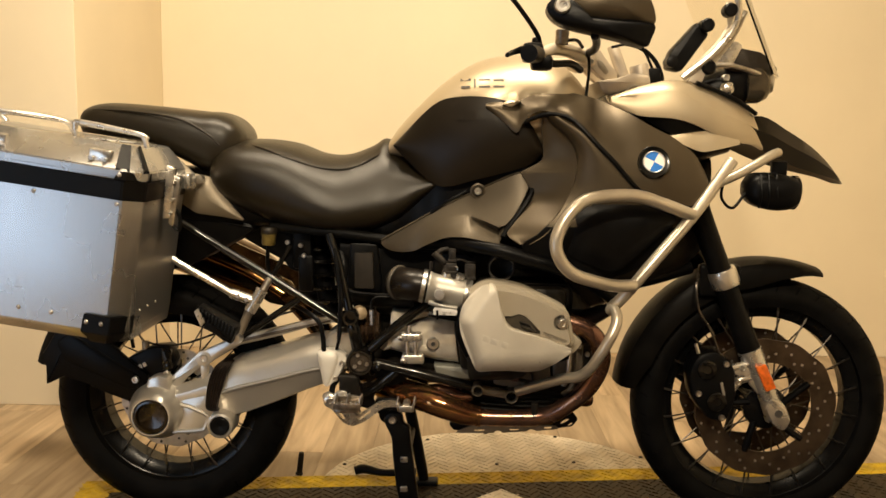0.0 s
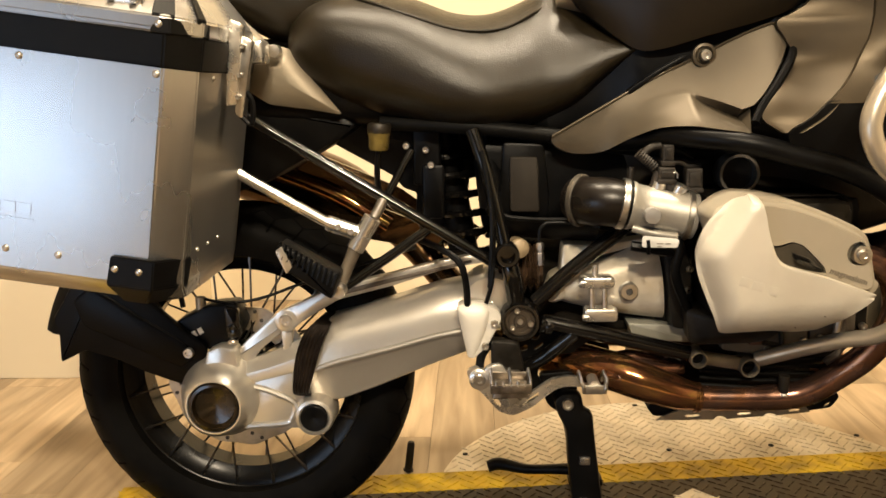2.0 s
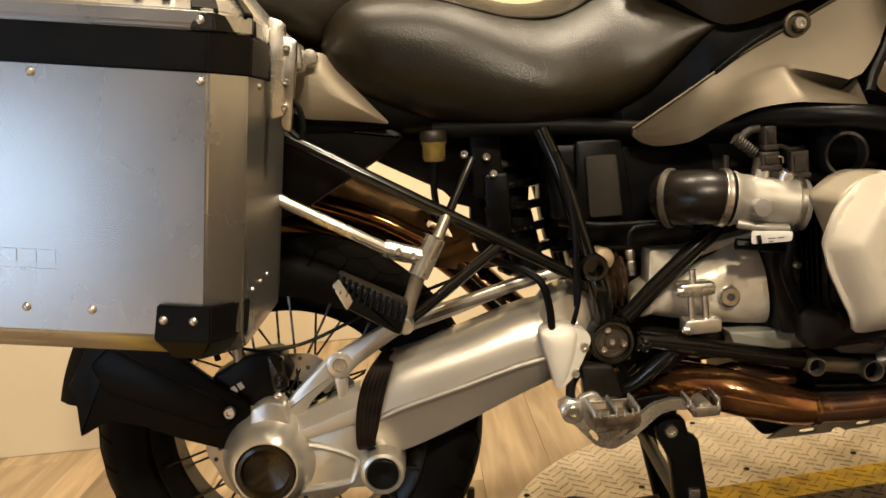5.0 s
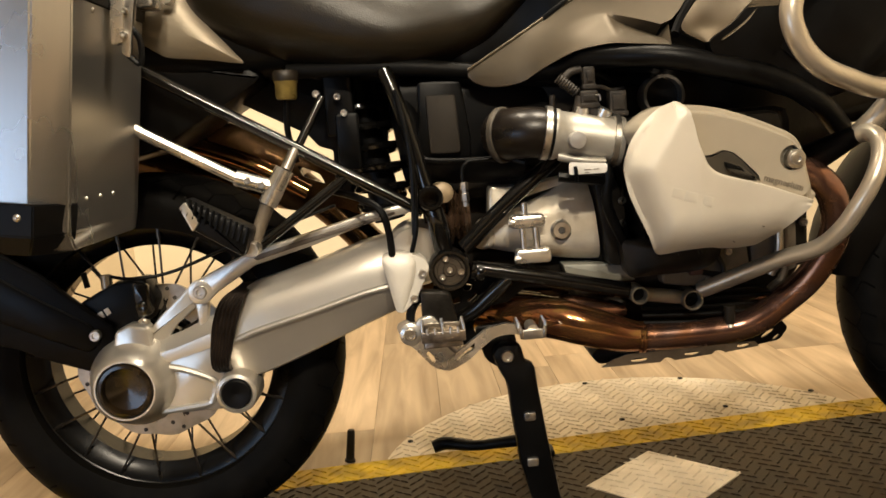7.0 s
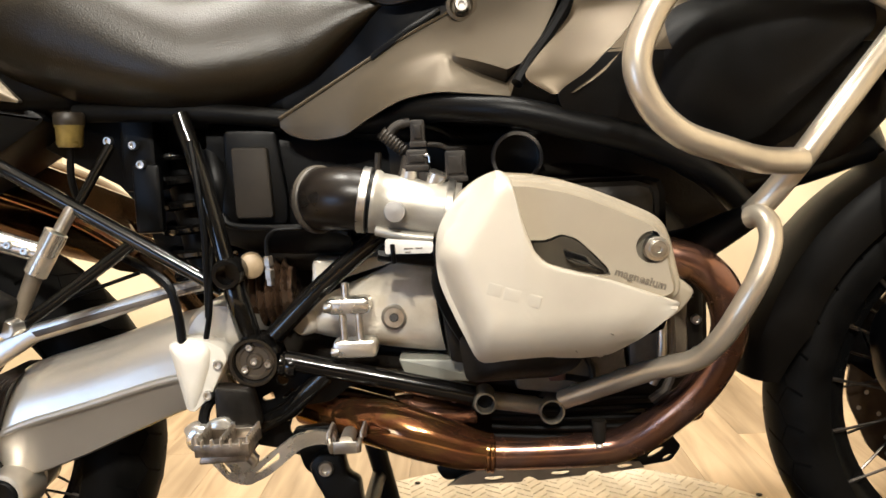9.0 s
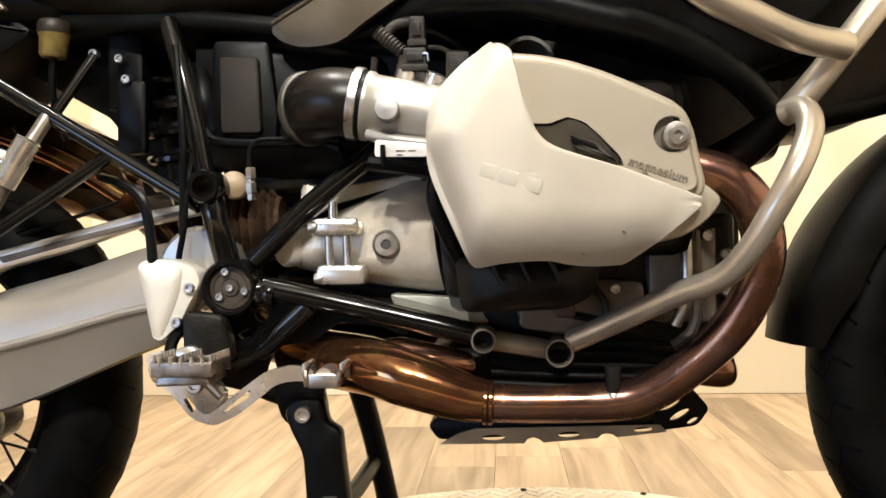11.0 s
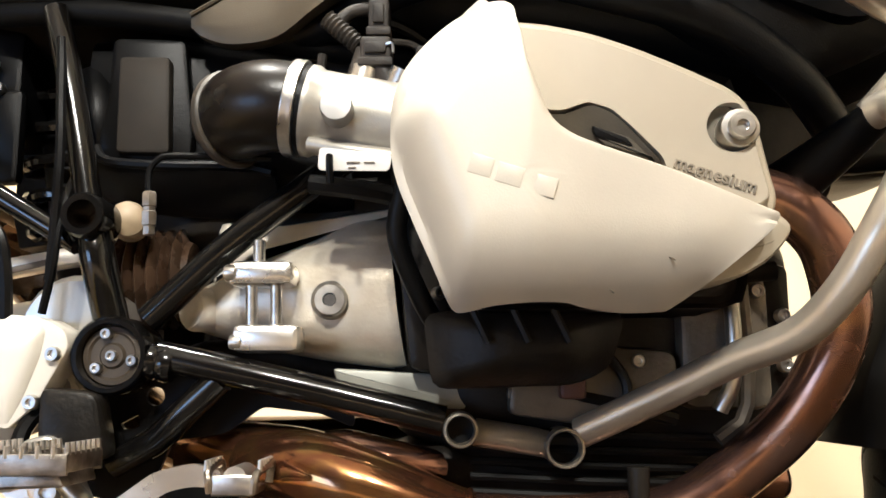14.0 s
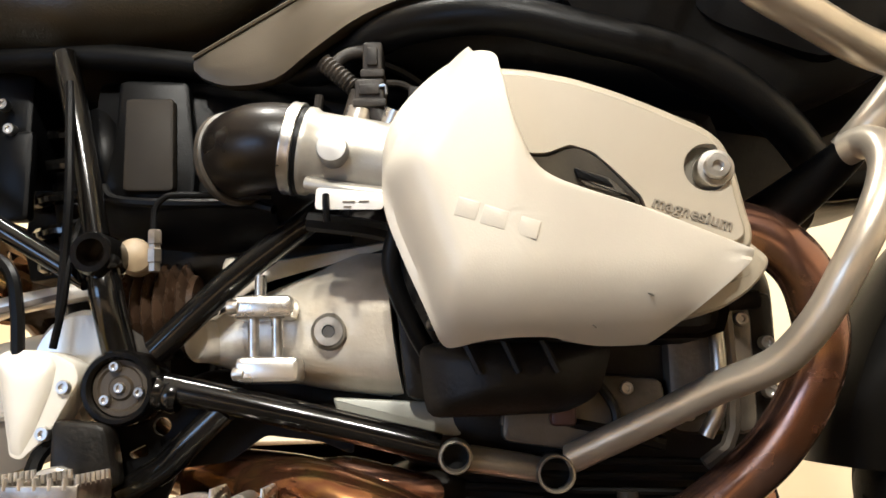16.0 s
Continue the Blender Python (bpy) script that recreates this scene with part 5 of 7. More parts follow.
vent = part("vent_recess", skin([(0.812, 0.590, 0.580, -0.3395, -0.3330), (0.826, 0.590, 0.568, -0.3392, -0.3330), (0.842, 0.5955, 0.563, -0.3392, -0.3330), (0.856, 0.590, 0.560, -0.3390, -0.3328), (0.868, 0.579, 0.557, -0.3386, -0.3328), (0.886, 0.559, 0.553, -0.3380, -0.3330)], 8, 3, 0.0, 1.0, 0.004), RECESS, head, "dark moulded vent insert")
part("recess_fin", prism(rounded([(0.842, 0.582), (0.866, 0.574), (0.884, 0.556), (0.852, 0.566)], 0.002, 2), -0.3405, -0.332, 0.0012), RECESS, vent)
part("recess_slot", prism(rounded([(0.842, 0.5815), (0.864, 0.5735), (0.869, 0.567), (0.8445, 0.574)], 0.0015, 2), -0.3412, -0.336, 0.0006), PLASTIC, vent)
part("recess_blade", prism(rounded([(0.844, 0.5735), (0.866, 0.5665), (0.881, 0.5585), (0.850, 0.5680)], 0.001, 2), -0.3430, -0.338, 0.0006), RECESS, vent)
part("bolt_boss", lathe([(0.0128, -0.002), (0.0128, 0.0125), (0.0122, 0.0135), (0.0095, 0.0138)], (0.9370, -0.3315, 0.5785), (0, -1, 0), 32), STEEL, head, "grey steel washer")
part("cover_bolt", lathe([(0.0088, 0.0), (0.0088, 0.0175), (0.0078, 0.0190), (0.0040, 0.0190), (0.0036, 0.0150), (0.0, 0.0150)], (0.9370, -0.3315, 0.5785), (0, -1, 0), 28), STEEL, head, "grey socket bolt")
text = bpy.data.curves.new("raised_word", "FONT")
text.body, text.size, text.extrude, text.bevel_depth, text.space_character = "magnesium", 0.0118, 0.0006, 0.0003, 1.06
word = new("raised_word", text)
bpy.context.view_layer.update()
me = bpy.data.meshes.new_from_object(word.evaluated_get(bpy.context.evaluated_depsgraph_get()))
bpy.data.objects.remove(word)
me.materials.clear()
me.materials.append(WORDSHADE)
word = new("raised_word", me)
word.parent = head
word.matrix_basis = pose(0.8930, FACE_Y - 0.0009, 0.5535, 90, 19.0, 0)
word["label"] = "raised material name"

# the guard: a proud fold along its inner edge, rounded back on the outer sides; rows of (x, z, rim y, width of the rounding)
GUARD = [(0.775, 0.6660, -0.342, 0.020), (0.784, 0.6635, -0.346, 0.012), (0.790, 0.6560, -0.356, 0.006), (0.792, 0.6470, -0.362, 0.005), (0.7945, 0.638, -0.3645, 0.005), (0.799, 0.616, -0.3665, 0.005), (0.806, 0.595, -0.3668, 0.005), (0.813, 0.580, -0.3660, 0.005), (0.825, 0.570, -0.3645, 0.005), (0.8465, 0.562, -0.3610, 0.005), (0.889, 0.549, -0.3545, 0.005), (0.931, 0.533, -0.3480, 0.005), (0.952, 0.525, -0.3455, 0.005),
         (0.959, 0.521, -0.3440, 0.010), (0.953, 0.511, -0.337, 0.026), (0.925, 0.487, -0.327, 0.045), (0.896, 0.465, -0.317, 0.066), (0.884, 0.462, -0.315, 0.070), (0.858, 0.4615, -0.312, 0.074), (0.837, 0.464, -0.310, 0.074), (0.823, 0.467, -0.308, 0.074), (0.800, 0.467, -0.306, 0.074), (0.777, 0.465, -0.303, 0.074), (0.762, 0.462, -0.301, 0.074), (0.753, 0.462, -0.301, 0.074), (0.747, 0.469, -0.304, 0.070), (0.738, 0.490, -0.314, 0.060),
         (0.724, 0.522, -0.326, 0.050), (0.713, 0.552, -0.334, 0.044), (0.710, 0.581, -0.338, 0.040), (0.713, 0.604, -0.340, 0.037), (0.722, 0.624, -0.341, 0.033), (0.739, 0.644, -0.341, 0.029), (0.758, 0.659, -0.339, 0.025)]


SIDES = (((0.753, 0.462), (0.710, 0.578), 0.034, 0.032), ((0.710, 0.582), (0.758, 0.659), 0.030, 0.026), ((0.900, 0.462), (0.750, 0.462), 0.044, 0.056), ((0.959, 0.521), (0.896, 0.464), 0.020, 0.032))


def guard_face(x, z):
    """The guard's outer face: nearly flat, rounded back towards its outer sides."""
    turn = 0.0
    for (xa, za), (xb, zb), deep, wide in SIDES:
        n = np.array((zb - za, xa - xb)) / math.hypot(xb - xa, zb - za)
        fade = min(1.0, max(0.0, (0.957 - x) / 0.05))
        turn += (deep * fade * max(0.0, 1 - max(0.0, (x - xa) * n[0] + (z - za) * n[1]) / wide) ** 2) ** 2.5
    return -0.3715 + 0.155 * max(0.0, x - 0.80) + 0.6 * max(0.0, z - 0.60) ** 2 + turn ** 0.4


bm = bmesh.new()
loop = [(x, z, y if w < 0.021 else guard_face(x, z) + 0.002, w if w < 0.021 else 0.006) for x, z, y, w in spline(GUARD, 4, True)]
hub = np.array((0.787, 0.545))
rings = [[(q[0] + (hub[0] - q[0]) * 0.12, q[2] + 0.016, q[1] + (hub[1] - q[1]) * 0.12) for q in loop], [(q[0] + (hub[0] - q[0]) * 0.015, min(q[2] + 0.012, -0.312) if q[3] < 0.0055 else q[2] + 0.008, q[1] + (hub[1] - q[1]) * 0.015) for q in loop]]
for s in (0.0, 0.012, 0.025, 0.05, 0.085, 0.13, 0.18, 0.24, 0.31, 0.39, 0.48, 0.58, 0.69, 0.80, 0.91):
    ring = []
    for x, z, y, w in loop:
        p = np.array((x, z))
        q = p + (hub - p) * s
        d = np.linalg.norm(q - p)
        ring.append((q[0], guard_face(*q) + (y - guard_face(x, z)) * max(0.0, 1 - d / w) ** 1.8, q[1]))
    rings.append(ring)
grid_faces(bm, rings)
guard = part("cover_guard", bm, PALE, engine, "pale painted valve cover guard with raised marks", True, 34)
for x, z, w in ((0.7685, 0.5475, 0.0145), (0.7860, 0.5415, 0.0165), (0.8055, 0.5350, 0.0180)):
    ob = part("maker_mark", box((-w / 2, -0.0007, -0.0062), (w / 2, 0.0030, 0.0062), 0.0005), PALE, guard, "raised maker mark as a plain bar")
    ob.matrix_basis = pose(x, guard_face(x, z) + 0.0003, z, 0, 17, 0)
for x, z, a in ((0.888, 0.493, 20), (0.852, 0.474, 35)):
    ob = part("scratch", tube([(-0.0022, 0, 0), (0.0022, 0, -0.0005)], 0.0006, 5, 1, False), ENGRAVE, guard)
    ob.matrix_basis = pose(x, guard_face(x, z) - 0.0002, z, 0, a, 0)
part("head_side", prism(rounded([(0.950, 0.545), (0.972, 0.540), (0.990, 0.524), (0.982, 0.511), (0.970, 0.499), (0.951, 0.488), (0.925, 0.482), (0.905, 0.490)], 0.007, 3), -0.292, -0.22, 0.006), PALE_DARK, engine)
# throttle body and intake
BOOT = surface("satin_black_rubber", (0.008, 0.006, 0.0045), 0.30, 0.0, 0.3, 18, 0.1, 300, specular=0.28)
AXIS = (0.983, -0.01, -0.184)
tb = part("throttle_body", lathe([(0.0365, 0.0), (0.0372, 0.003), (0.0372, 0.008), (0.0345, 0.012), (0.0340, 0.030), (0.0345, 0.034), (0.0345, 0.084), (0.0355, 0.088), (0.0355, 0.104)], (0.633, -0.212, 0.6345), AXIS, 40), surface("matt_aluminium", (0.37, 0.35, 0.305), 0.42, 0.5, 0.08, 25, 0.12, 400), bike, "silver throttle body")
part("hose_clamp", lathe([(0.0378, 0.0), (0.0392, 0.001), (0.0395, 0.003), (0.0388, 0.0055), (0.0395, 0.008), (0.0392, 0.010), (0.0378, 0.011)], (0.621, -0.212, 0.637), AXIS, 40), STEEL, tb)
part("hose_clamp", lathe([(0.0375, 0.0), (0.0388, 0.001), (0.0388, 0.008), (0.0375, 0.009)], (0.719, -0.213, 0.6182), AXIS, 36), STEEL, tb)
part("clamp_seal", lathe([(0.0374, 0.0), (0.0374, 0.004)], (0.632, -0.212, 0.6347), AXIS, 36), PLASTIC, tb)
part("body_ledge", tube([(0.640, -0.230, 0.6015), (0.672, -0.238, 0.5935), (0.705, -0.238, 0.589)], 0.0065, 10, 3), tb.data.materials[0], tb)
part("round_cap", lathe([(0.0125, -0.02), (0.0125, 0.008), (0.0115, 0.0105), (0.0, 0.0115)], (0.664, -0.250, 0.623), (0, -1, 0.03), 28), surface("grey_cap_steel", (0.36, 0.35, 0.34), 0.40, 0.7, 0.1, 40), tb)
part("injector_boss", tube([(0.675, -0.215, 0.645), (0.682, -0.215, 0.668)], 0.011, 14, 1, False), BRIGHT, tb)
part("injector_boss", tube([(0.705, -0.215, 0.645), (0.714, -0.22, 0.664)], 0.012, 14, 1, False), BRIGHT, tb)
tag = part("paper_tag", prism(rounded([(0.651, 0.593), (0.706, 0.587), (0.704, 0.574), (0.650, 0.575)], 0.004, 3), -0.2515, -0.250, 0.0004), PAPER, tb, "white printed label with illegible print")
for k, (x0, x1) in enumerate(((0.672, 0.682), (0.685, 0.693), (0.673, 0.679))):
    part("print_bar", box((x0, -0.2528, 0.5800 - 0.004 * (k // 2)), (x1, -0.2517, 0.5812 - 0.004 * (k // 2)), 0.0003), ENGINEGREY, tag)
part("tag_tie", tube([(0.659, -0.2535, 0.586), (0.6595, -0.256, 0.578), (0.660, -0.252, 0.565)], 0.0028, 8), PLASTIC, tag)
part("intake_boot", tube([(0.626, -0.212, 0.6362), (0.608, -0.211, 0.6385), (0.592, -0.205, 0.6390), (0.578, -0.193, 0.6385), (0.566, -0.172, 0.6375)], [0.0365, 0.0372, 0.0376, 0.0374, 0.0374], 36, 6), BOOT, tb, "black rubber intake boot")
part("boot_flange", lathe([(0.040, 0.0), (0.0415, 0.002), (0.0415, 0.008), (0.0395, 0.010)], (0.563, -0.176, 0.6375), (0.80, -0.60, 0), 36), surface("olive_grey_rubber", (0.060, 0.051, 0.038), 0.5, 0.0, 0.3, 30), tb)
wire = part("injector_wiring", tube([(0.69, -0.19, 0.722), (0.715, -0.18, 0.715), (0.74, -0.17, 0.700)], 0.005, 8), PLASTIC, tb, "black wiring loom and connectors")
DUSTY = surface("dusty_black_plastic", (0.026, 0.021, 0.016), 0.55, 0.0, 0.4, 60, 0.2, 500, specular=0.3)
for lo, hi in (((0.684, -0.222, 0.698), (0.701, -0.194, 0.726)), ((0.678, -0.226, 0.671), (0.703, -0.194, 0.692)), ((0.722, -0.214, 0.656), (0.747, -0.186, 0.689))):
    block = part("connector", box(lo, hi, 0.003), DUSTY, wire)
    part("connector_clip", box((lo[0] + 0.004, lo[1] - 0.003, lo[2] + 0.006), (hi[0] - 0.004, lo[1] + 0.002, hi[2] - 0.006), 0.0012), DUSTY, block)
    part("connector_collar", box((lo[0] - 0.0015, lo[1] - 0.0015, lo[2] - 0.004), (hi[0] + 0.0015, hi[1] + 0.0015, lo[2] + 0.003), 0.0015), DUSTY, block)
part("wire_clip", tube([(0.698, -0.227, 0.684), (0.704, -0.229, 0.684), (0.705, -0.229, 0.676)], 0.0013, 6, 3), STEEL, wire)
part("injector", tube([(0.694, -0.214, 0.672), (0.701, -0.217, 0.655), (0.706, -0.218, 0.646)], [0.010, 0.0085, 0.0075], 14, 3), DUSTY, wire)
part("injector", tube([(0.681, -0.212, 0.684), (0.674, -0.213, 0.662), (0.668, -0.213, 0.650)], [0.0085, 0.0075, 0.0065], 14, 3), DUSTY, wire)
part("loom", tube([(0.676, -0.208, 0.690), (0.660, -0.206, 0.702), (0.657, -0.206, 0.708), (0.668, -0.205, 0.720), (0.684, -0.205, 0.724)], 0.0062, 10, 5), DUSTY, wire)
part("loom", tube([(0.700, -0.20, 0.697), (0.716, -0.198, 0.696), (0.728, -0.196, 0.691), (0.748, -0.196, 0.692)], 0.0032, 8, 4), DUSTY, wire)
part("cable_end", tube([(0.640, -0.19, 0.655), (0.643, -0.19, 0.690)], 0.004, 8, 1, False), DUSTY, wire)
bm = lathe([q for k in range(9) for q in ((0.007, 0.0042 * k), (0.0085, 0.0042 * k + 0.002))], (0.676, -0.209, 0.690), (-0.75, 0, 0.65), 12)
part("corrugated_sleeve", bm, DUSTY, wire)
part("wiring", tube([(0.700, -0.215, 0.610), (0.712, -0.225, 0.570), (0.708, -0.22, 0.530), (0.725, -0.21, 0.485), (0.745, -0.20, 0.45)], 0.008, 10), PLASTIC, wire)
part("wiring", tube([(0.640, -0.22, 0.572), (0.685, -0.225, 0.565), (0.712, -0.22, 0.560)], 0.008, 8), PLASTIC, wire)
airbox = part("airbox", loft_x([(0.42, 0.60, 0.742, 0.125), (0.48, 0.585, 0.742, 0.130), (0.56, 0.575, 0.735, 0.125), (0.66, 0.57, 0.72, 0.11)], 6), PLASTIC, bike, "black airbox")
part("airbox_plate", prism(rounded([(0.446, 0.727), (0.512, 0.725), (0.516, 0.690), (0.522, 0.640), (0.520, 0.606), (0.452, 0.610), (0.436, 0.622), (0.444, 0.668)], 0.008, 3), -0.142, -0.128, 0.004), PLASTIC, airbox)
part("airbox_lid", prism(rounded([(0.457, 0.705), (0.502, 0.704), (0.505, 0.616), (0.458, 0.617)], 0.005, 3), -0.153, -0.136, 0.003), surface("grey_black_plastic", (0.027, 0.0228, 0.0178), 0.6, 0.0, 0.1, 30, 0.1, 800, specular=0.15), airbox, "dark grey rectangular lid")
part("airbox_lip", tube([(0.440, -0.150, 0.622), (0.452, -0.154, 0.609), (0.50, -0.156, 0.604), (0.57, -0.158, 0.602), (0.60, -0.168, 0.594)], 0.0045, 8, 4), PLASTIC, airbox)
part("airbox_shelf", skin([(0.430, 0.612, 0.585, -0.150, -0.118), (0.47, 0.604, 0.572, -0.156, -0.120), (0.53, 0.600, 0.566, -0.158, -0.120), (0.60, 0.594, 0.566, -0.165, -0.125)], 8, 3, 0.004, 1.0, 0.01), PLASTIC, airbox)
part("airbox_bulge", tube([(0.420, -0.105, 0.70), (0.428, -0.118, 0.66), (0.430, -0.118, 0.62)], [0.020, 0.024, 0.020], 16, 4), PLASTIC, airbox)
part("vent_hose", tube([(0.502, -0.19, 0.570), (0.502, -0.19, 0.590), (0.508, -0.189, 0.600), (0.520, -0.188, 0.604), (0.57, -0.185, 0.603), (0.60, -0.18, 0.603)], 0.0028, 8, 6), PLASTIC, airbox)
fitting = part("hose_fitting", lathe([(0.0052, -0.003), (0.0052, 0.004), (0.0064, 0.005), (0.0064, 0.016), (0.0052, 0.017), (0.0052, 0.020), (0.0062, 0.021), (0.0062, 0.031), (0.0050, 0.033)], (0.504, -0.19, 0.540), (-0.03, 0, 1), 6), WORN, airbox, "plated hose fitting")
part("filler_plug", lathe([(0.0160, -0.02), (0.0165, 0.000), (0.0150, 0.002), (0.0160, 0.005), (0.0148, 0.008), (0.0125, 0.009), (0.007, 0.012), (0, 0.012)], (0.472, -0.150, 0.557), (0.25, -1, 0.0), 28), surface("tan_plastic", (0.30, 0.23, 0.14), 0.45, 0.0, 0.2, 40), airbox)
part("oil_filler", torus_like([(0.0265, -0.014), (0.0305, -0.014), (0.0312, -0.004), (0.0300, 0.030), (0.0270, 0.030)], (0.808, -0.180, 0.677), 40), surface("grey_brown_plastic", (0.075, 0.065, 0.052), 0.45, 0.0, 0.2, 30), engine, "oil filler ring")
part("oil_cap", lathe([(0.027, -0.01), (0.027, 0.004), (0.022, 0.002), (0, 0.0)], (0.808, -0.168, 0.677), (0, -1, 0), 28), PLASTIC, engine)

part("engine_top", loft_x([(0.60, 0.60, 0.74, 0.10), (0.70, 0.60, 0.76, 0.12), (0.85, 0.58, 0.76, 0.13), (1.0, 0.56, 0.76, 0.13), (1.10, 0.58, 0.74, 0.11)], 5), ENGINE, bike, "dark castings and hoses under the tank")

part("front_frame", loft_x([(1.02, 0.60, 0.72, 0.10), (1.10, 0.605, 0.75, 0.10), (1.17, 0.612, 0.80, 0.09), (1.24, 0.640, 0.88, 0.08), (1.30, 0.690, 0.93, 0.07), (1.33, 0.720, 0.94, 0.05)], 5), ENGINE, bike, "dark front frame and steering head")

# gearbox
bm = bmesh.new()
rings = []
for x, z0, z1, w, skew in spline([(0.520, 0.474, 0.488, 0.016, 0.0), (0.526, 0.464, 0.502, 0.034, 0.0), (0.540, 0.459, 0.510, 0.046, 0.0), (0.575, 0.450, 0.527, 0.056, 0.0), (0.632, 0.438, 0.549, 0.066, 0.002), (0.675, 0.431, 0.565, 0.072, 0.008), (0.703, 0.428, 0.566, 0.074, 0.009)], 5):
    ring = []
    for k in range(40):
        a = 2 * math.pi * k / 40
        c, s = math.cos(a), math.sin(a)
        ring.append((x - skew * s, -0.092 - w * math.copysign(abs(c) ** 0.82, c), (z0 + z1) / 2 + (z1 - z0) / 2 * math.copysign(abs(s) ** 0.86, s)))
    rings.append(ring)
grid_faces(bm, rings)
gear = part("gearbox", bm, CAST, bike, "cast aluminium gearbox with heat stains")
part("gearbox_nose", lathe([(0.020, -0.02), (0.020, 0.012), (0.017, 0.016), (0.0, 0.017)], (0.535, -0.125, 0.482), (-0.6, -0.8, 0), 24), CAST, gear)
part("gearbox_top", prism(rounded([(0.545, 0.560), (0.600, 0.556), (0.720, 0.575), (0.715, 0.545), (0.640, 0.535), (0.590, 0.530), (0.540, 0.500)], 0.008, 2), -0.130, -0.08, 0.006), CAST, gear)
part("gearbox_foot", prism(rounded([(0.650, 0.430), (0.735, 0.425), (0.768, 0.420), (0.765, 0.395), (0.660, 0.402)], 0.004, 2), -0.150, -0.10, 0.003), surface("pale_green_alloy", (0.30, 0.30, 0.26), 0.5, 0.3, 0.1, 20), gear)
part("bell_housing", prism(rounded([(0.697, 0.572), (0.708, 0.500), (0.716, 0.428), (0.742, 0.424), (0.750, 0.470), (0.745, 0.530), (0.728, 0.580)], 0.008, 2), -0.176, -0.06, 0.006), ENGINE, gear)
part("drain_plug", lathe([(0.0165, -0.01), (0.0165, 0.003), (0.0145, 0.0045), (0.0140, 0.0075), (0.0125, 0.009), (0.0058, 0.009), (0.0052, 0.002), (0, 0.002)], (0.649, -0.158, 0.486), (0, -1, 0), 28), STEEL, gear, "hexagon socket drain plug")
# dark disc set into the socket for the shade inside it
part("plug_socket_shade", lathe([(0.0056, -0.002), (0.0056, 0.0002), (0.0, 0.0002)], (0.649, -0.1652, 0.486), (0, -1, 0), 6), PRINT_HOLE, gear)
slave = part("clutch_slave", box((0.568, -0.190, 0.496), (0.622, -0.155, 0.516), 0.007), BRIGHT, gear, "aluminium clutch slave clamp")
part("slave_lower", box((0.574, -0.190, 0.442), (0.628, -0.155, 0.464), 0.006), BRIGHT, slave)
for x in (0.588, 0.608):
    part("clamp_stud", tube([(x, -0.180, 0.460), (x - 0.001, -0.180, 0.500)], 0.0048, 12, 1, False), STEEL, slave)
part("clamp_top", tube([(0.592, -0.178, 0.514), (0.592, -0.178, 0.534)], 0.005, 10, 1, False), BRIGHT, slave)
bolt((0.571, -0.186, 0.506), 0.007, (-1, 0, 0), parent=slave)
bolt((0.577, -0.186, 0.450), 0.006, (-1, 0, 0), parent=slave)
for x, z in ((0.740, 0.525), (0.738, 0.49), (0.738, 0.46)):
    bolt((x, -0.172, z), 0.006, (0.5, -1, 0), 0.008, parent=gear)
part("driveshaft_gaiter", lathe([(0.038, -0.006)] + [q for k in range(6) for q in ((0.035, 0.0105 * k), (0.0445, 0.0105 * k + 0.0035), (0.0465, 0.0105 * k + 0.0052), (0.0445, 0.0105 * k + 0.0069))] + [(0.035, 0.063), (0.033, 0.068)], (0.446, -0.085, 0.512), (1, 0, 0.03), 32), BROWN, bike, "brown ribbed driveshaft gaiter")

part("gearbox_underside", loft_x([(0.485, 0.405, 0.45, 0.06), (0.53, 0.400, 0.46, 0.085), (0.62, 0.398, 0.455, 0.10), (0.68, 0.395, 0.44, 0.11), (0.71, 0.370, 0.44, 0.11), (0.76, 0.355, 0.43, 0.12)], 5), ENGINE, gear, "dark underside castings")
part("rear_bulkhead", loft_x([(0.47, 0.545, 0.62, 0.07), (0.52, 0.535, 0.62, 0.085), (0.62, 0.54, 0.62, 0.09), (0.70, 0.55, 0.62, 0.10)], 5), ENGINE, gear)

# exhaust headers
ex = part("exhaust_header", tube([(0.962, -0.240, 0.562), (0.999, -0.245, 0.549), (1.024, -0.245, 0.528), (1.037, -0.240, 0.503), (1.043, -0.232, 0.468), (1.033, -0.222, 0.428), (1.011, -0.208, 0.388), (0.979, -0.195, 0.355), (0.939, -0.185, 0.325), (0.898, -0.178, 0.312), (0.809, -0.174, 0.309), (0.758, -0.172, 0.310)], 0.0215, 24, 6), EXHAUST, bike, "heat-tinted brown steel exhaust header")
part("collector", tube([(0.765, -0.172, 0.310), (0.735, -0.172, 0.316), (0.706, -0.170, 0.325), (0.667, -0.165, 0.337), (0.630, -0.150, 0.347), (0.58, -0.11, 0.350), (0.52, -0.05, 0.350)], [0.0225, 0.027, 0.030, 0.032, 0.033, 0.034, 0.034], 26, 5), GOLDPIPE, ex)
part("pipe_joint", lathe([(0.0225, -0.006), (0.0252, -0.004), (0.0252, -0.001), (0.0235, 0.000), (0.0252, 0.002), (0.0252, 0.005), (0.0225, 0.007)], (0.760, -0.172, 0.310), (1, 0, -0.05), 28), GOLDPIPE, ex)
part("heat_guard", shell(rounded([(0.605, 0.372), (0.660, 0.380), (0.745, 0.360), (0.748, 0.340), (0.690, 0.345), (0.640, 0.36)], 0.008, 2), -0.150, -0.168, 0.02, 5), EXHAUST, ex)
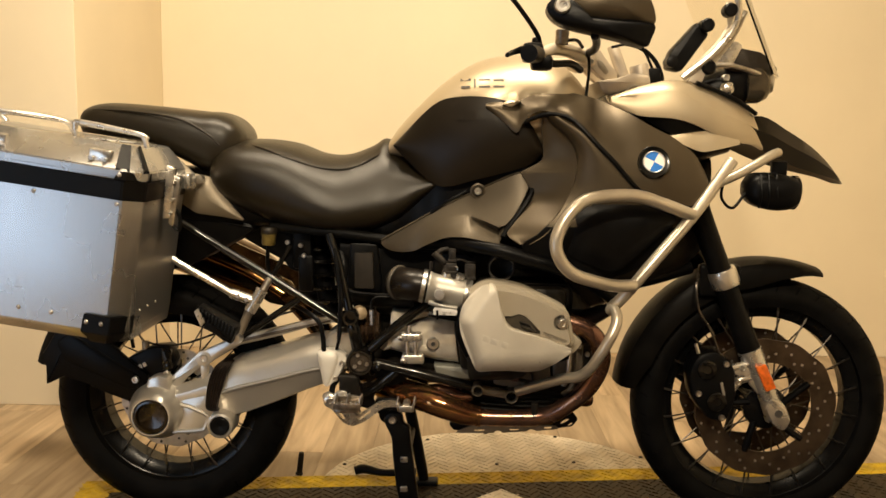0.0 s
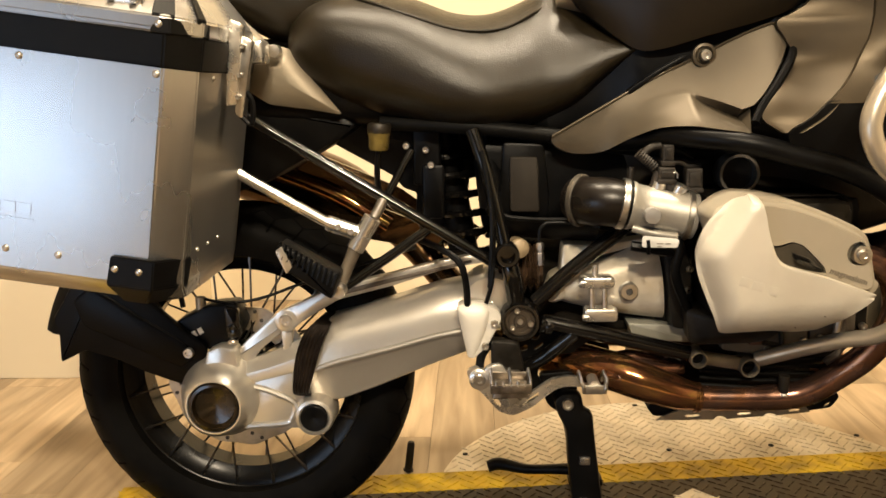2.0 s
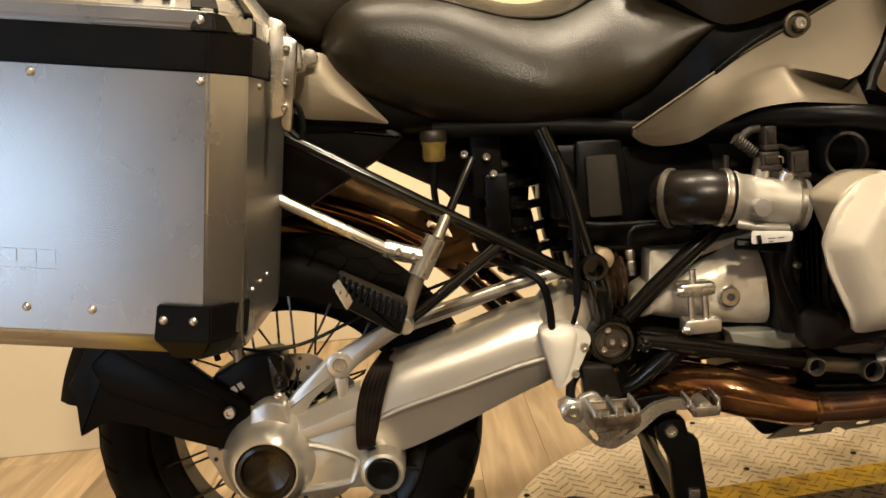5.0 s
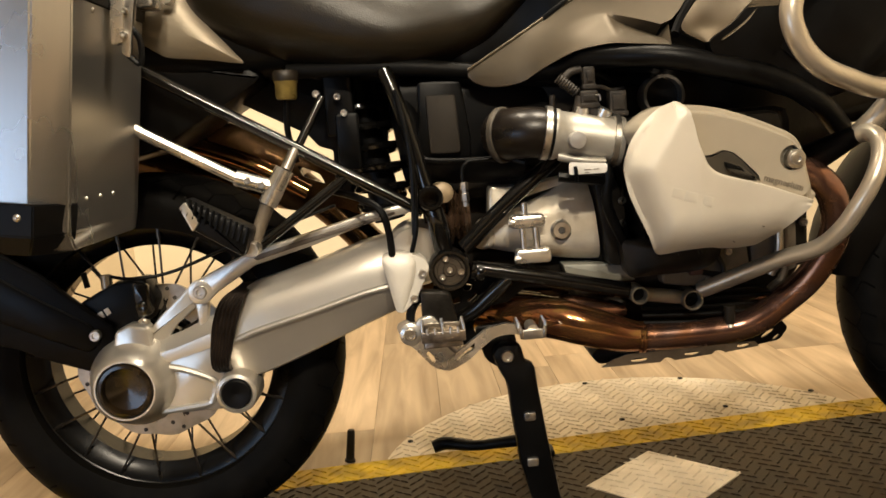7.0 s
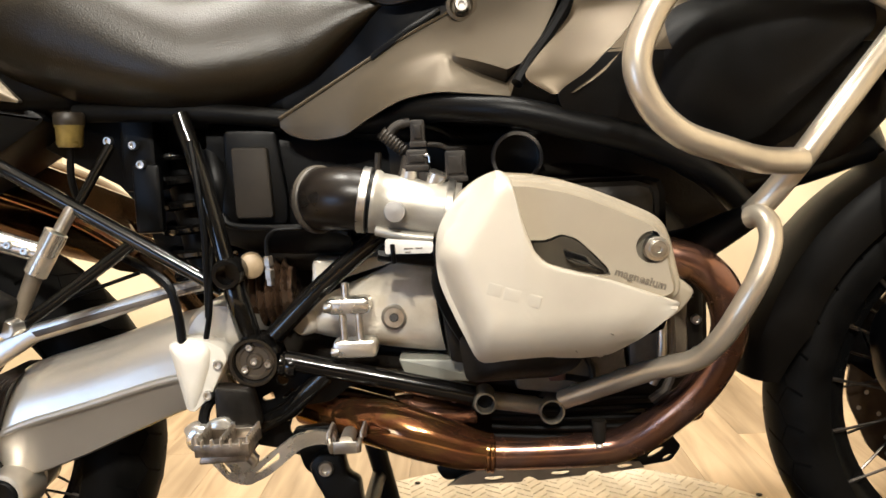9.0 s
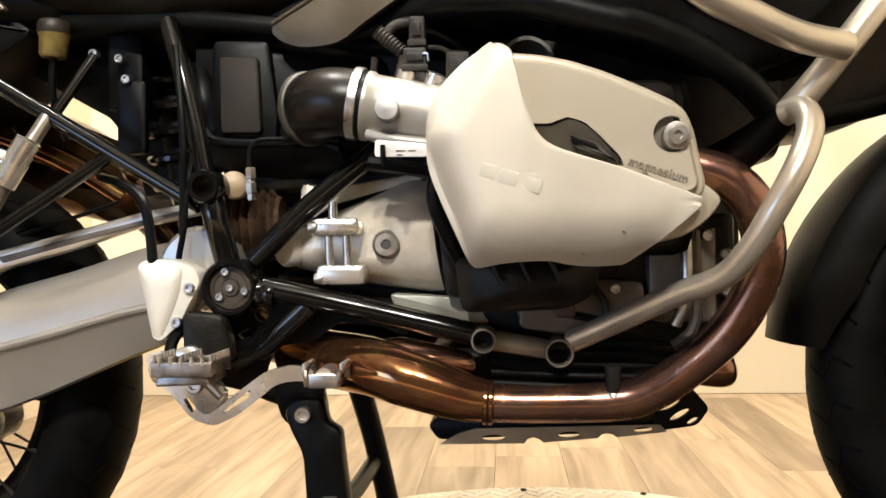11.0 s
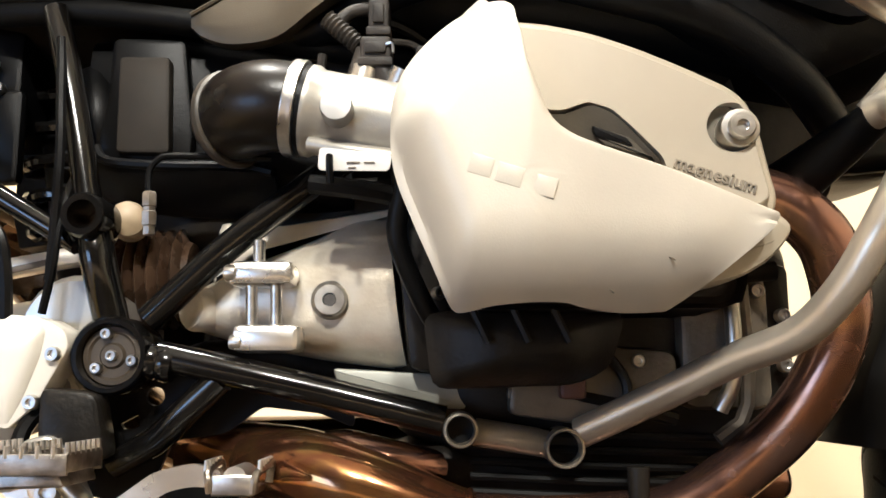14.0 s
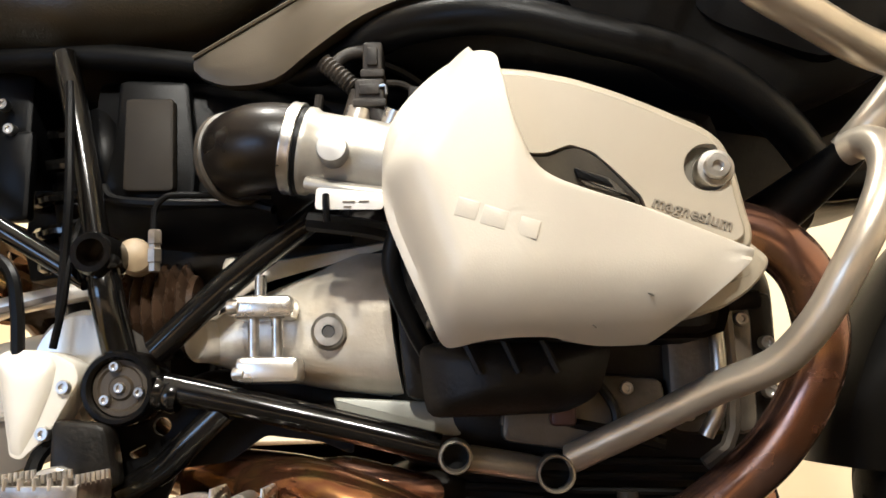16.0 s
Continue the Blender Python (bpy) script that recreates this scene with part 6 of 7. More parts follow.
part("balance_pipe", tube([(0.93, -0.06, 0.345), (0.99, -0.075, 0.338), (1.030, -0.08, 0.333), (1.046, -0.08, 0.331), (1.052, -0.08, 0.331)], [0.022, 0.022, 0.022, 0.018, 0.008], 20, 4), EXHAUST, ex)
# dark pipe added on the far side to block the bright floor gap
part("far_blocker", tube([(0.84, 0.085, 0.348), (0.70, 0.085, 0.352), (0.50, 0.080, 0.352), (0.44, 0.070, 0.360)], 0.032, 18, 4), MUFFLER, ex)
part("far_header", tube([(1.0, 0.22, 0.55), (1.05, 0.20, 0.47), (1.0, 0.17, 0.37), (0.9, 0.12, 0.32), (0.7, 0.06, 0.33)], 0.021, 16, 5), EXHAUST, ex)
skid = part("skid_plate", prism(rounded([(0.689, 0.2765), (0.701, 0.2595), (0.882, 0.2665), (0.947, 0.2725), (0.952, 0.2935), (0.707, 0.2915)], 0.006, 2), -0.131, 0.131, 0.004), PLASTIC, bike, "black engine skid plate with a bare perforated edge")
def slot(x, z, w, h, tilt, n=14):
    """An oval opening in the (x, z) plane."""
    c, d = math.cos(tilt), math.sin(tilt)
    ring = [(w * math.cos(2 * math.pi * k / n), h * math.sin(2 * math.pi * k / n)) for k in range(n)]
    return [(x + c * u - d * v, z + d * u + c * v) for u, v in ring]


EDGE = [(0.704, 0.2565), (0.800, 0.2575), (0.804, 0.2625), (0.810, 0.2645), (0.817, 0.2625), (0.822, 0.2585), (0.883, 0.2635), (0.887, 0.2675), (0.893, 0.2690), (0.900, 0.2675), (0.904, 0.2645), (0.960, 0.2705), (0.953, 0.2785), (0.886, 0.2775), (0.744, 0.2745), (0.724, 0.2685)]
for y in (-0.137, 0.131):
    part("skid_wing", plate(rounded([(0.946, 0.2705), (0.994, 0.2775), (1.008, 0.2965), (0.989, 0.3195), (0.972, 0.3155), (0.946, 0.2935)], 0.006, 3), [slot(0.965, 0.3005, 0.0125, 0.0035, 0.5), slot(0.975, 0.2895, 0.0125, 0.0035, 0.5), slot(0.989, 0.2825, 0.007, 0.0025, 0.5)], y, y + 0.006), PLASTIC, skid, "", True, 30)
    part("skid_edge", plate(EDGE, [slot(0.765, 0.2640, 0.0135, 0.0035, 0.02), slot(0.851, 0.2675, 0.0125, 0.0035, 0.04), slot(0.934, 0.2730, 0.0105, 0.003, 0.06)], y - 0.002, y + 0.003), SOCKET, skid, "bare grey edge with oval holes", True, 30)
part("sump", loft_x([(0.69, 0.300, 0.36, 0.09), (0.74, 0.290, 0.37, 0.115), (0.90, 0.288, 0.37, 0.12), (0.97, 0.300, 0.37, 0.10)], 5), ENGINE, engine, "dark oil sump")

# footrest, pedal and centre stand
fp = part("rider_footrest", prism(rounded([(0.424, 0.344), (0.482, 0.346), (0.478, 0.357), (0.428, 0.357)], 0.003, 2), -0.272, -0.212, 0.002), WORN, bike, "open serrated steel rider footrest with studs")
for y in (-0.274, -0.214):
    part("rest_rail", box((0.422, y - 0.002, 0.354), (0.485, y + 0.002, 0.369), 0.001), WORN, fp)
for x in (0.424, 0.453, 0.483):
    rib = part("rest_rib", box((x - 0.002, -0.274, 0.356), (x + 0.002, -0.214, 0.370), 0.001), WORN, fp)
    for k in range(7):
        y = -0.271 + 0.009 * k
        part("stud", tube([(x, y, 0.368), (x, y, 0.3765)], [0.0026, 0.0020], 8, 1, False), STEEL, rib)
for k in range(5):
    x = 0.431 + 0.011 * k
    part("stud", tube([(x, -0.274, 0.366), (x, -0.2745, 0.3745)], [0.0026, 0.0020], 8, 1, False), STEEL, fp)
part("rest_shank", box((0.438, -0.214, 0.346), (0.472, -0.190, 0.366), 0.005), WORN, fp)
part("rest_bracket", prism(rounded([(0.412, 0.372), (0.440, 0.380), (0.462, 0.350), (0.478, 0.318), (0.450, 0.300), (0.425, 0.330)], 0.01, 3), -0.204, -0.188, 0.004), BRIGHT, fp)
bolt((0.442, -0.206, 0.336), 0.010, parent=fp, material=BRIGHT)
part("rest_spring", tube([(0.455, -0.21, 0.345), (0.475, -0.21, 0.325)], 0.008, 10, 1, False), STEEL, fp)
part("rest_hanger", prism(rounded([(0.425, 0.415), (0.470, 0.41), (0.48, 0.36), (0.44, 0.35), (0.425, 0.37)], 0.008, 2), -0.195, -0.165, 0.004), ENGINE, fp)
ARM = [(0.384, 0.366), (0.404, 0.374), (0.420, 0.346), (0.432, 0.330), (0.444, 0.314), (0.460, 0.310), (0.482, 0.323), (0.520, 0.350), (0.548, 0.356), (0.572, 0.352), (0.572, 0.337), (0.550, 0.339), (0.530, 0.335), (0.488, 0.302), (0.460, 0.289), (0.436, 0.297), (0.414, 0.324), (0.392, 0.346)]
pedal = part("brake_pedal", plate(rounded(ARM, 0.008, 4), [rounded([(0.426, 0.320), (0.433, 0.324), (0.441, 0.308), (0.436, 0.303)], 0.003, 3), rounded([(0.468, 0.302), (0.474, 0.308), (0.502, 0.331), (0.501, 0.321)], 0.003, 3)], -0.199, -0.189), BRIGHT, bike, "bent aluminium rear brake pedal with slots", True, 30)
bolt((0.406, -0.203, 0.352), 0.010, parent=pedal)
part("pedal_boss", lathe([(0.017, -0.010), (0.017, 0.004), (0.014, 0.006), (0.0, 0.006)], (0.406, -0.199, 0.352), (0, -1, 0), 24), BRIGHT, pedal)
ped = part("pedal_pad", box((0.571, -0.224, 0.334), (0.603, -0.182, 0.340), 0.002), WORN, pedal, "open serrated pedal pad with studs")
for x, dx in ((0.571, -0.004), (0.603, 0.004)):
    rail = part("pad_rail", tube([(x, -0.226, 0.337), (x + dx * 0.5, -0.226, 0.350), (x + dx, -0.205, 0.354), (x + dx, -0.180, 0.356), (x + dx * 0.5, -0.178, 0.340)], 0.0032, 8, 4), WORN, ped)
    for k in range(6):
        y = -0.222 + 0.008 * k
        part("stud", tube([(x + dx, y, 0.352), (x + dx, y, 0.3605)], [0.0024, 0.0018], 8, 1, False), STEEL, rail)
part("pad_front", box((0.572, -0.228, 0.335), (0.603, -0.224, 0.350), 0.002), STEEL, ped)
part("pad_roller", tube([(0.588, -0.222, 0.347), (0.588, -0.184, 0.347)], 0.009, 14, 1, False), BRIGHT, ped)
part("pedal_link", tube([(0.406, -0.190, 0.355), (0.410, -0.18, 0.385), (0.430, -0.17, 0.41)], 0.007, 8), PLASTIC, pedal)
part("linkage", tube([(0.470, -0.12, 0.33), (0.520, -0.12, 0.31), (0.56, -0.12, 0.32)], 0.012, 10), ENGINE, bike)
stand = part("centre_stand", prism(rounded([(0.529, 0.300), (0.545, 0.317), (0.574, 0.314), (0.580, 0.285), (0.594, 0.278), (0.598, 0.236), (0.607, 0.162), (0.630, 0.012), (0.588, 0.010), (0.562, 0.120), (0.553, 0.200), (0.550, 0.250), (0.535, 0.280)], 0.010, 4), -0.166, -0.138, 0.006), PLASTIC, bike, "black centre stand lowered to the floor")
part("stand_leg", tube([(0.560, 0.135, 0.300), (0.585, 0.145, 0.20), (0.612, 0.155, 0.06), (0.620, 0.157, 0.012)], [0.018, 0.016, 0.016, 0.015], 12, 5), PLASTIC, stand)
part("stand_brace", tube([(0.572, -0.15, 0.17), (0.580, 0.0, 0.165), (0.585, 0.147, 0.17)], 0.012, 10, 4), PLASTIC, stand)
part("stand_tang", tube([(0.596, 0.10, 0.060), (0.545, 0.12, 0.050), (0.500, 0.135, 0.044), (0.450, 0.155, 0.046), (0.425, 0.155, 0.040)], [0.012, 0.010, 0.010, 0.013, 0.012], 12, 5), PLASTIC, stand)
part("stand_foot", box((0.585, -0.175, 0.005), (0.655, -0.135, 0.020), 0.005), PLASTIC, stand)
part("stand_foot", box((0.590, 0.135, 0.005), (0.660, 0.175, 0.020), 0.005), PLASTIC, stand)
bolt((0.552, -0.167, 0.296), 0.010, parent=stand)
part("stand_plate", prism(rounded([(0.505, 0.340), (0.565, 0.345), (0.575, 0.290), (0.545, 0.268), (0.520, 0.285)], 0.01, 3), -0.140, -0.122, 0.003), PLASTIC, stand)
for z in (0.19, 0.115):
    part("stand_stop", box((0.572, -0.172, z), (0.590, -0.164, z + 0.014), 0.003), STEEL, stand)

# front end
fork = part("front_fork", tube([(1.245, -0.105, 0.93), (1.301, -0.105, 0.779), (1.365, -0.105, 0.622), (1.430, -0.105, 0.465)], 0.0275, 22, 3), PLASTIC, bike, "black telescopic front fork")
part("fork_leg", tube([(1.245, 0.105, 0.93), (1.430, 0.105, 0.465), (1.50, 0.105, 0.305)], 0.029, 18, 1, False), BLACK, fork)
part("fork_collar", lathe([(0.033, -0.022), (0.035, -0.016), (0.035, 0.016), (0.033, 0.022)], (1.357, -0.105, 0.648), (0.38, 0, -0.925), 24), BRIGHT, fork, "bright clamp collar")
low = part("fork_lower", tube([(1.428, -0.108, 0.470), (1.452, -0.112, 0.415), (1.480, -0.114, 0.350), (1.500, -0.112, 0.300)], [0.030, 0.027, 0.024, 0.026], 20, 3), BRIGHT, fork, "cast silver fork lower")
part("axle_boss", prism(rounded([(1.475, 0.360), (1.510, 0.345), (1.530, 0.300), (1.515, 0.272), (1.488, 0.285), (1.465, 0.33)], 0.012, 3), -0.140, -0.095, 0.005), BRIGHT, low)
# flat dark disc for the shade in the axle's hole
part("axle_hole", lathe([(0.0095, -0.002), (0.0095, 0.002), (0, 0.002)], (1.497, -0.141, 0.318), (0, -1, 0), 20), PRINT_HOLE, low)
part("caliper_lug", tube([(1.448, -0.115, 0.405), (1.405, -0.118, 0.395), (1.385, -0.12, 0.372)], 0.011, 12, 4), BRIGHT, low)
part("caliper_lug", tube([(1.440, -0.115, 0.438), (1.400, -0.118, 0.430), (1.375, -0.12, 0.425)], 0.010, 12, 4), BRIGHT, low)
for x, z in ((1.408, 0.428), (1.398, 0.392), (1.470, 0.352)):
    bolt((x, -0.128, z), 0.0075, parent=low)
part("caliper_web", prism(rounded([(1.392, 0.440), (1.448, 0.432), (1.470, 0.372), (1.462, 0.352), (1.440, 0.372), (1.418, 0.398), (1.388, 0.412)], 0.006, 3), -0.126, -0.108, 0.004), BRIGHT, low)
reflector = part("side_reflector", prism(rounded([(1.432, 0.436), (1.456, 0.444), (1.484, 0.386), (1.460, 0.376)], 0.003, 2), -0.152, -0.140, 0.002), ORANGE, low, "orange side reflector")
fc = part("front_caliper", prism(rounded([(1.295, 0.462), (1.345, 0.475), (1.390, 0.43), (1.395, 0.35), (1.375, 0.29), (1.325, 0.30), (1.285, 0.355), (1.275, 0.42)], 0.02, 3), -0.135, -0.06, 0.012), PLASTIC, bike, "black four-piston front brake caliper")
part("lettering_bar", prism([(1.352, 0.392), (1.358, 0.394), (1.366, 0.362), (1.360, 0.360)], -0.1375, -0.134, 0.0006), surface("dim_print", (0.22, 0.19, 0.15), 0.5), fc)
for x, z in ((1.318, 0.425), (1.345, 0.345)):
    part("piston_housing", lathe([(0.024, -0.02), (0.024, 0.006), (0.021, 0.009), (0.012, 0.010), (0.010, 0.006), (0, 0.006)], (x, -0.135, z), (0, -1, 0), 24), BLACK, fc)
for x, z in ((1.365, 0.440), (1.300, 0.365), (1.360, 0.305)):
    bolt((x, -0.136, z), 0.008, parent=fc)
part("bleed_screw", tube([(1.300, -0.12, 0.462), (1.292, -0.12, 0.486)], 0.0045, 8, 1, False), STEEL, fc)
part("front_brake_line", tube([(1.292, -0.11, 0.66), (1.284, -0.13, 0.625), (1.293, -0.135, 0.570), (1.322, -0.135, 0.525), (1.345, -0.13, 0.47)], 0.0032, 8, 6), SPOKE, fc)
part("far_caliper", prism(rounded([(1.295, 0.462), (1.390, 0.43), (1.375, 0.29), (1.285, 0.355)], 0.02, 3), 0.07, 0.13, 0.012), PLASTIC, fc)
bm = bmesh.new()
rings = []
for k in range(25):
    a = radians(173 - 104 * k / 24)
    ring = []
    taper = min(1.0, 0.55 + 0.9 * min(k, 24 - k) / 6)
    for y, dr in ((-0.078, -0.050), (-0.076, -0.012), (-0.064, 0.006), (-0.035, 0.013), (0.0, 0.016), (0.035, 0.013), (0.064, 0.006), (0.076, -0.012), (0.078, -0.050), (0.073, -0.05), (0.070, -0.014), (0.055, 0.001), (0.0, 0.010), (-0.055, 0.001), (-0.070, -0.014), (-0.073, -0.050)):
        r = 0.359 + dr * (1 if dr > 0 else taper * min(1.0, (24.6 - k) / 7))
        ring.append((FW[0] + r * math.cos(a), y * (0.72 + 0.28 * taper), FW[1] + r * math.sin(a)))
    rings.append(ring)
grid_faces(bm, rings)
fender = part("front_fender", bm, FENDER, bike, "satin black front mudguard")
part("fender_bracket", box((1.30, -0.10, 0.60), (1.40, -0.07, 0.68), 0.01), PLASTIC, fender)
part("telelever_arm", tube([(1.06, -0.08, 0.63), (1.16, -0.07, 0.635), (1.29, -0.04, 0.665)], [0.022, 0.02, 0.018], 14, 4), PLASTIC, bike)

# nose, beak and screen
nose = part("front_fairing", skin([(1.056, 1.060, 1.078, -0.172, -0.168), (1.095, 1.044, 1.078, -0.178, -0.172), (1.130, 1.034, 1.080, -0.182, -0.174), (1.197, 1.030, 1.094, -0.186, -0.176), (1.250, 1.016, 1.072, -0.186, -0.178), (1.300, 0.992, 1.050, -0.182, -0.176), (1.360, 0.976, 1.026, -0.170, -0.165), (1.392, 0.972, 1.010, -0.160, -0.155), (1.418, 0.960, 0.968, -0.150, -0.148)], 10, 4, 0.003, 1.0, 0.02), BEIGE, bike, "champagne front fairing with folded flanks", True, 24)
part("upper_flank", skin([(1.056, 1.077, 1.080, -0.168, -0.160), (1.095, 1.078, 1.094, -0.172, -0.158), (1.130, 1.080, 1.106, -0.174, -0.152), (1.197, 1.094, 1.120, -0.176, -0.145), (1.250, 1.072, 1.114, -0.178, -0.138), (1.300, 1.050, 1.097, -0.176, -0.130), (1.360, 1.026, 1.074, -0.165, -0.115), (1.405, 1.006, 1.046, -0.152, -0.100)], 10, 4, 0.004, 1.0, 0.02), BEIGE, nose)
deck = part("fairing_deck", skin([(1.100, -0.14, 0.14, 1.092, 1.092), (1.197, -0.14, 0.14, 1.116, 1.116), (1.250, -0.13, 0.13, 1.110, 1.110), (1.300, -0.12, 0.12, 1.093, 1.093), (1.360, -0.11, 0.11, 1.070, 1.070), (1.405, -0.09, 0.09, 1.042, 1.042)], 10, 3, -0.010, 1.0, -0.012), BEIGE, nose)
for v in deck.data.vertices:
    v.co.y, v.co.z = v.co.z, v.co.y
part("fairing_core", loft_x([(1.06, 0.92, 1.06, 0.12), (1.16, 0.90, 1.08, 0.14), (1.26, 0.92, 1.07, 0.14), (1.36, 0.95, 1.02, 0.10)], 4), PLASTIC, nose)
part("inlet", skin([(1.140, 1.026, 1.034, -0.170, -0.176), (1.190, 0.998, 1.032, -0.170, -0.178), (1.225, 0.994, 1.026, -0.170, -0.178), (1.296, 1.000, 1.006, -0.170, -0.178)], 6, 3, 0.0, 1.0, 0.01), PLASTIC, nose)
part("inlet_lip", skin([(1.188, 0.984, 0.990, -0.192, -0.184), (1.225, 0.968, 0.996, -0.200, -0.182), (1.262, 0.955, 1.001, -0.200, -0.180), (1.300, 0.960, 1.004, -0.194, -0.178), (1.355, 0.972, 0.985, -0.178, -0.170)], 8, 4, 0.001, 1.0, 0.012), BEIGE, nose)
part("deck_gap", tube([(1.255, -0.150, 1.114), (1.310, -0.142, 1.095), (1.365, -0.128, 1.072), (1.412, -0.108, 1.045)], 0.0055, 8, 4), PLASTIC, nose)
bm = bmesh.new()
rings = []
for x, zb, zt, w in spline([(1.372, 0.985, 1.030, 0.13), (1.432, 0.955, 1.046, 0.125), (1.500, 0.925, 1.012, 0.110), (1.568, 0.905, 0.972, 0.090), (1.628, 0.890, 0.922, 0.06), (1.660, 0.876, 0.882, 0.03)], 4):
    rings.append([(x, -w, zb), (x, -w * 1.02, zb + (zt - zb) * 0.5), (x, -w * 0.75, zt - 0.006), (x, 0, zt), (x, w * 0.75, zt - 0.006), (x, w * 1.02, zb + (zt - zb) * 0.5), (x, w, zb), (x, w * 0.5, zb + (zt - zb) * 0.35), (x, -w * 0.5, zb + (zt - zb) * 0.35)])
grid_faces(bm, rings)
part("beak", bm, TANKBLACK, bike, "satin black beak mudguard")
lamp = part("headlamp_housing", loft_x([(1.255, 1.055, 1.120, 0.09), (1.32, 1.050, 1.150, 0.115), (1.38, 1.060, 1.165, 0.11), (1.42, 1.080, 1.160, 0.09)], 3), PLASTIC, bike, "dark twin headlamp housing")
part("lamp_brow", tube([(1.255, -0.10, 1.150), (1.33, -0.125, 1.158), (1.41, -0.115, 1.138), (1.455, -0.08, 1.120)], 0.006, 8, 5), STEEL, lamp)
part("lamp_bolt", lathe([(0.0085, -0.01), (0.0085, 0.004), (0.0065, 0.005), (0.0045, 0.001), (0, 0.001)], (1.330, -0.128, 1.128), (0, -1, 0), 18), STEEL, lamp)
part("lamp_reflector", lathe([(0.016, -0.01), (0.014, 0.004), (0.006, 0.010), (0, 0.011)], (1.338, -0.126, 1.104), (0.3, -1, 0), 20), BRIGHT, lamp)
part("lamp_stay", prism(rounded([(1.300, 1.150), (1.350, 1.215), (1.372, 1.205), (1.345, 1.150)], 0.006, 2), -0.112, -0.104, 0.002), BRIGHT, lamp)
part("lamp_frame", prism(rounded([(1.335, 1.150), (1.362, 1.200), (1.420, 1.190), (1.462, 1.150), (1.440, 1.128)], 0.010, 3), -0.105, -0.080, 0.004), GREY, lamp)
for y in (-0.075, 0.075):
    part("lamp_glass", lathe([(0.046, -0.03), (0.048, 0.0), (0.040, 0.020), (0.022, 0.032), (0, 0.036)], (1.418, y, 1.118), (1, 0, 0.05), 28), surface("smoked_lens", (0.10, 0.085, 0.06), 0.08, 0.6, 0.3, 20), lamp)
part("headlamp_lens", lathe([(0.03, 0), (0.032, 0.02), (0.026, 0.03), (0, 0.034)], (1.43, -0.07, 1.125), (1, -0.3, 0), 24), STEEL, lamp)
part("lamp_knob", lathe([(0.017, -0.01), (0.017, 0.015), (0.012, 0.02), (0, 0.02)], (1.285, -0.13, 1.150), (0, -1, 0), 20), PLASTIC, lamp)
bm = bmesh.new()
rings = []
for t in range(9):
    s = t / 8
    rings.append([(1.475 - 0.145 * s + 0.06 * (y / 0.2) ** 2 * -1, y, 1.13 + 0.34 * s) for y in (-0.21, -0.16, -0.10, -0.04, 0.04, 0.10, 0.16, 0.21)])
back = [[(x + 0.004, y, z + 0.002) for x, y, z in r] for r in rings]
rows = [a + b[::-1] for a, b in zip(rings, back)]
grid_faces(bm, rows)
screen = part("windscreen", bm, GLASS, bike, "clear windscreen")
part("screen_bracket", prism(rounded([(1.238, 1.116), (1.256, 1.160), (1.303, 1.210), (1.326, 1.248), (1.316, 1.300), (1.333, 1.302), (1.346, 1.246), (1.325, 1.196), (1.286, 1.152), (1.270, 1.112)], 0.006, 3), -0.140, -0.130, 0.003), MATTE, screen, "cast silver screen bracket")
part("screen_stay", tube([(1.225, -0.14, 1.125), (1.300, -0.15, 1.190), (1.340, -0.16, 1.260), (1.325, -0.17, 1.345), (1.30, -0.17, 1.42)], 0.0085, 12, 5), BRIGHT, screen)
part("screen_stay", tube([(1.275, -0.13, 1.14), (1.335, -0.13, 1.21), (1.365, -0.14, 1.28)], 0.006, 10, 4), STEEL, screen)
part("screen_knob", lathe([(0.016, -0.012), (0.016, 0.012), (0.012, 0.016), (0, 0.016)], (1.315, -0.178, 1.275), (0, -1, 0), 18), PLASTIC, screen)
fog = part("fog_lamp", loft_x([(1.375, 0.850, 0.888, 0.030), (1.392, 0.832, 0.906, 0.046), (1.435, 0.820, 0.908, 0.052), (1.470, 0.822, 0.902, 0.054), (1.486, 0.828, 0.896, 0.050)], 3.2, 28, 3, -0.165), PLASTIC, bike, "black auxiliary fog lamp")
part("lamp_rim", lathe([(0.036, -0.004), (0.040, 0.0), (0.040, 0.010), (0.036, 0.013)], (1.484, -0.165, 0.862), (1, 0, -0.08), 28), BLACK, fog)
part("lamp_lens", lathe([(0.036, 0.0), (0.034, 0.009), (0.020, 0.014), (0, 0.016)], (1.484, -0.165, 0.862), (1, 0, -0.08), 28), STEEL, fog)
for k in range(3):
    part("cooling_rib", tube([(1.398 + 0.018 * k, -0.205, 0.905), (1.398 + 0.018 * k, -0.216, 0.862), (1.398 + 0.018 * k, -0.205, 0.828)], 0.003, 6, 4), PLASTIC, fog)
part("fog_bracket", box((1.435, -0.175, 0.89), (1.470, -0.155, 0.935), 0.004), PLASTIC, fog)
part("fog_cable", tube([(1.375, -0.175, 0.86), (1.345, -0.18, 0.825), (1.318, -0.18, 0.85), (1.325, -0.18, 0.90)], 0.0035, 8, 6), PLASTIC, fog)

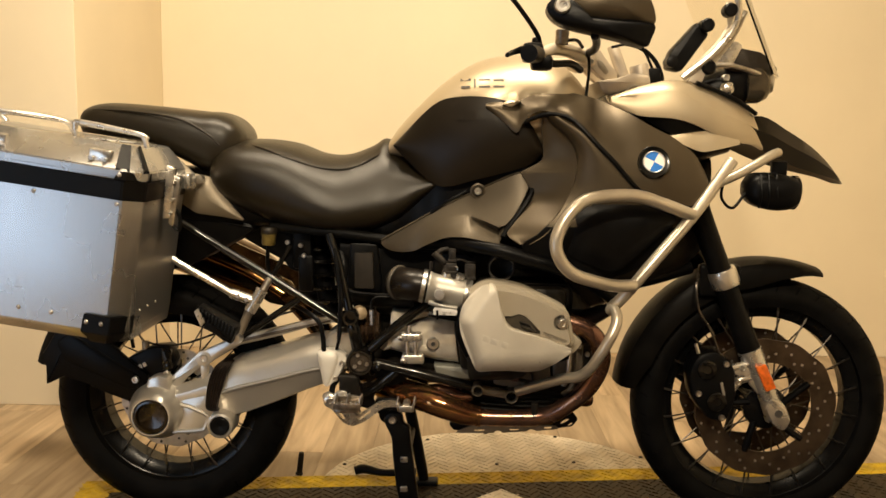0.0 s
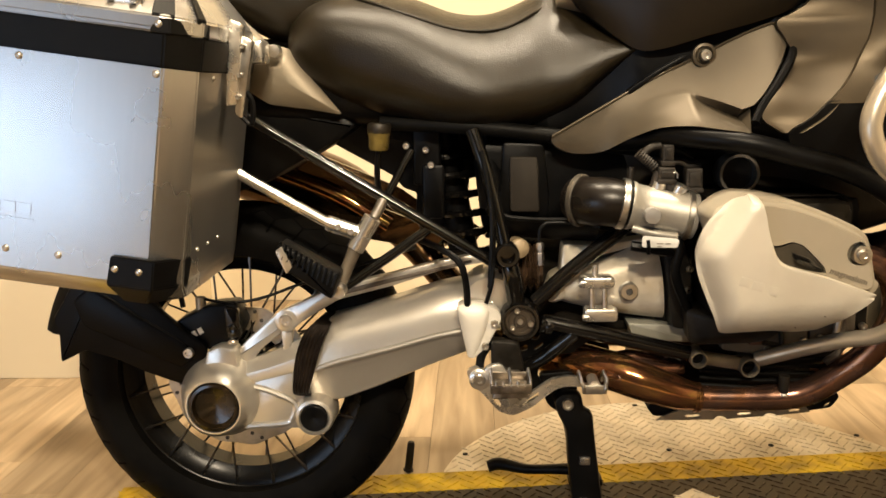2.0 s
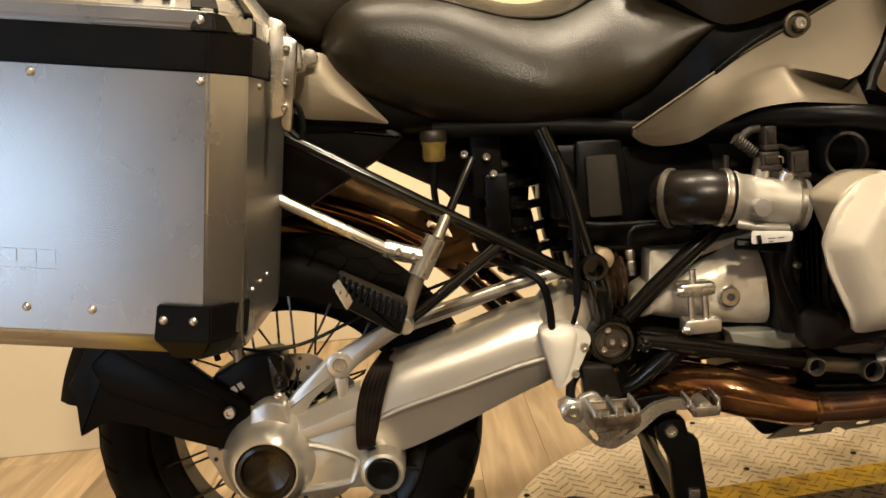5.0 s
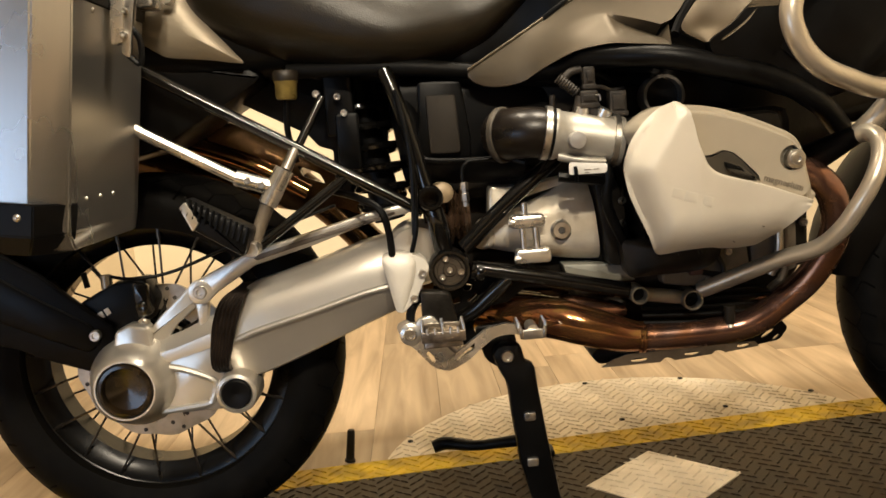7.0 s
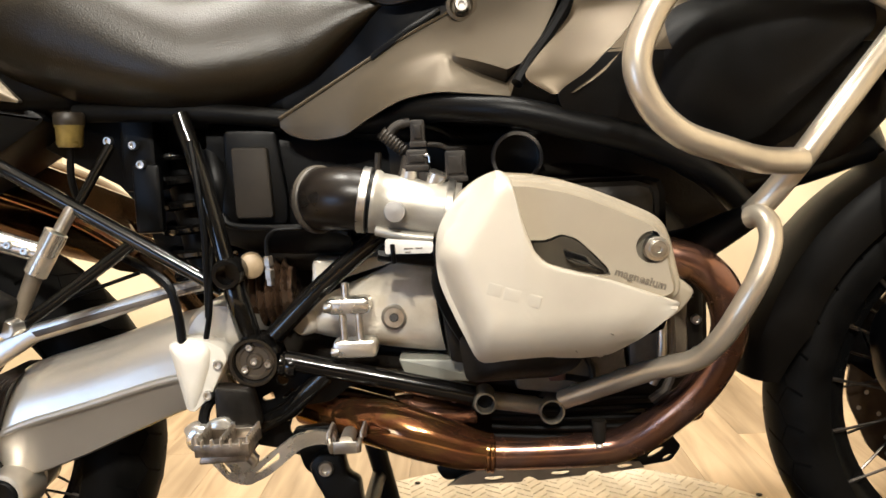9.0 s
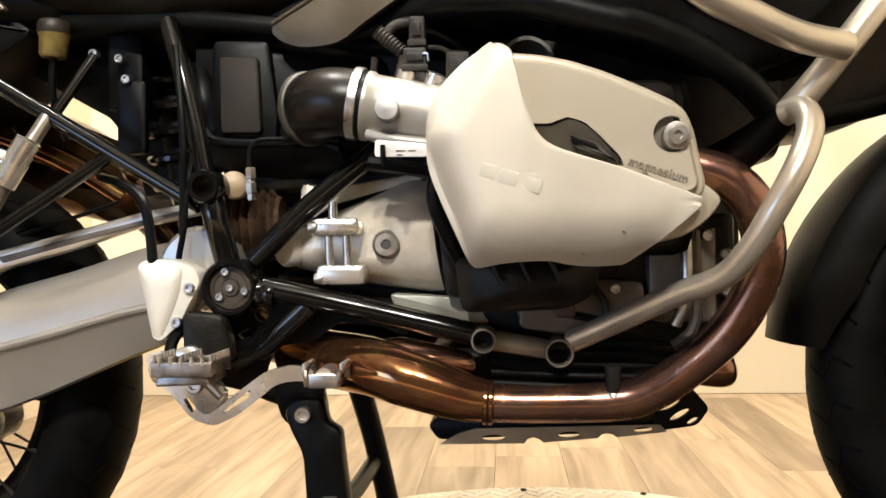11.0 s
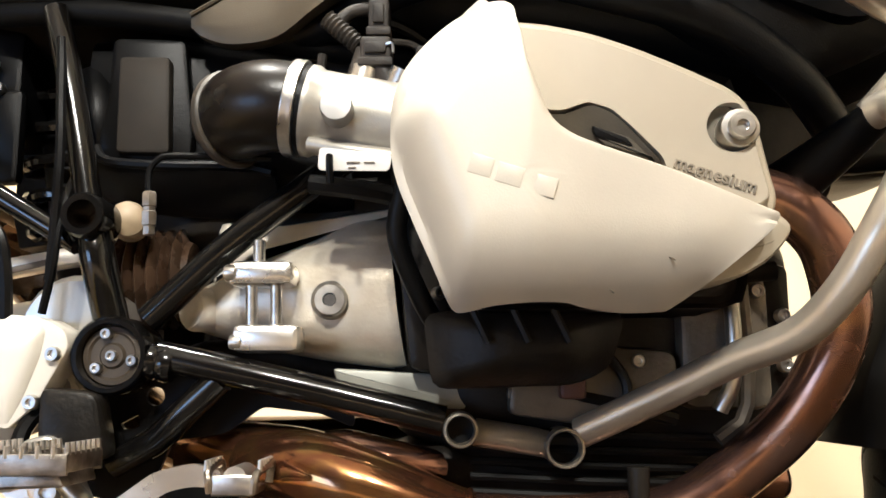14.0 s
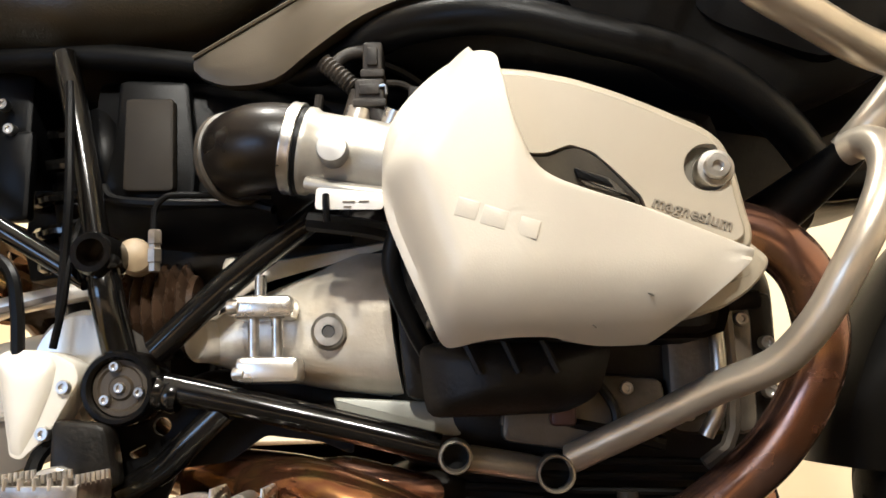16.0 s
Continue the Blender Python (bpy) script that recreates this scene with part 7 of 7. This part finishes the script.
# handlebar, guard, mirror and dash
bars = part("handlebar", tube([(0.846, -0.40, 1.152), (0.872, -0.31, 1.160), (0.905, -0.265, 1.175), (0.939, -0.215, 1.180), (0.975, -0.155, 1.177), (0.998, -0.100, 1.174), (1.004, 0.0, 1.174), (0.998, 0.100, 1.174), (0.975, 0.155, 1.177), (0.939, 0.215, 1.180), (0.872, 0.31, 1.160), (0.846, 0.40, 1.152)], [0.0115, 0.0115, 0.013, 0.0155, 0.0165, 0.0165, 0.0165, 0.0165, 0.0165, 0.0155, 0.0115, 0.0115], 18, 5), MATTE, bike, "silver handlebar with controls")
part("grip", tube([(0.842, -0.42, 1.151), (0.866, -0.335, 1.158)], 0.018, 16, 1, False), PLASTIC, bars)
part("switchgear", box((0.836, -0.345, 1.142), (0.880, -0.290, 1.182), 0.010), PLASTIC, bars)
part("switchgear", box((0.858, -0.300, 1.128), (0.905, -0.255, 1.160), 0.009), PLASTIC, bars)
part("brake_lever", tube([(0.835, -0.33, 1.168), (0.815, -0.345, 1.160), (0.800, -0.39, 1.150)], [0.008, 0.006, 0.005], 10, 4), PLASTIC, bars)
part("switch_knob", lathe([(0.010, 0), (0.010, 0.012), (0.007, 0.015), (0, 0.015)], (0.866, -0.31, 1.180), (0.1, 0, 1), 14), PLASTIC, bars)
part("fluid_cup", lathe([(0.0135, 0.0), (0.0145, 0.004), (0.0145, 0.022), (0.0150, 0.023), (0.0150, 0.030), (0.012, 0.032), (0, 0.032)], (0.926, -0.262, 1.186), (0.05, 0, 1), 24), WORN, bars, "steel fluid cup")
for y in (-0.060, 0.060):
    clamp = part("bar_clamp", prism(rounded([(0.984, 1.160), (0.988, 1.192), (1.008, 1.200), (1.028, 1.190), (1.030, 1.158), (1.006, 1.148)], 0.007, 3), y - 0.026, y + 0.026, 0.004), MATTE, bars)
    part("riser", prism(rounded([(1.014, 1.196), (1.036, 1.200), (1.066, 1.160), (1.088, 1.136), (1.070, 1.112), (1.040, 1.132), (1.016, 1.158)], 0.008, 3), y - 0.020, y + 0.020, 0.005), MATTE, bars)
    part("riser_slot", prism(rounded([(1.034, 1.170), (1.046, 1.168), (1.064, 1.142), (1.056, 1.134), (1.036, 1.154)], 0.004, 2), y - 0.0215, y + 0.0215, 0.002), SOCKET, bars)
    for x, z in ((0.994, 1.186), (1.020, 1.166)):
        bolt((x, y - 0.026, z), 0.0055, parent=clamp)
part("riser_leg", tube([(1.076, -0.050, 1.205), (1.092, -0.055, 1.160), (1.104, -0.058, 1.128)], 0.0145, 16, 3), MATTE, bars)
part("top_yoke", prism(rounded([(1.030, 1.118), (1.044, 1.088), (1.060, 1.084), (1.100, 1.098), (1.156, 1.110), (1.152, 1.132), (1.110, 1.136), (1.076, 1.124)], 0.006, 3), -0.125, 0.125, 0.005), MATTE, bars, "cast fork yoke")
part("key_barrel", lathe([(0.0215, -0.006), (0.0225, 0.0), (0.0225, 0.036), (0.0205, 0.040), (0.012, 0.041), (0, 0.040)], (1.138, -0.100, 1.118), (-0.22, 0, 1), 30), MATTE, bars, "round brushed metal barrel")
part("barrel_shade", box((1.150, -0.115, 1.105), (1.182, -0.060, 1.150), 0.008), PLASTIC, bars)
part("cable", tube([(1.098, -0.10, 1.206), (1.120, -0.10, 1.203), (1.150, -0.10, 1.186), (1.172, -0.10, 1.162), (1.186, -0.10, 1.130), (1.186, -0.10, 1.100)], 0.0055, 8, 5), PLASTIC, bars)
part("cable", tube([(1.060, -0.12, 1.196), (1.100, -0.13, 1.202), (1.135, -0.12, 1.190), (1.165, -0.09, 1.150)], 0.0032, 8, 5), PLASTIC, bars)
part("cable", tube([(1.006, -0.130, 1.182), (1.006, -0.142, 1.135), (0.999, -0.150, 1.075)], 0.0036, 8, 4), PLASTIC, bars)
part("cable", tube([(0.885, -0.27, 1.148), (0.915, -0.24, 1.146), (0.955, -0.20, 1.150), (0.985, -0.15, 1.140)], 0.0085, 10, 4), PLASTIC, bars)
part("cable", tube([(0.936, -0.25, 1.196), (0.965, -0.22, 1.200), (0.985, -0.17, 1.190)], 0.004, 8, 4), PLASTIC, bars)
hg = part("hand_guard", shell(spline([(0.882, 1.256), (0.888, 1.234), (0.915, 1.215), (0.975, 1.200), (1.041, 1.185), (1.088, 1.172), (1.100, 1.188), (1.106, 1.218), (1.060, 1.226), (0.946, 1.238), (0.936, 1.266), (0.908, 1.276)], 4, True), -0.365, -0.386, 0.05, 6, 3.0, (0.985, 1.214)), PLASTIC, bike, "black hand guard with a bronze upper panel and a round end cap")
part("guard_panel", shell(spline([(0.936, 1.266), (0.946, 1.238), (1.000, 1.230), (1.062, 1.225), (1.106, 1.218), (1.100, 1.262), (1.066, 1.300), (0.985, 1.312)], 4, True), -0.362, -0.380, 0.05, 6, 2.6, (1.02, 1.262)), SHROUD, hg, "bronze painted panel")
part("guard_cap", lathe([(0.0165, -0.01), (0.0165, 0.006), (0.0135, 0.009), (0.0085, 0.009), (0.007, 0.005), (0, 0.005)], (0.911, -0.384, 1.252), (0, -1, 0), 24), STEEL, hg)
part("guard_stay", tube([(0.985, -0.35, 1.195), (1.000, -0.28, 1.190), (1.010, -0.19, 1.184), (1.000, -0.13, 1.178)], 0.009, 12, 4), PLASTIC, hg)
mir = part("mirror", tube([(0.876, -0.30, 1.165), (0.872, -0.315, 1.190), (0.858, -0.33, 1.212), (0.826, -0.345, 1.252), (0.800, -0.355, 1.280)], 0.005, 10, 5), PLASTIC, bike, "black mirror on a thin stalk")
part("mirror_head", loft_x([(0.72, 1.292, 1.310, 0.03), (0.75, 1.285, 1.37, 0.055), (0.79, 1.285, 1.38, 0.05), (0.812, 1.295, 1.35, 0.02)], 2.4, 24, 4, -0.36), PLASTIC, mir)
dash = part("instrument_panel", prism(rounded([(1.055, 1.085), (1.130, 1.110), (1.160, 1.085), (1.100, 1.060)], 0.012, 3), -0.11, 0.11, 0.008), PLASTIC, bike, "black instrument cluster")
part("dial_ring", torus_like([(0.018, -0.01), (0.022, -0.01), (0.022, 0.008), (0.018, 0.008)], (1.118, -0.118, 1.088), 28), BRIGHT, dash)
part("ignition", tube([(1.06, -0.1, 1.075), (1.085, -0.1, 1.090)], 0.015, 14, 1, False), BRIGHT, dash)
nav = part("device_mount", prism(rounded([(1.196, 1.150), (1.204, 1.190), (1.268, 1.262), (1.296, 1.232), (1.232, 1.142)], 0.01, 3), -0.10, -0.05, 0.008), PLASTIC, bike, "black device mount")
part("mount_knob", lathe([(0.016, -0.02), (0.016, 0.02), (0.012, 0.024), (0, 0.024)], (1.285, -0.10, 1.250), (0, -1, 0), 18), PLASTIC, nav)
part("mount_pad", lathe([(0.014, -0.02), (0.014, 0.02), (0.010, 0.022), (0, 0.022)], (1.205, -0.10, 1.165), (0, -1, 0), 18), PLASTIC, nav)

# ---- luggage ----
pan = thing("pannier", "brushed aluminium side pannier with black corner guards", "pannier")
pan.matrix_basis = pose(-0.016, -0.468, 0.577, 0, 8.5, 0)


def case_section(grow=0.0, y_in=0.306):
    """The pannier's outline from above, corners cut; x forward, y towards the wheel."""
    g = grow
    return [(-0.43 - g, y_in), (-0.43 - g, 0.05), (-0.39, 0.0 - g), (-0.004, 0.0 - g), (0.030 + g, 0.034), (0.030 + g, y_in)]


def case_loft(levels, bevel=0.0022):
    bm = bmesh.new()
    grid_faces(bm, [[(x, y, z) for x, y in sec] for sec, z in levels])
    bmesh.ops.bevel(bm, geom=list(bm.edges), offset=bevel, segments=2, affect="EDGES")
    return bm


body = part("case_body", case_loft([([(x * 0.97, min(0.300, y + 0.028)) for x, y in case_section(0.0, 0.272)], -0.032), ([(x * 0.995, y + 0.003) for x, y in case_section(0.0, 0.303)], -0.008), (case_section(), 0.282)]), BRUSHED, pan)
band = part("case_band", case_loft([(case_section(0.003), 0.270), (case_section(0.004), 0.312)]), PLASTIC, pan, "black sealing band")
lid = part("case_lid", case_loft([(case_section(0.002), 0.312), (case_section(0.002), 0.332), ([(-0.36, 0.270), (-0.36, 0.085), (-0.34, 0.065), (-0.030, 0.065), (-0.012, 0.085), (-0.008, 0.270)], 0.378)]), BRUSHED, pan, "bevelled aluminium lid")
part("lid_strip", prism([(-0.40, 0.318), (-0.012, 0.318), (-0.012, 0.331), (-0.40, 0.331)], -0.0045, -0.001, 0.0008, 1), BRUSHED, lid)
corner = part("corner_guard", case_loft([([(0.022, 0.07), (-0.010, 0.020), (-0.040, 0.020), (-0.040, 0.032), (-0.014, 0.032), (0.012, 0.074)], -0.036), ([(0.034, 0.05), (0.004, -0.006), (-0.055, -0.006), (-0.055, 0.004), (0.0, 0.006), (0.026, 0.054)], -0.010), ([(0.036, 0.05), (0.004, -0.006), (-0.052, -0.006), (-0.052, 0.004), (0.0, 0.006), (0.028, 0.054)], 0.028)], 0.0015), PLASTIC, pan, "black plastic corner guard")
part("lid_corner", case_loft([([(0.036, 0.05), (0.003, -0.006), (-0.022, -0.006), (-0.022, 0.02), (0.0, 0.03), (0.026, 0.06)], 0.312), ([(0.034, 0.055), (0.001, -0.003), (-0.018, -0.003), (-0.018, 0.02), (0.0, 0.03), (0.024, 0.06)], 0.330)], 0.0012), PLASTIC, lid)
for q in (((-0.022, -0.0030, 0.333), (0.004, 0.0060, 0.333), (-0.022, 0.0720, 0.3795), (-0.040, 0.0640, 0.3795)), ((0.026, 0.0260, 0.333), (0.033, 0.0400, 0.333), (-0.0090, 0.0920, 0.3795), (-0.0130, 0.0840, 0.3795))):
    bm = bmesh.new()
    grid_faces(bm, [[Vector(p) + Vector((0, 0, -0.006)) for p in q], [Vector(p) + Vector((0.0006, -0.0006, 0.0012)) for p in q]])
    bmesh.ops.bevel(bm, geom=list(bm.edges), offset=0.0012, segments=2, affect="EDGES")
    part("corner_strap", bm, PLASTIC, lid)
for x, z in ((-0.170, 0.262), (0.0, 0.262), (-0.34, 0.262)):
    rivet((x - 0.012, 0.0, z))
for x, z in ((-0.19, 0.018), (-0.122, 0.018), (-0.045, 0.012), (-0.014, 0.012), (-0.26, 0.018)):
    rivet((x, -0.0055 if x > -0.06 else 0.003, z))
rivet((-0.012, -0.004, 0.322))
rivet((0.030, 0.10, 0.262), (1, 0, 0), 0.004)
for k in range(3):
    rivet((0.030, 0.09 + 0.05 * k, 0.03), (1, 0, 0), 0.0030)
for k in range(3):
    part("maker_mark", box((-0.215 + 0.020 * k, 0.0013, 0.066), (-0.199 + 0.020 * k, 0.004, 0.080), 0.0004), BRUSHED, body, "embossed maker mark as a plain bar", False)
part("mark_line", box((-0.222, 0.0014, 0.057), (-0.155, 0.004, 0.060), 0.0003), BRUSHED, body, "", False)
for x in (-0.085, -0.30):
    la = part("lid_hook", box((x, 0.012, 0.340), (x + 0.046, 0.030, 0.366), 0.004), BRIGHT, lid, "plated lashing hook")
    for dx in (0.008, 0.036):
        bolt((x + dx, 0.010, 0.346), 0.0045, parent=la)
part("lid_rail", tube([(-0.15, 0.10, 0.378), (-0.155, 0.10, 0.402), (-0.14, 0.098, 0.410), (-0.02, 0.095, 0.404), (-0.005, 0.095, 0.396), (0.004, 0.095, 0.378)], 0.0055, 12, 5), BRIGHT, lid, "polished tube rail")
part("lid_rail", tube([(-0.13, 0.10, 0.380), (-0.02, 0.097, 0.386)], 0.004, 10, 1, False), BRIGHT, lid)
part("lid_rail", tube([(-0.42, 0.10, 0.378), (-0.41, 0.10, 0.400), (-0.30, 0.10, 0.408), (-0.20, 0.14, 0.404), (-0.18, 0.16, 0.380)], 0.005, 10, 5), BRIGHT, lid)
part("lid_rail", tube([(-0.35, 0.20, 0.380), (-0.34, 0.20, 0.400), (-0.06, 0.20, 0.398), (-0.04, 0.20, 0.380)], 0.005, 10, 5), BRIGHT, lid)
clasp = part("clasp", prism(rounded([(0.030, 0.345), (0.048, 0.340), (0.052, 0.230), (0.036, 0.225)], 0.004, 2), 0.150, 0.175, 0.002), BRIGHT, pan, "lockable side clasp")
part("clasp_lever", prism(rounded([(0.046, 0.325), (0.064, 0.320), (0.060, 0.210), (0.048, 0.215)], 0.005, 2), 0.156, 0.169, 0.002), STEEL, clasp)
part("clasp_hook", tube([(0.055, 0.162, 0.215), (0.072, 0.162, 0.205), (0.070, 0.162, 0.235), (0.058, 0.162, 0.25)], 0.004, 8, 4), PLASTIC, clasp)
for z in (0.31, 0.27, 0.24):
    bolt((0.052, 0.152, z), 0.004, parent=clasp)
carrier = part("pannier_carrier", tube([(-0.36, -0.225, 0.90), (-0.1, -0.225, 0.885), (0.02, -0.22, 0.875), (0.070, -0.20, 0.870)], 0.008, 12, 6), BRIGHT, bike, "polished tube pannier carrier")
part("grab_rail", tube([(-0.30, -0.17, 0.985), (-0.10, -0.185, 0.965), (0.02, -0.185, 0.930), (0.065, -0.17, 0.895), (0.075, -0.15, 0.875)], 0.0085, 12, 6), BRIGHT, carrier)
part("carrier_clamp", box((0.055, -0.215, 0.855), (0.085, -0.165, 0.890), 0.005), BRIGHT, carrier)

# ---- floor pieces ----
PIVOT, SLANT = (0.8, 0.255), radians(6.0)


def slanted(x, y):
    """The platform stands a little askew to the motorcycle."""
    c, s = math.cos(SLANT), math.sin(SLANT)
    return PIVOT[0] + (x - PIVOT[0]) * c - (y - PIVOT[1]) * s, PIVOT[1] + (x - PIVOT[0]) * s + (y - PIVOT[1]) * c


def tread_plate(name, outline, z, material, label, thick=0.005, holes=()):
    """A raised plate of tread metal with small lozenges standing up in alternate directions."""
    bm = bmesh.new()
    n = len(outline)
    low = [bm.verts.new((*slanted(x, y), z - 0.012)) for x, y in outline]
    top = [bm.verts.new((*slanted(x, y), z)) for x, y in outline]
    bm.faces.new(top)
    for i in range(n):
        bm.faces.new((low[i], low[(i + 1) % n], top[(i + 1) % n], top[i]))
    return tagged(part(name, bm, material, None, "", False), label, "floor plate", "", "structure")


def inside(x, y, outline):
    hit, n = False, len(outline)
    for i in range(n):
        (x0, y0), (x1, y1) = outline[i], outline[(i + 1) % n]
        if (y0 > y) != (y1 > y) and x < (x1 - x0) * (y - y0) / (y1 - y0) + x0:
            hit = not hit
    return hit


def lozenges(name, outline, z, material, parent, pitch=0.030, length=0.022, wide=0.0045, high=0.0022, skip=()):
    verts, faces = [], []
    xs, ys = [p[0] for p in outline], [p[1] for p in outline]
    j = 0
    y = min(ys)
    while y < max(ys):
        x = min(xs) + (pitch / 2 if j % 2 else 0)
        i = 0
        while x < max(xs):
            if inside(x, y, outline) and not any(inside(x, y, o) for o in skip):
                a = radians(45 if (i + j) % 2 else -45)
                c, s = math.cos(a), math.sin(a)
                base = len(verts)
                for u, v, h in ((-length / 2, 0, 0), (0, -wide / 2, 0), (length / 2, 0, 0), (0, wide / 2, 0), (-length * 0.28, 0, high), (length * 0.28, 0, high)):
                    verts.append((*slanted(x + u * c - v * s, y + u * s + v * c), z + h))
                faces += [(base, base + 1, base + 4), (base + 1, base + 5, base + 4), (base + 1, base + 2, base + 5), (base + 2, base + 3, base + 5), (base + 3, base + 4, base + 5), (base + 3, base, base + 4)]
            x += pitch
            i += 1
        y += pitch * 0.5
        j += 1
    me = bpy.data.meshes.new(name)
    me.from_pydata(verts, [], faces)
    me.materials.append(material)
    ob = new(name, me)
    ob.parent = parent
    return tagged(ob, kind="stuff")


YL0, YL1 = 0.170, 0.255
RIGHT_X, LEFT_X = 3.0, -0.34
disc_outline = [(0.83 + 0.53 * math.cos(radians(a)), 0.09 + 0.53 * math.sin(radians(a))) for a in range(18, 163, 4)]
dark_outline = [(LEFT_X + 0.09, -1.6), (RIGHT_X, -1.6), (RIGHT_X, YL0), (LEFT_X + 0.09, YL0 - 0.0)]
yellow_outline = [(LEFT_X, YL0), (RIGHT_X, YL0), (RIGHT_X, YL1), (LEFT_X, YL1)]
yellow_end = [(LEFT_X, -1.6), (LEFT_X + 0.09, -1.6), (LEFT_X + 0.09, YL0), (LEFT_X, YL0)]
patch_outline = [(0.825, 0.121), (0.939, -0.032), (0.778, -0.152), (0.664, 0.001)]
light_plate = tread_plate("floor_plate_disc", disc_outline, 0.002, TREADLIGHT, "worn bare tread plate with a rounded edge")
lozenges("tread", disc_outline, 0.002, TREADLIGHT, light_plate)
dark_plate = tread_plate("floor_plate_platform", dark_outline, 0.004, TREADDARK, "black tread plate platform under the motorcycle")
lozenges("tread", [(-0.25, -0.35), (2.1, -0.35), (2.1, YL0), (-0.25, YL0)], 0.004, TREADDARK, dark_plate, skip=(patch_outline,))
yellow_plate = tread_plate("floor_plate_border", yellow_outline, 0.004, YELLOW, "yellow painted tread plate border")
lozenges("tread", [(LEFT_X, YL0), (2.3, YL0), (2.3, YL1), (LEFT_X, YL1)], 0.004, YELLOW, yellow_plate)
tread_plate("floor_plate_border_end", yellow_end, 0.004, YELLOW, "yellow painted tread plate border")
patch = tread_plate("floor_plate_patch", patch_outline, 0.006, TREADLIGHT, "square bare tread plate hatch")
lozenges("tread", patch_outline, 0.006, TREADLIGHT, patch)
for x, y in ((0.377, 0.30), (0.608, 0.285), (0.835, 0.32), (1.07, 0.345), (0.62, 0.53), (0.81, 0.60), (1.04, 0.575), (1.285, 0.40)):
    part("plate_screw", lathe([(0.006, 0), (0.006, 0.002), (0.003, 0.003), (0, 0.002)], (x, y, 0.003), (0, 0, 1), 12), ENGINE, light_plate)
pin = tagged(part("floor_pin", lathe([(0.011, 0), (0.011, 0.004), (0.0085, 0.006), (0.008, 0.060), (0.0065, 0.066), (0, 0.067)], (0.255, 0.215, 0.004), (0.12, 0, 1), 16), ENGINE, None), "dark metal locating pin in the platform", "pin")

# ---- floor boards ----
rng = random.Random(4)
plank_meshes = {}
WIDE = 0.152
x = -3.2
while x < 2.9:
    y = -4.05 - rng.random() * 1.2
    while y < 1.76:
        long = rng.choice((0.92, 1.22, 1.22, 1.52))
        y0, y1 = max(y, -4.05), min(y + long, 1.76)
        if y1 - y0 > 0.05:
            cut = y0 > -1.3 and y1 < YL1 - 0.2 and LEFT_X + 0.2 < x and x + WIDE < RIGHT_X - 0.3
            if not cut:
                key = round(y1 - y0, 3)
                if key not in plank_meshes:
                    bm = box((0.0003, 0.0, -0.011), (WIDE - 0.0003, key - 0.0006, 0.0), 0.0006)
                    bmesh.ops.recalc_face_normals(bm, faces=bm.faces)
                    me = bpy.data.meshes.new("plank")
                    bm.to_mesh(me)
                    bm.free()
                    me.materials.append(OAK)
                    plank_meshes[key] = me
                ob = new("plank", plank_meshes[key])
                ob.location = (x, y0, 0)
                ob.parent = floor
        y += long
    x += WIDE
